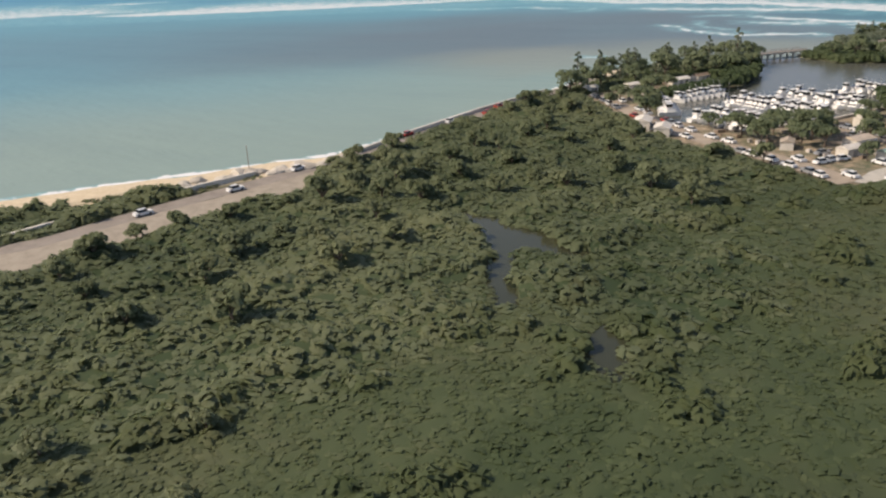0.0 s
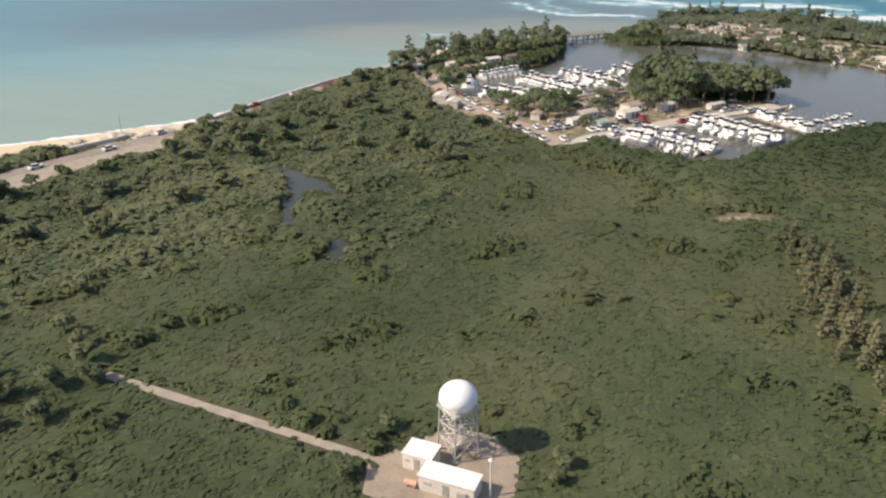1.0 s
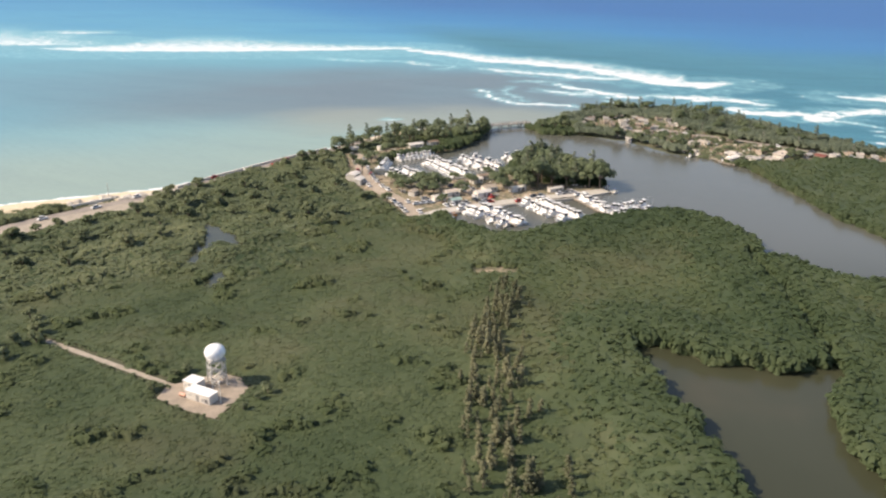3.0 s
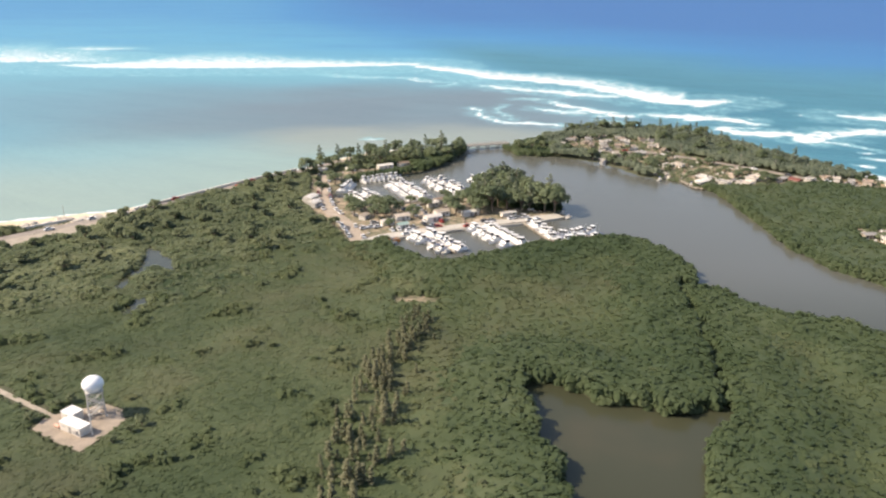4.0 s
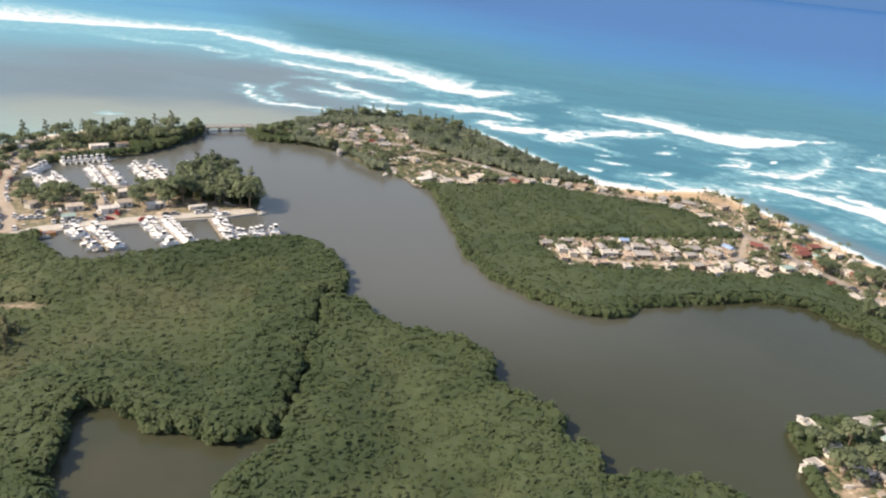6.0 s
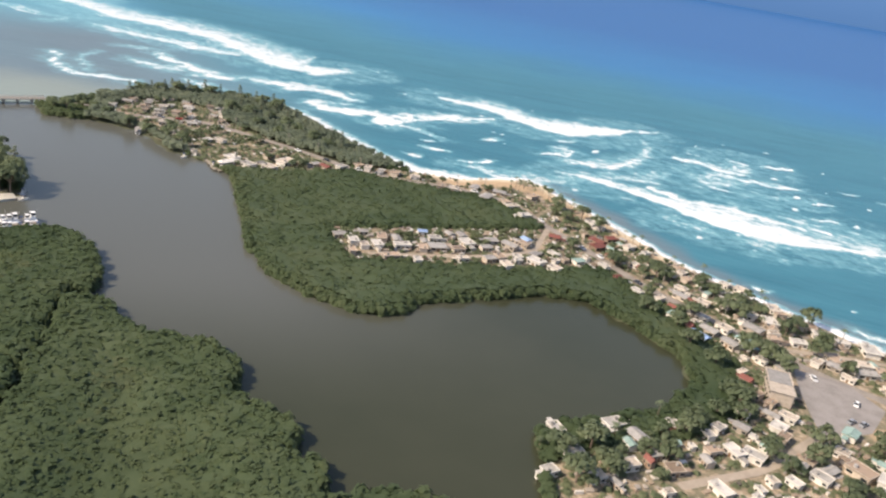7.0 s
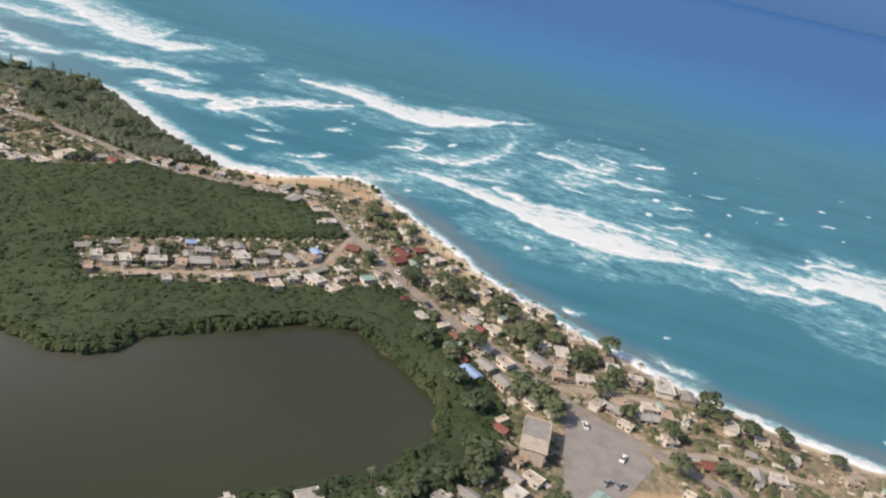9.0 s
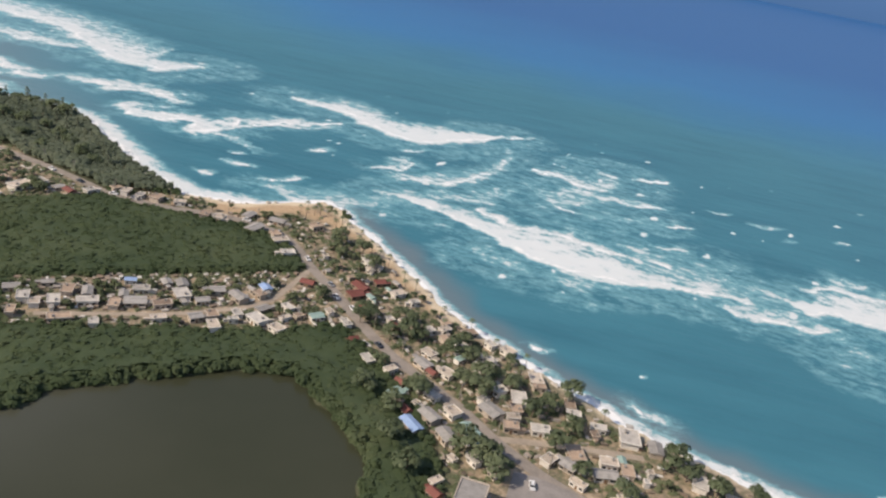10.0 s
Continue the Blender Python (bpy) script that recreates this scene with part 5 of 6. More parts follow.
set_out(BROAD, [(255.5, 101.6), (255.7, 98.5), (258, 94.4), (242.9, 110.6), (246.6, 119), (208.8, 88.9, 1.1), (224, 108.5, 1.1), (206.8, 80.1), (213, 78.2, 1.1), (217.5, 82), (243.6, 95.6), (239.8, 88), (247.2, 86.5), (226.2, 79.2), (242.7, 77.3), (199.6, 88), (197.1, 86), (188.6, 82.2), (191.2, 80.8), (181.4, 84.1), (181.6, 79), (176.8, 83.6), (176.5, 78), (211, 95), (214.5, 104), (214, 111, 1.1), (216, 118), (213, 124), (210, 92), (205, 90)], 1.0, 1.45, "village trees")
set_out(BROAD, [(115, 268), (121, 271), (126, 272), (131, 273), (136, 273), (142, 272), (147, 269), (152, 265), (156, 260), (141.9, 253.9), (147.1, 251.1), (153, 246), (157, 240), (160, 234), (163.5, 226), (154, 230), (149, 238), (167, 221), (101.6, 243), (94.7, 240), (98.2, 238), (105.1, 241), (108.6, 236.6), (115, 226.8), (120, 221.5), (125, 217.3), (128.7, 213)], 1.15, 1.65, "trees on the point")
set_out(PINES, [(82, 180), (85, 176), (88, 182), (90, 187), (93, 180), (95, 175), (84, 188), (97, 178), (87, 192), (80.5, 174), (92, 172), (89, 176)], 1.4, 1.8, "pines on the marina spit")
set_out(PINES, [(118, 271), (124, 274), (122, 268), (129, 271), (134, 274), (139, 274), (145, 271), (150, 268), (155, 263), (158, 256), (160.5, 248), (151, 256), (145, 258), (163, 241), (158, 246), (152, 240), (166, 234), (161, 229), (168.5, 227), (170, 219), (157, 234), (148, 246), (112, 266), (155, 251)], 0.95, 1.35, "pines on the point")
strip = [(70.0, 110), (69.4, 105), (67.6, 100), (66.2, 96), (65.6, 92), (65.4, 88), (65.6, 84), (65.6, 80), (65.4, 76), (65.4, 72), (65.2, 68), (65.6, 64), (66.4, 60), (67.0, 56)]
set_out(DRY, [(x + rng.normal(0, 1.2 + 0.03 * (110 - y)), y + rng.uniform(-2.4, 2.4), rng.uniform(0.6, 1.3)) for x, y in strip for _ in range(12)], 0.85, 1.3, "strip of half-dead trees")
set_out(THICK, [(68.6, 111.5, 0.9), (70.6, 110.2, 0.9), (69.8, 107.4, 0.8), (67.9, 104.2, 0.7), (69.2, 101.8, 0.7)], 0.8, 1.1, "dark bushes beside the clearing")
set_out(PALMS, [(213.5, 197.5), (215, 198), (216.5, 196), (218, 196.5), (219.5, 195), (221, 193), (222, 190), (220, 187), (223, 186), (225, 183), (224, 179.5), (226, 176), (227, 173), (228, 169), (230, 163), (231, 158), (234, 148), (237, 141), (240, 136), (243, 129), (247, 121), (214, 193.5), (217, 190), (228.5, 157), (236, 131), (240, 125), (192, 84), (186, 86), (183, 87), (195, 90), (202, 91), (178, 86), (174.5, 85), (233.5, 117), (250, 113), (232, 142)], 0.75, 1.1, "palms")


# ---- houses ----
ROOF_OF = {"w": M_ROOF_WHITE, "c": M_CREAM, "t": M_TAN, "g": M_GREY, "r": M_RED, "b": M_BLUE, "k": M_TEAL, "p": M_GREY}
WALL_OF = {"w": M_WHITE, "c": M_WHITE, "t": M_CREAM, "g": M_CREAM, "r": M_TAN, "b": M_WHITE, "k": M_WHITE, "p": M_WHITE}
SAYS = {"w": "low white concrete house with a flat white roof", "c": "cream flat-roofed concrete house in a sandy yard", "t": "tan plastered village house with a flat dusty roof", "g": "small house with a weathered grey roof", "r": "house under a faded dark red gabled roof", "b": "white house with a blue tarpaulin roof", "k": "small house with a pale green-grey roof", "p": "white house with a grey gabled roof"}


def make_house(style, w, d, h, wing):
    root = thing("house", SAYS[style], "house", group="village houses")
    walls = Geo().box(-w / 2, -d / 2, -0.2, w / 2, d / 2, h)
    if wing:
        walls.box(w / 2 - 0.003, -d / 2 + 0.3, -0.2, w / 2 + 1.1, d / 2 - 0.9, h * 0.8)
    part("wall", walls, WALL_OF[style], root)
    o, rise = 0.16, 0.26 if style in "rp" else 0.14
    if style in "rpkbg":
        g = Geo().add([(-w / 2 - o, -d / 2 - o, h), (w / 2 + o, -d / 2 - o, h), (w / 2 + o, d / 2 + o, h), (-w / 2 - o, d / 2 + o, h), (-w / 2 - o, 0, h + d * rise), (w / 2 + o, 0, h + d * rise)],
                      [(0, 1, 5, 4), (2, 3, 4, 5), (1, 2, 5), (3, 0, 4), (3, 2, 1, 0)])
        roof = part("roof", g, ROOF_OF[style], root)
        part("ridge_cap", Geo().box(-w / 2 - o, -0.07, h + d * rise - 0.02, w / 2 + o, 0.07, h + d * rise + 0.03), ROOF_OF[style], roof)
    else:
        roof = part("roof", Geo().box(-w / 2 - o, -d / 2 - o, h, w / 2 + o, d / 2 + o, h + 0.10), ROOF_OF[style], root)
        rim = Geo()
        for x0, y0, x1, y1 in ((-w / 2 - o, -d / 2 - o, w / 2 + o, -d / 2 - o + 0.1), (-w / 2 - o, d / 2 + o - 0.1, w / 2 + o, d / 2 + o), (-w / 2 - o, -d / 2 - o + 0.1, -w / 2 - o + 0.1, d / 2 + o - 0.1), (w / 2 + o - 0.1, -d / 2 - o + 0.1, w / 2 + o, d / 2 + o - 0.1)):
            rim.box(x0, y0, h + 0.10, x1, y1, h + 0.2)
        part("parapet", rim, WALL_OF[style], roof)
        part("water_tank", Geo().tube((w * 0.25, d * 0.2, h + 0.1), (w * 0.25, d * 0.2, h + 0.48), 0.2, 0.2, 8), M_GREY, roof)
    if wing:
        part("porch_roof", Geo().box(w / 2 + 0.17, -d / 2 + 0.2, h * 0.8, w / 2 + 1.25, d / 2 - 0.8, h * 0.8 + 0.08), ROOF_OF[style] if style != "b" else M_GREY, root)
    part("door", Geo().box(-0.2, -d / 2 - 0.025, 0, 0.2, -d / 2 - 0.003, h * 0.68), M_DOOR, root)
    for x in (-w * 0.32, w * 0.32):
        for side in (-1, 1):
            y = side * (d / 2 + 0.014)
            part("window", Geo().box(x - 0.3, y - 0.011, h * 0.35, x + 0.3, y + 0.011, h * 0.72), M_GLASS, root)
    return root


HOUSES = {}
for style, mark in zip("wctgrbkp", range(8)):
    HOUSES[style] = [make_house(style, 2.7, 1.9, 0.95, False), make_house(style, 2.2, 1.8, 0.9, True)]


ROAD_LINES = [MAIN_ROAD, INNER_LANE] + EAST_LANES


def street_angle(x, y):
    """The heading of the nearest street, in degrees."""
    best, turn = 1e9, 0.0
    for line in ROAD_LINES:
        for (ax, ay), (bx, by) in zip(line, line[1:]):
            d = math.hypot((ax + bx) / 2 - x, (ay + by) / 2 - y)
            if d < best:
                best, turn = d, math.degrees(math.atan2(by - ay, bx - ax))
    return turn


def place_house(style, x, y, size):
    for _ in range(14):
        push = Vector((0, 0))
        for px, py, ps in STANDING:
            gap = Vector((x - px, y - py))
            if gap.length < 1.3 * (size + ps):
                push += (gap if gap.length > 0.01 else Vector((1, 0))).normalized() * 0.3
        for line in ROAD_LINES:
            for (ax, ay), (bx, by) in zip(line, line[1:]):
                u = max(0, min(1, ((x - ax) * (bx - ax) + (y - ay) * (by - ay)) / ((bx - ax) ** 2 + (by - ay) ** 2)))
                gap = Vector((x - ax - u * (bx - ax), y - ay - u * (by - ay)))
                if gap.length < 1.5 * size + 0.8:
                    push += (gap if gap.length > 0.01 else Vector((0, 1))).normalized() * 0.3
        if push.length < 0.01:
            break
        x, y = x + push.x, y + push.y
    STANDING.append((x, y, size))
    ang = street_angle(x, y) + rng.choice([0, 90, 180, 270]) + rng.uniform(-9, 9)
    m = pose(x, y, 0.3, 0, 0, ang) @ Matrix.Diagonal((size * rng.uniform(0.82, 1.15), size * rng.uniform(0.78, 1.05), rng.uniform(0.9, 1.15) * (0.85 + 0.15 * size), 1))
    for proto in HOUSES[style]:
        if not proto.get("placed"):
            proto["placed"], proto.matrix_basis = 1, m
            return
    copy_plain(HOUSES[style][int(rng.integers(0, 2))], m)


for street in STREETS:
    for style, x, y, size in street:
        place_house(style, x, y, size)


def fill_houses(poly, tries, odds, lo=0.6, hi=1.0):
    xs, ys = [p[0] for p in poly], [p[1] for p in poly]
    for _ in range(tries):
        x, y = rng.uniform(min(xs), max(xs)), rng.uniform(min(ys), max(ys))
        size = rng.uniform(lo, hi)
        ax, ay = np.array([x]), np.array([y])
        if not inside(poly, ax, ay)[0] or shore(ax, ay)[0] < 4.2:
            continue
        if any(math.hypot(x - px, y - py) < 1.22 * (size + ps) for px, py, ps in STANDING):
            continue
        if min(dist(line, ax, ay)[0] for line in ROAD_LINES) < 2.0 or inside([(218, 83), (238, 83), (238, 104), (229, 104)], ax, ay)[0]:
            continue
        place_house(rng.choice(list(odds)), x, y, size)


fill_houses([(212, 172), (228, 172), (237, 140), (252, 112), (274, 86), (280, 64), (190, 66), (176, 78), (190, 88), (205, 88), (216, 100), (217, 122), (211, 150)], 640, "wcttggcwcrkw", 0.45, 0.85)
fill_houses([(112, 262), (140, 268), (140, 235), (118, 232)], 60, "wcttg")
fill_houses([(160, 157), (206, 160), (206, 144), (160, 145)], 60, "wctgg")


leaf_floor("closed green leaf layer of the mangrove wood", M_MANGROVE, floor_of_b, (136, 262), (60, 206), tall_b, "mangrove")


def village_trees(poly, tries):
    spots = []
    xs, ys = [p[0] for p in poly], [p[1] for p in poly]
    for _ in range(tries):
        x, y = rng.uniform(min(xs), max(xs)), rng.uniform(min(ys), max(ys))
        ax, ay = np.array([x]), np.array([y])
        if not inside(poly, ax, ay)[0] or shore(ax, ay)[0] < 3.6 or min(dist(line, ax, ay)[0] for line in ROAD_LINES) < 1.9:
            continue
        if inside([(217, 83), (239, 83), (239, 104), (229, 104)], ax, ay)[0] or any(math.hypot(x - px, y - py) < 1.15 * ps + 0.75 for px, py, ps in STANDING):
            continue
        spots.append((x, y, rng.uniform(0.45, 1.0)))
    return spots


set_out(BROAD, village_trees([(204, 186), (226, 190), (237, 140), (252, 112), (274, 86), (280, 64), (190, 62), (174, 78), (178, 88), (205, 90), (216, 100), (217, 122), (211, 150)], 420), 0.85, 1.2, "village trees")
set_out(THICK, village_trees([(204, 186), (226, 190), (237, 140), (252, 112), (274, 86), (280, 64), (190, 62), (174, 78), (178, 88), (205, 90), (216, 100), (217, 122), (211, 150)], 160), 0.7, 1.0, "village trees")
set_out(THICK, village_trees([(160, 158), (208, 162), (208, 143), (160, 144)], 260), 0.6, 0.9, "trees of the inner row")
set_out(BROAD, village_trees([(106, 244), (112, 258), (126, 262), (140, 255), (139, 243), (160, 214), (172, 203), (150, 196), (137, 196), (118, 226)], 110), 0.8, 1.2, "trees on the point")
set_out(THICK, village_trees([(174, 200), (200, 199), (214, 196), (210, 180), (200, 190), (176, 197)], 60), 0.6, 0.9, "trees by the beach")


def make_clutter():
    """Lean-tos, low walls and junk that crowd the yards, too small to tell apart."""
    n = Nodes("yard_junk", 0.85)
    pick = n.node("ShaderNodeNewGeometry").outputs["Random Per Island"]
    tint = n.ramp(pick, [(0.0, (0.10, 0.09, 0.075)), (0.3, (0.30, 0.22, 0.16)), (0.5, (0.40, 0.33, 0.26)), (0.66, (0.36, 0.33, 0.30)), (0.82, (0.62, 0.56, 0.49)), (1.0, (0.82, 0.79, 0.75))])
    n.colour(n.mix(n.calc("MULTIPLY", n.noise(3.0, 4.0), 0.5), tint, (0.12, 0.09, 0.07)))
    g = Geo()
    for poly, count in ((VILLAGE[2], 5200), (VILLAGE[1], 900), (VILLAGE[0], 1000), (MARINA, 700)):
        xs, ys = np.array([p[0] for p in poly]), np.array([p[1] for p in poly])
        x, y = rng.uniform(xs.min(), xs.max(), count), rng.uniform(max(ys.min(), 62), ys.max(), count)
        ok = inside(poly, x, y) & (shore(x, y) > 2.6) & (dist(STRAND, x, y) > 4) & ~inside([(218.5, 83), (238.6, 83), (238.6, 104), (229, 104)], x, y)
        for line, gap in ALL_ROADS:
            ok &= dist(line, x, y) > gap
        for px, py in zip(x[ok], y[ok]):
            if any(abs(px - hx) + abs(py - hy) < 1.5 * hs for hx, hy, hs in STANDING):
                continue
            w, d, h = rng.uniform(0.12, 0.6), rng.uniform(0.10, 0.4), rng.uniform(0.08, 0.5)
            a = math.radians(street_angle(px, py) + rng.uniform(-12, 12))
            c, s, tip = math.cos(a), math.sin(a), rng.uniform(0.75, 1.0)
            corners = [(-w, -d), (w, -d), (w, d), (-w, d)]
            base = [(px + c * u - s * v, py + s * u + c * v, 0.22) for u, v in corners]
            top = [(px + c * u - s * v, py + s * u + c * v, 0.3 + h * (1.0 if v < 0 else tip)) for u, v in corners]
            g.add(base + top, [(0, 1, 5, 4), (1, 2, 6, 5), (2, 3, 7, 6), (3, 0, 4, 7), (4, 5, 6, 7)])
    tagged(part("yard_clutter", g, n.mat), "low walls, lean-tos and junk in village yards", "clutter", kind="stuff")


make_clutter()


def make_big_building():
    root = thing("building", "two-storey cream school building with a grey roof", "building", pose(220.6, 96.0, 0.3, 0, 0, 58) @ Matrix.Diagonal((0.8, 0.85, 0.85, 1)))
    part("wall", Geo().box(-5.4, -2.0, -0.2, 3.8, 2.0, 2.9), M_CREAM, root)
    roof = part("roof", Geo().box(-1.6, -2.3, 2.9, 4.1, 2.3, 3.06), M_GREY, root)
    part("parapet", Geo().box(-1.6, -2.3, 3.06, 4.1, -2.12, 3.25).box(-1.6, 2.12, 3.06, 4.1, 2.3, 3.25).box(3.92, -2.12, 3.06, 4.1, 2.12, 3.25), M_CREAM, roof)
    part("lower_roof", Geo().box(-5.7, -2.3, 2.9, -1.603, 2.3, 3.0), M_CREAM, root)
    for k in range(5):
        for side in (-1, 1):
            for z in (0.5, 1.9):
                x, y = -4.4 + k * 1.8, side * 2.012
                part("window", Geo().box(x - 0.5, y - 0.01, z, x + 0.5, y + 0.01, z + 0.6), M_GLASS, root)
    for z in (1.45,):
        part("ledge", Geo().box(-5.5, -2.35, z, 3.9, -2.003, z + 0.1), M_CREAM, root)


make_big_building()


def make_dock_house():
    root = thing("boathouse", "long white waterfront restaurant on a timber dock", "building", pose(139.0, 199.8, 0.3, 0, 0, 38) @ Matrix.Diagonal((0.62, 0.62, 0.6, 1)))
    part("wall", Geo().box(-3.4, -1.6, -0.2, 3.4, 1.6, 1.5), M_WHITE, root)
    part("roof", Geo().add([(-3.7, -1.9, 1.5), (3.7, -1.9, 1.5), (3.7, 1.9, 1.5), (-3.7, 1.9, 1.5), (-3.0, 0, 2.2), (3.0, 0, 2.2)], [(0, 1, 5, 4), (2, 3, 4, 5), (1, 2, 5), (3, 0, 4), (3, 2, 1, 0)]), M_WHITE, root)
    for k in range(5):
        part("window", Geo().box(-2.8 + k * 1.25, -1.626, 0.5, -2.1 + k * 1.25, -1.603, 1.1), M_GLASS, root)


make_dock_house()


# ---- marina ----
def make_boat(kind):
    says = {"cruiser": "white sport fishing yacht with a flybridge", "console": "small white open motorboat with a canvas top", "sail": "white sailing boat with a bare mast"}
    root = thing("boat", says[kind] + " at its berth", "boat", group="moored boats")
    L, W, H = {"cruiser": (3.2, 1.05, 0.62), "console": (2.2, 0.8, 0.42), "sail": (2.8, 0.85, 0.45)}[kind]
    g, n = Geo(), 7
    rows = []
    for i in range(n):
        u = i / (n - 1)
        half = W / 2 * (1 - max(0, (u - 0.45) / 0.55) ** 2.2) + 0.012
        rise = H * (0.85 + 0.3 * u * u)
        x = L * (u - 0.5)
        rows += [(x - 0.1 * (u > 0.9), -half * 0.55, -0.15), (x, -half, rise), (x, half, rise), (x - 0.1 * (u > 0.9), half * 0.55, -0.15)]
    faces = [(4 * i + k, 4 * i + 4 + k, 4 * i + 5 + k, 4 * i + 1 + k) for i in range(n - 1) for k in (0, 2)] + [(0, 1, 2, 3), (4 * n - 4, 4 * n - 1, 4 * n - 2, 4 * n - 3)]
    g.add(rows, faces)
    hull = part("hull", g, M_GEL, root)
    dk = Geo()
    dk.add([p for i in range(n) for p in ((rows[4 * i + 1][0], rows[4 * i + 1][1] * 0.93, rows[4 * i + 1][2] - 0.05), (rows[4 * i + 2][0], rows[4 * i + 2][1] * 0.93, rows[4 * i + 2][2] - 0.05))],
           [(2 * i, 2 * i + 2, 2 * i + 3, 2 * i + 1) for i in range(n - 1)])
    part("deck", dk, M_GEL if kind != "console" else M_DECK, hull)
    part("rubbing_strake", Geo().box(-L / 2, -W / 2 - 0.02, H * 0.7, L * 0.1, -W / 2 - 0.003, H * 0.78).box(-L / 2, W / 2 + 0.003, H * 0.7, L * 0.1, W / 2 + 0.02, H * 0.78), M_NAVY, hull)
    if kind == "cruiser":
        cabin = part("cabin", Geo().box(-0.55, -0.40, H * 0.8, 0.75, 0.40, H + 0.45, 0.06), M_GEL, root)
        part("windscreen", Geo().box(0.45, -0.36, H + 0.16, 0.742, 0.36, H + 0.36, 0.02), M_GLASS, cabin)
        bridge = part("flybridge", Geo().box(-0.65, -0.38, H + 0.45, 0.35, 0.38, H + 0.58).box(0.1, -0.3, H + 0.58, 0.3, 0.3, H + 0.75), M_GEL, root)
        top = Geo().box(-0.6, -0.36, H + 1.05, 0.3, 0.36, H + 1.10)
        part("hard_top", top, M_GEL, bridge)
        part("clear_enclosure", Geo().box(-0.55, -0.32, H + 0.58, 0.25, 0.32, H + 1.056), M_GLASS, bridge)
        part("outrigger", Geo().tube((-0.1, 0.38, H + 0.4), (-0.9, 0.7, H + 2.0), 0.018, 0.008, 4).tube((-0.1, -0.38, H + 0.4), (-0.9, -0.7, H + 2.0), 0.018, 0.008, 4), M_METAL, root)
    elif kind == "console":
        part("console", Geo().box(-0.15, -0.16, H * 0.8, 0.15, 0.16, H + 0.35, 0.03), M_GEL, root)
        part("canvas_top", Geo().box(-0.45, -0.32, H + 0.75, 0.4, 0.32, H + 0.79), M_NAVY, root)
        part("top_frame", Geo().box(-0.05, -0.25, H * 0.8, 0.03, 0.25, H + 0.756), M_METAL, root)
        part("outboard_motor", Geo().box(-L / 2 - 0.22, -0.12, 0.1, -L / 2 - 0.004, 0.12, H + 0.2, 0.03), M_TYRE, root)
    else:
        part("cabin", Geo().box(-0.5, -0.28, H * 0.8, 0.65, 0.28, H + 0.22, 0.07), M_GEL, root)
        part("mast", Geo().tube((0.2, 0, H), (0.2, 0, H + 3.0), 0.03, 0.02, 5), M_METAL, root)
        part("boom", Geo().tube((0.2, 0, H + 0.5), (-1.1, 0, H + 0.48), 0.045, 0.03, 5), M_NAVY, root)
    return root


BOATS = [make_boat(k) for k in ("cruiser", "console", "sail")]
BERTHED = []


def moor(kind, x, y, turn, k=1.0):
    m = pose(x, y, 0.0, 0, 0, turn) @ Matrix.Diagonal((k, k, k, 1))
    ob = BOATS[kind]
    if not ob.get("placed"):
        ob["placed"], ob.matrix_basis = 1, m
    else:
        copy_plain(ob, m)
    BERTHED.append((x, y))


def make_pier(a, b, width, label):
    dx, dy = b[0] - a[0], b[1] - a[1]
    n, turn = math.hypot(dx, dy), math.degrees(math.atan2(dy, dx))
    root = thing("pier", label, "pier", pose(a[0], a[1], 0, 0, 0, turn), "marina piers")
    boards = Geo()
    step = 0.5
    for k in range(int(n / step)):
        boards.box(k * step, -width / 2, 0.34, k * step + step - 0.04, width / 2, 0.40)
    part("decking", boards, M_TIMBER, root)
    part("beam", Geo().box(0, -width / 2 + 0.05, 0.24, n, -width / 2 + 0.15, 0.337).box(0, width / 2 - 0.15, 0.24, n, width / 2 - 0.05, 0.337), M_TIMBER, root)
    for k in range(int(n / 3) + 1):
        for s in (-1, 1):
            part("pile", Geo().tube((k * 3.0 + 0.1, s * (width / 2 + 0.08), -1.4), (k * 3.0 + 0.1, s * (width / 2 + 0.08), 0.75), 0.075, 0.075, 6), M_TIMBER, root)
    return turn


def fill_pier(a, b, sides, space, fill, mix):
    turn = make_pier(a, b, 0.6, "narrow grey timber finger pier between boats")
    n = math.hypot(b[0] - a[0], b[1] - a[1])
    ux, uy = (b[0] - a[0]) / n, (b[1] - a[1]) / n
    for s in sides:
        u = 0.9
        while u < n - 0.3:
            if rng.uniform() < fill:
                kind = int(rng.choice(3, p=mix))
                k = rng.uniform(0.84, 1.06)
                off = 1.9 * k if kind != 1 else 1.5 * k
                face = turn + (90 if s > 0 else -90) + (180 if rng.uniform() < 0.3 else 0) + rng.uniform(-4, 4)
                moor(kind, a[0] + ux * u - uy * s * off, a[1] + uy * u + ux * s * off, face, k)
            u += space * rng.uniform(0.92, 1.12)


YACHTS = (0.78, 0.2, 0.02)
fill_pier((57.0, 177.2), (51.2, 185.5), (1, -1), 0.9, 0.98, YACHTS)
fill_pier((67.0, 180.6), (59.4, 196.6), (1, -1), 0.9, 0.98, YACHTS)
fill_pier((77.0, 186.6), (69.0, 199.8), (1, -1), 0.9, 0.98, YACHTS)
fill_pier((84.6, 197.2), (80.6, 203.4), (1, -1), 0.9, 0.98, YACHTS)
fill_pier((68.0, 154.3), (75.4, 143.2), (1, -1), 0.9, 0.98, YACHTS)
fill_pier((80.2, 160.2), (87.4, 147.4), (1, -1), 0.9, 0.98, YACHTS)
fill_pier((90.0, 162.8), (94.3, 151.0), (1,), 0.9, 0.98, YACHTS)
fill_pier((94.3, 151.0), (105.0, 155.6), (1, -1), 0.9, 0.98, YACHTS)
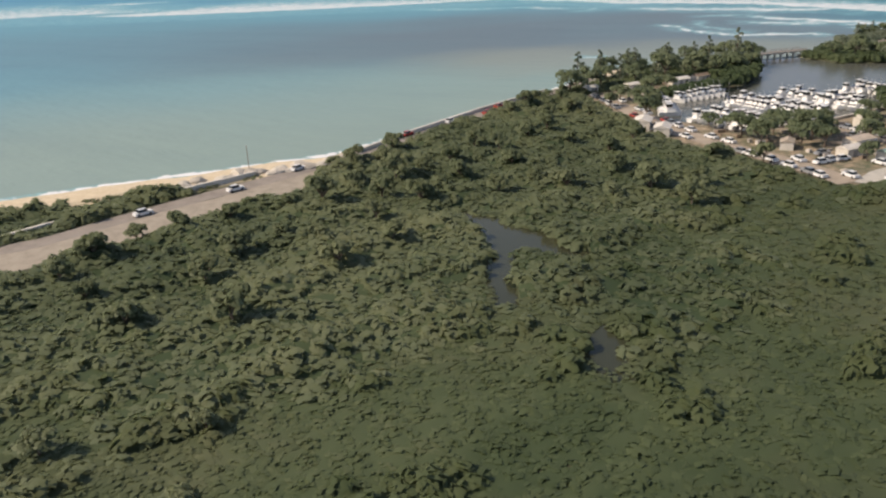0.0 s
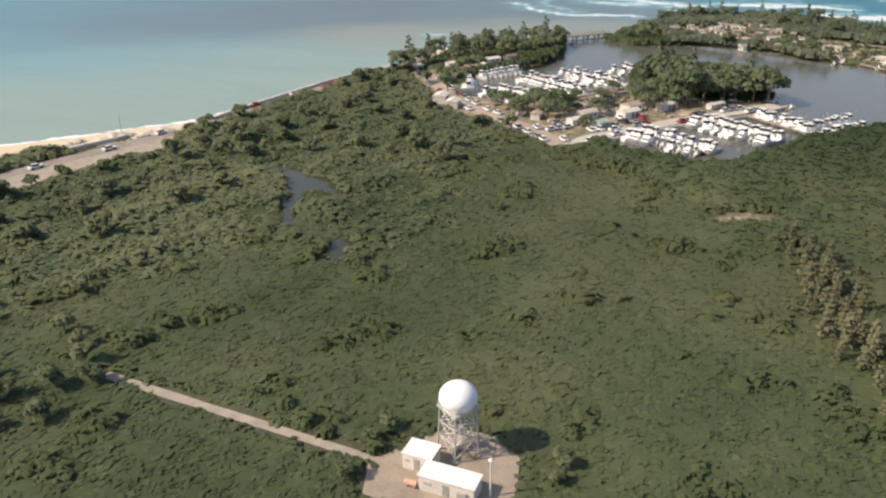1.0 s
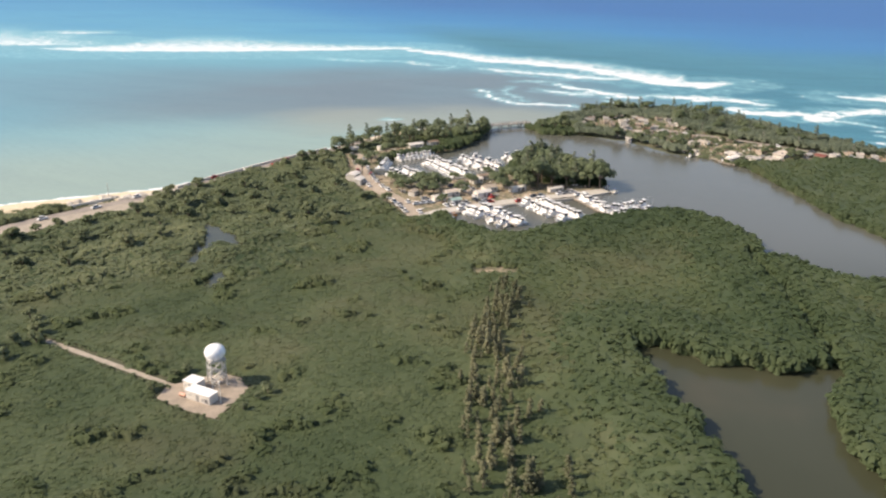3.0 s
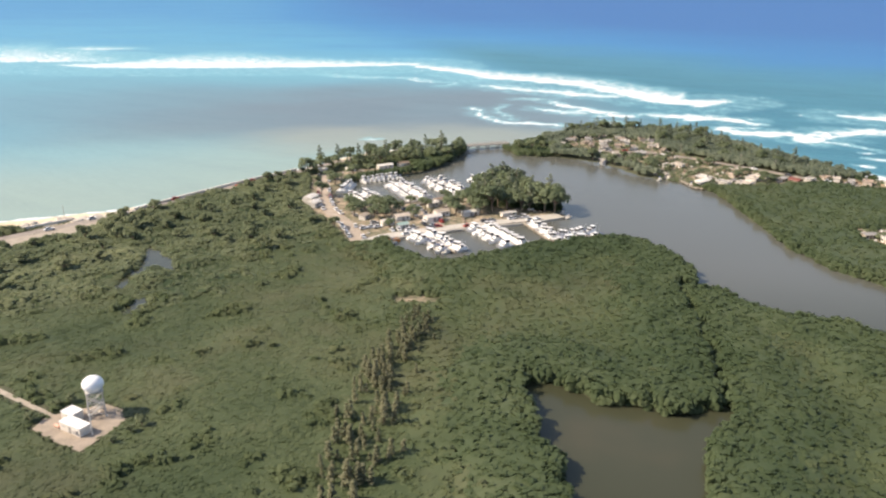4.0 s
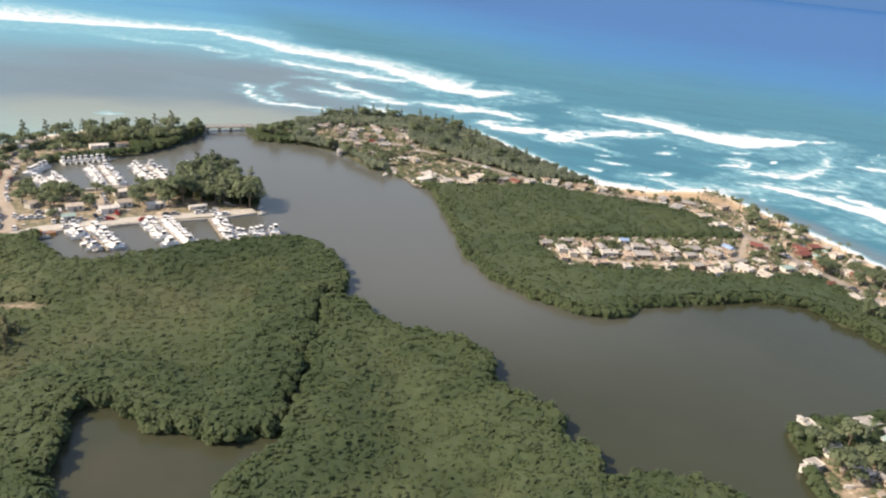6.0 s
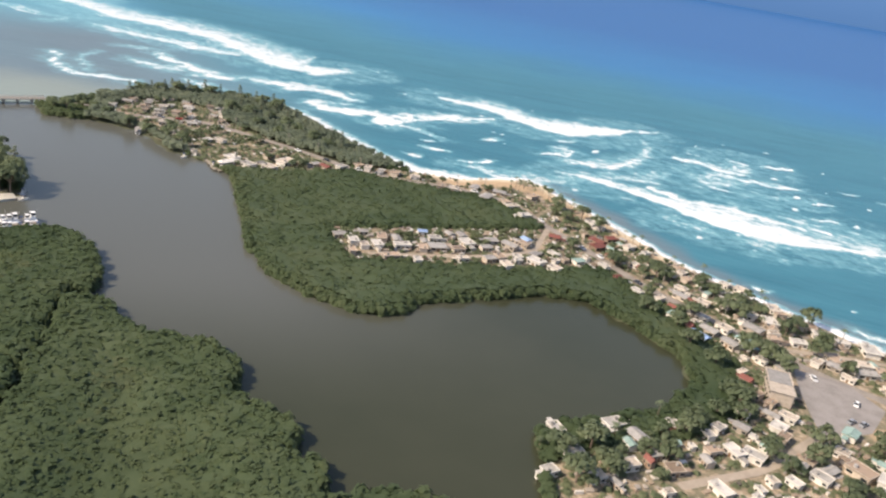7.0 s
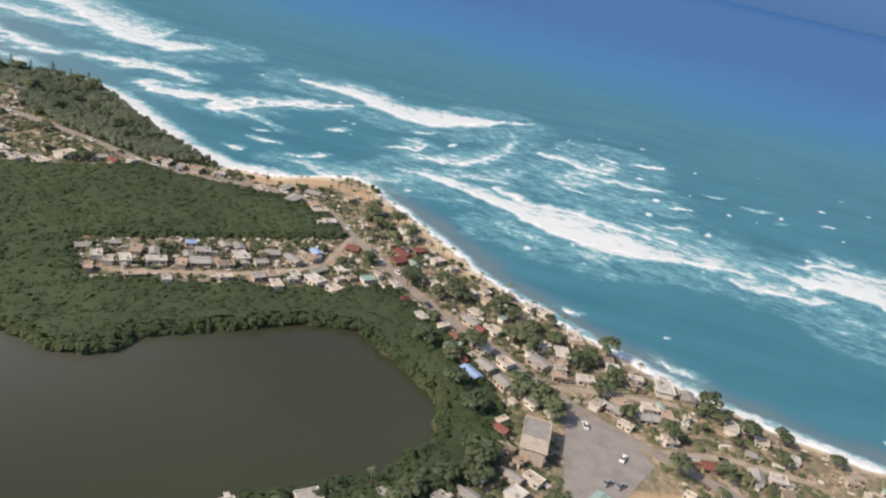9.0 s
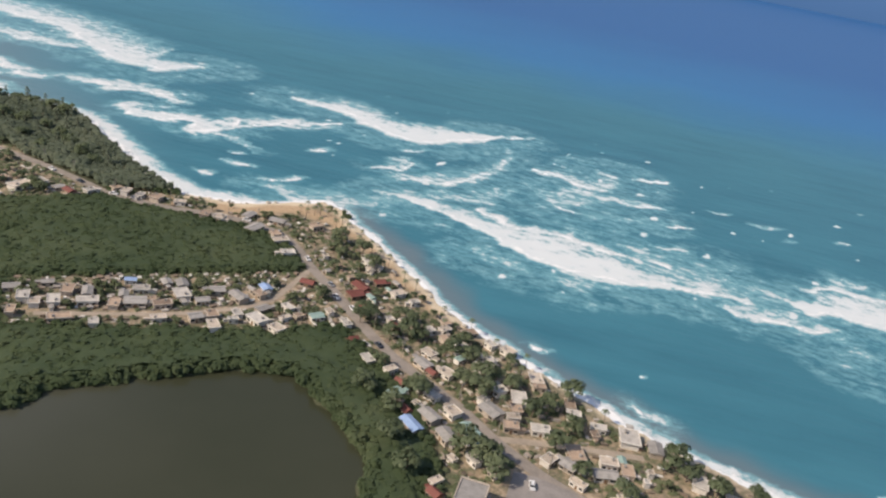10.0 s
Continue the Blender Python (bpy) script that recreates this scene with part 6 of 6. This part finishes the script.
for (ax, ay), (bx, by), n in (((46.8, 188.5), (48.0, 196.2), 8), ((50.2, 199.0), (60.4, 204.8), 9)):
    for k in range(n):
        u = (k + 0.5) / n
        moor(int(rng.choice(3, p=YACHTS)), ax + (bx - ax) * u + 0.6, ay + (by - ay) * u - 0.8, math.degrees(math.atan2(by - ay, bx - ax)) - 90 + rng.uniform(-5, 5), rng.uniform(0.8, 1.05))
for x, y, t in ((99.5, 171.5, 60), (100.2, 167.8, 30), (62.8, 149.2, 20), (139, 195.2, 30), (137.5, 197.5, 40), (135.8, 198.6, 35), (117.6, 222, 70), (129, 204, 40)):
    moor(1, x, y, t, 0.9)
make_pier((134.4, 202.4), (136.6, 194.4), 1.4, "broad timber restaurant dock over the lagoon")
make_pier((136.6, 194.4), (141.6, 196.4), 1.4, "broad timber restaurant dock over the lagoon")


def make_quay(line, label):
    for (ax, ay), (bx, by) in zip(line, line[1:]):
        n, turn = math.hypot(bx - ax, by - ay), math.degrees(math.atan2(by - ay, bx - ax))
        ob = part("quay_wall", Geo().box(0, -0.25, -1.5, n, 0.25, 0.42), M_CONCRETE)
        ob.matrix_basis = pose(ax, ay, 0, 0, 0, turn)
        tagged(ob, label, "quay", kind="structure")


make_quay([(61.5, 150.9), (76, 157.9), (91, 163.1), (100.0, 168.5)], "low concrete quay wall along moored boats")
make_quay([(52.2, 178.0), (59, 177.2), (68.5, 181.0), (78, 187.0)], "low concrete quay wall along moored boats")


def make_shed(x, y, turn, w, d, h, mat, label):
    root = thing("shed", label, "shed", pose(x, y, 0.3, 0, 0, turn), "marina sheds")
    part("wall", Geo().box(-w / 2, -d / 2, -0.1, w / 2, d / 2, h), M_WHITE, root)
    part("roof", Geo().add([(-w / 2 - 0.1, -d / 2 - 0.1, h), (w / 2 + 0.1, -d / 2 - 0.1, h), (w / 2 + 0.1, d / 2 + 0.1, h), (-w / 2 - 0.1, d / 2 + 0.1, h), (-w / 2 - 0.1, 0, h + d * 0.2), (w / 2 + 0.1, 0, h + d * 0.2)], [(0, 1, 5, 4), (2, 3, 4, 5), (1, 2, 5), (3, 0, 4), (3, 2, 1, 0)]), mat, root)
    part("door", Geo().box(-0.35, -d / 2 - 0.02, 0, 0.35, -d / 2 - 0.003, h * 0.8), M_GREY, root)
    part("window", Geo().box(w * 0.22, -d / 2 - 0.02, h * 0.4, w * 0.38, -d / 2 - 0.003, h * 0.75), M_GLASS, root)


for x, y, t, w, d, h, mat in ((41.2, 178.5, 70, 3.4, 2.2, 1.3, M_WHITE), (42.8, 174.2, 70, 2.8, 2.0, 1.2, M_WHITE), (39, 208.5, 30, 2.2, 1.6, 1.0, M_WHITE), (46.5, 210, 30, 2.4, 1.5, 1.0, M_WHITE), (55.5, 213.8, 30, 4.4, 1.7, 1.0, M_WHITE), (60.4, 217, 30, 3.0, 1.7, 1.0, M_TAN),
                              (63.6, 164.6, 28, 3.2, 2.0, 1.1, M_CREAM), (70.4, 164.0, 28, 3.6, 2.0, 1.2, M_WHITE), (72.2, 168.2, 28, 3.0, 2.2, 1.2, M_CREAM), (69.8, 175.5, 28, 2.6, 1.8, 1.1, M_WHITE), (71.6, 178.6, 28, 2.4, 1.6, 1.1, M_TAN), (78.5, 168.6, 28, 3.8, 1.4, 1.0, M_WHITE), (87.0, 168.4, 28, 3.6, 1.1, 0.9, M_WHITE), (64.2, 158.6, 28, 2.4, 1.6, 1.0, M_TEAL), (55.4, 165.0, 65, 2.2, 1.5, 1.0, M_CREAM), (60.8, 160.8, 28, 2.6, 1.6, 1.0, M_WHITE)):
    make_shed(x, y, t, w, d, h, mat, {M_WHITE: "low white marina shed with a shallow roof", M_CREAM: "cream marina workshop with a shallow roof", M_TAN: "tan roofed marina store", M_TEAL: "small green-roofed marina hut"}[mat])


# ---- cars ----
def make_car(paint, label):
    root = thing("car", label, "car", group="parked cars")
    body = part("body", Geo().box(-0.95, -0.40, 0.12, 0.95, 0.40, 0.40, 0.04), paint, root)
    part("cabin", Geo().box(-0.6, -0.36, 0.40, 0.42, 0.36, 0.66, 0.12), M_GLASS, body)
    part("roof_panel", Geo().box(-0.47, -0.235, 0.66, 0.29, 0.235, 0.685), paint, body)
    for x in (-0.6, 0.6):
        for y in (-0.37, 0.37):
            part("wheel", Geo().tube((x, y - 0.05, 0.14), (x, y + 0.05, 0.14), 0.14, 0.14, 8), M_TYRE, root)
    return root


CARS = [make_car(p, s + " car parked on the roadside") for p, s in zip(CAR_PAINTS, ("white", "silver-grey", "red", "dark blue"))]


def park(x, y, turn):
    k = int(rng.choice(4, p=(0.5, 0.25, 0.1, 0.15)))
    m = pose(x, y, 0.352, 0, 0, turn)
    if not CARS[k].get("placed"):
        CARS[k]["placed"], CARS[k].matrix_basis = 1, m
    else:
        copy_plain(CARS[k], m)


def park_along(line, start, stop, step, off, odds):
    run = 0.0
    for (ax, ay), (bx, by) in zip(line, line[1:]):
        n = math.hypot(bx - ax, by - ay)
        u = 0.0
        while u < n:
            if start < run + u < stop and rng.uniform() < odds:
                c, s = (bx - ax) / n, (by - ay) / n
                side = rng.choice([-1, 1])
                park(ax + c * u - s * off * side, ay + s * u + c * off * side, math.degrees(math.atan2(s, c)) + rng.uniform(-6, 6))
            u += step
        run += n


park_along(MARINA_LANE, 0, 60, 1.5, 1.35, 0.5)
park_along(QUAY_ROAD, 2, 44, 1.6, 1.1, 0.55)
park_along(MARINA_LINK, 1, 20, 1.7, 1.4, 0.6)
park_along(MAIN_ROAD, 20, 190, 5.0, 0.6, 0.45)
park_along(COAST_ROAD[3:], 0, 80, 5.0, 0.7, 0.3)
for x, y, t in ((56.2, 157.5, 20), (57.6, 158.3, 22), (59.0, 158.6, 20), (62.2, 156.4, 110), (63.6, 157.0, 112), (66.5, 158.6, 115), (58.0, 161.4, 20), (68.6, 160.9, 115), (233.4, 92.0, 40), (228, 87.4, 20), (229.6, 86.6, 20), (231.5, 99.8, 70), (65.4, 169.6, 30), (64.0, 172.0, 30), (61.6, 163.2, 25)):
    park(x, y, t)
barge = thing("workboat", "small orange work barge beside the quay", "boat", pose(62.6, 150.4, 0, 0, 0, 24))
orange_paint = plain("orange_paint", (0.62, 0.24, 0.05), 0.5)
part("hull", Geo().box(-1.6, -0.5, -0.15, 1.6, 0.5, 0.45, -0.08), orange_paint, barge)
part("deckhouse", Geo().box(-1.3, -0.35, 0.45, -0.5, 0.35, 1.0), orange_paint, barge)
part("rail", Geo().box(-0.4, -0.5, 0.45, 1.6, -0.44, 0.65).box(-0.4, 0.44, 0.45, 1.6, 0.5, 0.65), M_STEEL, barge)


# ---- bridge ----
def make_bridge():
    a, b = (75.5, 240.8), (91.5, 247.2)
    n, turn = math.hypot(b[0] - a[0], b[1] - a[1]), math.degrees(math.atan2(b[1] - a[1], b[0] - a[0]))
    root = thing("bridge", "low grey concrete road bridge over the channel", "bridge", pose(a[0], a[1], 0, 0, 0, turn))
    part("deck", Geo().box(0, -1.3, 1.05, n, 1.3, 1.35), M_CONCRETE, root)
    part("roadway", Geo().box(0, -1.05, 1.354, n, 1.05, 1.37), M_ASPHALT, root)
    for s in (-1, 1):
        rail = part("railing", Geo().box(0, s * 1.24 - 0.06, 1.65, n, s * 1.24 + 0.06, 1.75), M_CONCRETE, root)
        for k in range(12):
            x = 0.3 + k * (n - 0.6) / 11
            part("post", Geo().box(x - 0.06, s * 1.24 - 0.055, 1.352, x + 0.06, s * 1.24 + 0.055, 1.647), M_CONCRETE, rail)
    for k in range(1, 5):
        x = n * k / 5
        part("cap_beam", Geo().box(x - 0.25, -1.25, 0.83, x + 0.25, 1.25, 1.047), M_CONCRETE, root)
        for y in (-0.85, 0.85):
            part("pier", Geo().tube((x, y, -1.5), (x, y, 0.827), 0.2, 0.2, 8), M_CONCRETE, root)


make_bridge()


# ---- radar station ----
def make_radar():
    bx, by = 33.1, 83.0
    root = thing("radar_tower", "white spherical radome on a steel lattice tower", "radar tower", pose(bx, by, 0.35, 0, 0, 30))
    H, a = 3.25, 0.82
    legs = [(-a, -a), (a, -a), (a, a), (-a, a)]
    for x, y in legs:
        leg = part("leg", Geo().tube((x * 1.12, y * 1.12, 0), (x, y, H), 0.065, 0.06, 6), M_STEEL, root)
        part("footing", Geo().box(x * 1.12 - 0.18, y * 1.12 - 0.18, -0.1, x * 1.12 + 0.18, y * 1.12 + 0.18, 0.12), M_CONCRETE, leg)
    for lo, hi in ((0.12, 1.1), (1.1, 2.2), (2.2, H)):
        for (x0, y0), (x1, y1) in zip(legs, legs[1:] + legs[:1]):
            part("brace", Geo().tube((x0, y0, lo), (x1, y1, hi), 0.035, 0.035, 5), M_STEEL, root)
            part("brace", Geo().tube((x1, y1, lo), (x0, y0, hi), 0.035, 0.035, 5), M_STEEL, root)
            part("girt", Geo().tube((x0, y0, hi), (x1, y1, hi), 0.045, 0.045, 5), M_STEEL, root)
    deck = part("platform", Geo().box(-0.98, -0.98, H, 0.98, 0.98, H + 0.12), M_STEEL, root)
    for (x0, y0), (x1, y1) in zip([(-0.88, -0.88), (0.88, -0.88), (0.88, 0.88), (-0.88, 0.88)], [(0.88, -0.88), (0.88, 0.88), (-0.88, 0.88), (-0.88, -0.88)]):
        part("guardrail", Geo().tube((x0, y0, H + 0.45), (x1, y1, H + 0.45), 0.03, 0.03, 5).tube((x0, y0, H + 0.12), (x0, y0, H + 0.47), 0.03, 0.03, 5), M_WHITE, deck)
    for k in range(14):
        part("step", Geo().box(-0.7 + k * 0.1, -0.3, 0.12 + k * 0.078, -0.55 + k * 0.1, 0.3, 0.15 + k * 0.078), M_STEEL, root)
        part("step", Geo().box(0.6 - k * 0.1, -0.3, 1.2 + k * 0.078, 0.75 - k * 0.1, 0.3, 1.23 + k * 0.078), M_STEEL, root)
    # the shell: facets with thin seams, cut off flat below
    R, zc = 1.22, H + 0.12 + 0.70
    dome = Geo()
    rings, sides = 12, 24
    lat = [math.asin(-0.92 / 1.22) + (math.pi / 2 - math.asin(-0.92 / 1.22)) * i / rings for i in range(rings)]
    dome.add([(R * math.cos(p) * math.cos(2 * math.pi * k / sides), R * math.cos(p) * math.sin(2 * math.pi * k / sides), zc + 0.80 * R * math.sin(p)) for p in lat for k in range(sides)] + [(0, 0, zc + 0.80 * R)],
             [(i * sides + k, i * sides + (k + 1) % sides, (i + 1) * sides + (k + 1) % sides, (i + 1) * sides + k) for i in range(rings - 1) for k in range(sides)] + [((rings - 1) * sides + k, (rings - 1) * sides + (k + 1) % sides, rings * sides) for k in range(sides)])
    shell = part("radome", dome, M_RADOME, root, "smooth white radome shell", True)
    part("lightning_rod", Geo().tube((0, 0, zc + 0.80 * R - 0.01), (0, 0, zc + 0.80 * R + 0.2), 0.015, 0.008, 5), M_METAL, shell)
    part("base_ring", Geo().tube((0, 0, H + 0.12), (0, 0, H + 0.22), 0.95, 0.88, 24), M_STEEL, root)

    def cabin(x, y, turn, w, d, h, label):
        hut = thing("equipment_shelter", label, "shelter", pose(x, y, 0.35, 0, 0, turn), "radar station shelters")
        part("wall", Geo().box(-w / 2, -d / 2, 0, w / 2, d / 2, h), M_WHITE, hut)
        part("roof", Geo().box(-w / 2 - 0.06, -d / 2 - 0.06, h, w / 2 + 0.06, d / 2 + 0.06, h + 0.07), M_BRIGHT, hut)
        door = part("door", Geo().box(-0.2, -d / 2 - 0.03, 0.05, 0.2, -d / 2 - 0.003, h * 0.8), M_GREY, hut)
        part("handle", Geo().box(0.12, -d / 2 - 0.05, h * 0.4, 0.16, -d / 2 - 0.031, h * 0.44), M_METAL, door)
        part("air_conditioner", Geo().box(w * 0.22, -d / 2 - 0.2, h * 0.35, w * 0.38, -d / 2 - 0.003, h * 0.65), M_GREY, hut)
        part("vent", Geo().box(-w * 0.4, -d / 2 - 0.03, h * 0.5, -w * 0.25, -d / 2 - 0.003, h * 0.7), M_STEEL, hut)

    cabin(32.2, 79.4, -28, 3.5, 1.4, 1.05, "long white equipment shelter with a white roof")
    cabin(30.7, 81.9, -28, 1.9, 1.5, 1.1, "square white equipment shelter on the gravel yard")
    tank = thing("fuel_tank", "small orange-pink fuel tank beside the shelter", "tank", pose(29.9, 79.9, 0.35, 0, 0, -28))
    part("drum", Geo().tube((-0.4, 0, 0.3), (0.4, 0, 0.3), 0.2, 0.2, 10), plain("salmon_paint", (0.62, 0.33, 0.24), 0.5), tank)
    part("saddle", Geo().box(-0.3, -0.15, 0, -0.22, 0.15, 0.15).box(0.22, -0.15, 0, 0.3, 0.15, 0.15), M_CONCRETE, tank)
    mast = thing("lamp_mast", "thin white mast with a round lamp head", "mast", pose(34.5, 78.6, 0.35))
    part("pole", Geo().tube((0, 0, 0), (0, 0, 2.5), 0.06, 0.05, 8), M_WHITE, mast)
    head = Geo()
    head.tube((0, 0, 2.5), (0, 0, 2.62), 0.08, 0.17, 10).tube((0, 0, 2.62), (0, 0, 2.76), 0.17, 0.06, 10)
    part("lamp_head", head, M_WHITE, mast)


make_radar()


# ---- beach and shore details ----
def make_rock(seed):
    bm = bmesh.new()
    bmesh.ops.create_icosphere(bm, subdivisions=2, radius=0.5)
    for v in bm.verts:
        v.co *= 1 + 0.35 * noise.noise(v.co * 2.2 + Vector((seed, 0, 0)))
        v.co.z *= 0.7
    me = bpy.data.meshes.new("rock")
    bm.to_mesh(me)
    bm.free()
    me.materials.append(M_ROCK)
    return tagged(new("rock", me), "pale weathered boulder on the shore", "rock", "shore boulders")


ROCKS = [make_rock(s) for s in (1.0, 5.0, 9.0)]
spots = []
for k in range(34):
    u = k / 33
    spots.append((-17 + 20 * u + rng.uniform(-1, 1), 155.4 + 12.6 * u + rng.uniform(-1.6, 1.0), rng.uniform(0.8, 2.6)))
for k in range(40):
    i = int(rng.integers(9, 20))
    (ax, ay), (bx, by) = COAST_B[i], COAST_B[i + 1]
    u = rng.uniform()
    spots.append((ax + (bx - ax) * u - 0.8, ay + (by - ay) * u - 0.6, rng.uniform(0.4, 1.1)))
for i, (x, y, k) in enumerate(spots):
    m = pose(x, y, 0.3, 0, 0, rng.uniform(0, 360)) @ Matrix.Diagonal((k * rng.uniform(0.8, 1.3), k, k * rng.uniform(0.6, 0.9), 1))
    if i < 3:
        ROCKS[i].matrix_basis = m
    else:
        copy_plain(ROCKS[i % 3], m)

light_mast = thing("navigation_pole", "thin dark pole standing on the beach rocks", "pole", pose(-8.8, 161.5, 0.25))
part("pole", Geo().tube((0, 0, 0), (0, 0, 3.2), 0.06, 0.04, 6), M_TIMBER, light_mast)
part("lantern", Geo().tube((0, 0, 3.2), (0, 0, 3.45), 0.09, 0.07, 8), M_STEEL, light_mast)
for n, line in enumerate(([(3.0, 169.6), (9.0, 179.6), (19.5, 195.2), (31.5, 210.4)], [(-28, 138.6), (-18, 150.6), (-8, 160.4)])):
    for (ax, ay), (bx, by) in zip(line, line[1:]):
        length, turn = math.hypot(bx - ax, by - ay), math.degrees(math.atan2(by - ay, bx - ax))
        wall = part("sea_wall", Geo().box(0, -0.2, -0.6, length, 0.2, 0.85), M_WHITE)
        wall.matrix_basis = pose(ax, ay, 0, 0, 0, turn)
        tagged(wall, "low pale concrete wall between road and beach", "sea wall", kind="structure")


def make_utility_pole():
    root = thing("utility_pole", "grey timber utility pole beside the road", "utility pole", group="utility poles")
    part("pole", Geo().tube((0, 0, 0), (0, 0, 3.6), 0.06, 0.045, 6), M_TIMBER, root)
    part("crossarm", Geo().box(-0.55, -0.04, 3.2, 0.55, 0.04, 3.3), M_TIMBER, root)
    part("transformer", Geo().tube((0.14, 0, 2.6), (0.14, 0, 2.95), 0.09, 0.09, 8), M_GREY, root)
    return root


pole = make_utility_pole()
first = True
for (ax, ay), (bx, by) in zip(MAIN_ROAD[2:-2], MAIN_ROAD[3:-1]):
    turn = math.degrees(math.atan2(by - ay, bx - ax)) + 90
    c, s = math.cos(math.radians(turn)), math.sin(math.radians(turn))
    m = pose(ax + c * 1.25, ay + s * 1.25, 0.3, 0, 0, turn)
    if first:
        pole.matrix_basis, first = m, False
    else:
        copy_plain(pole, m)
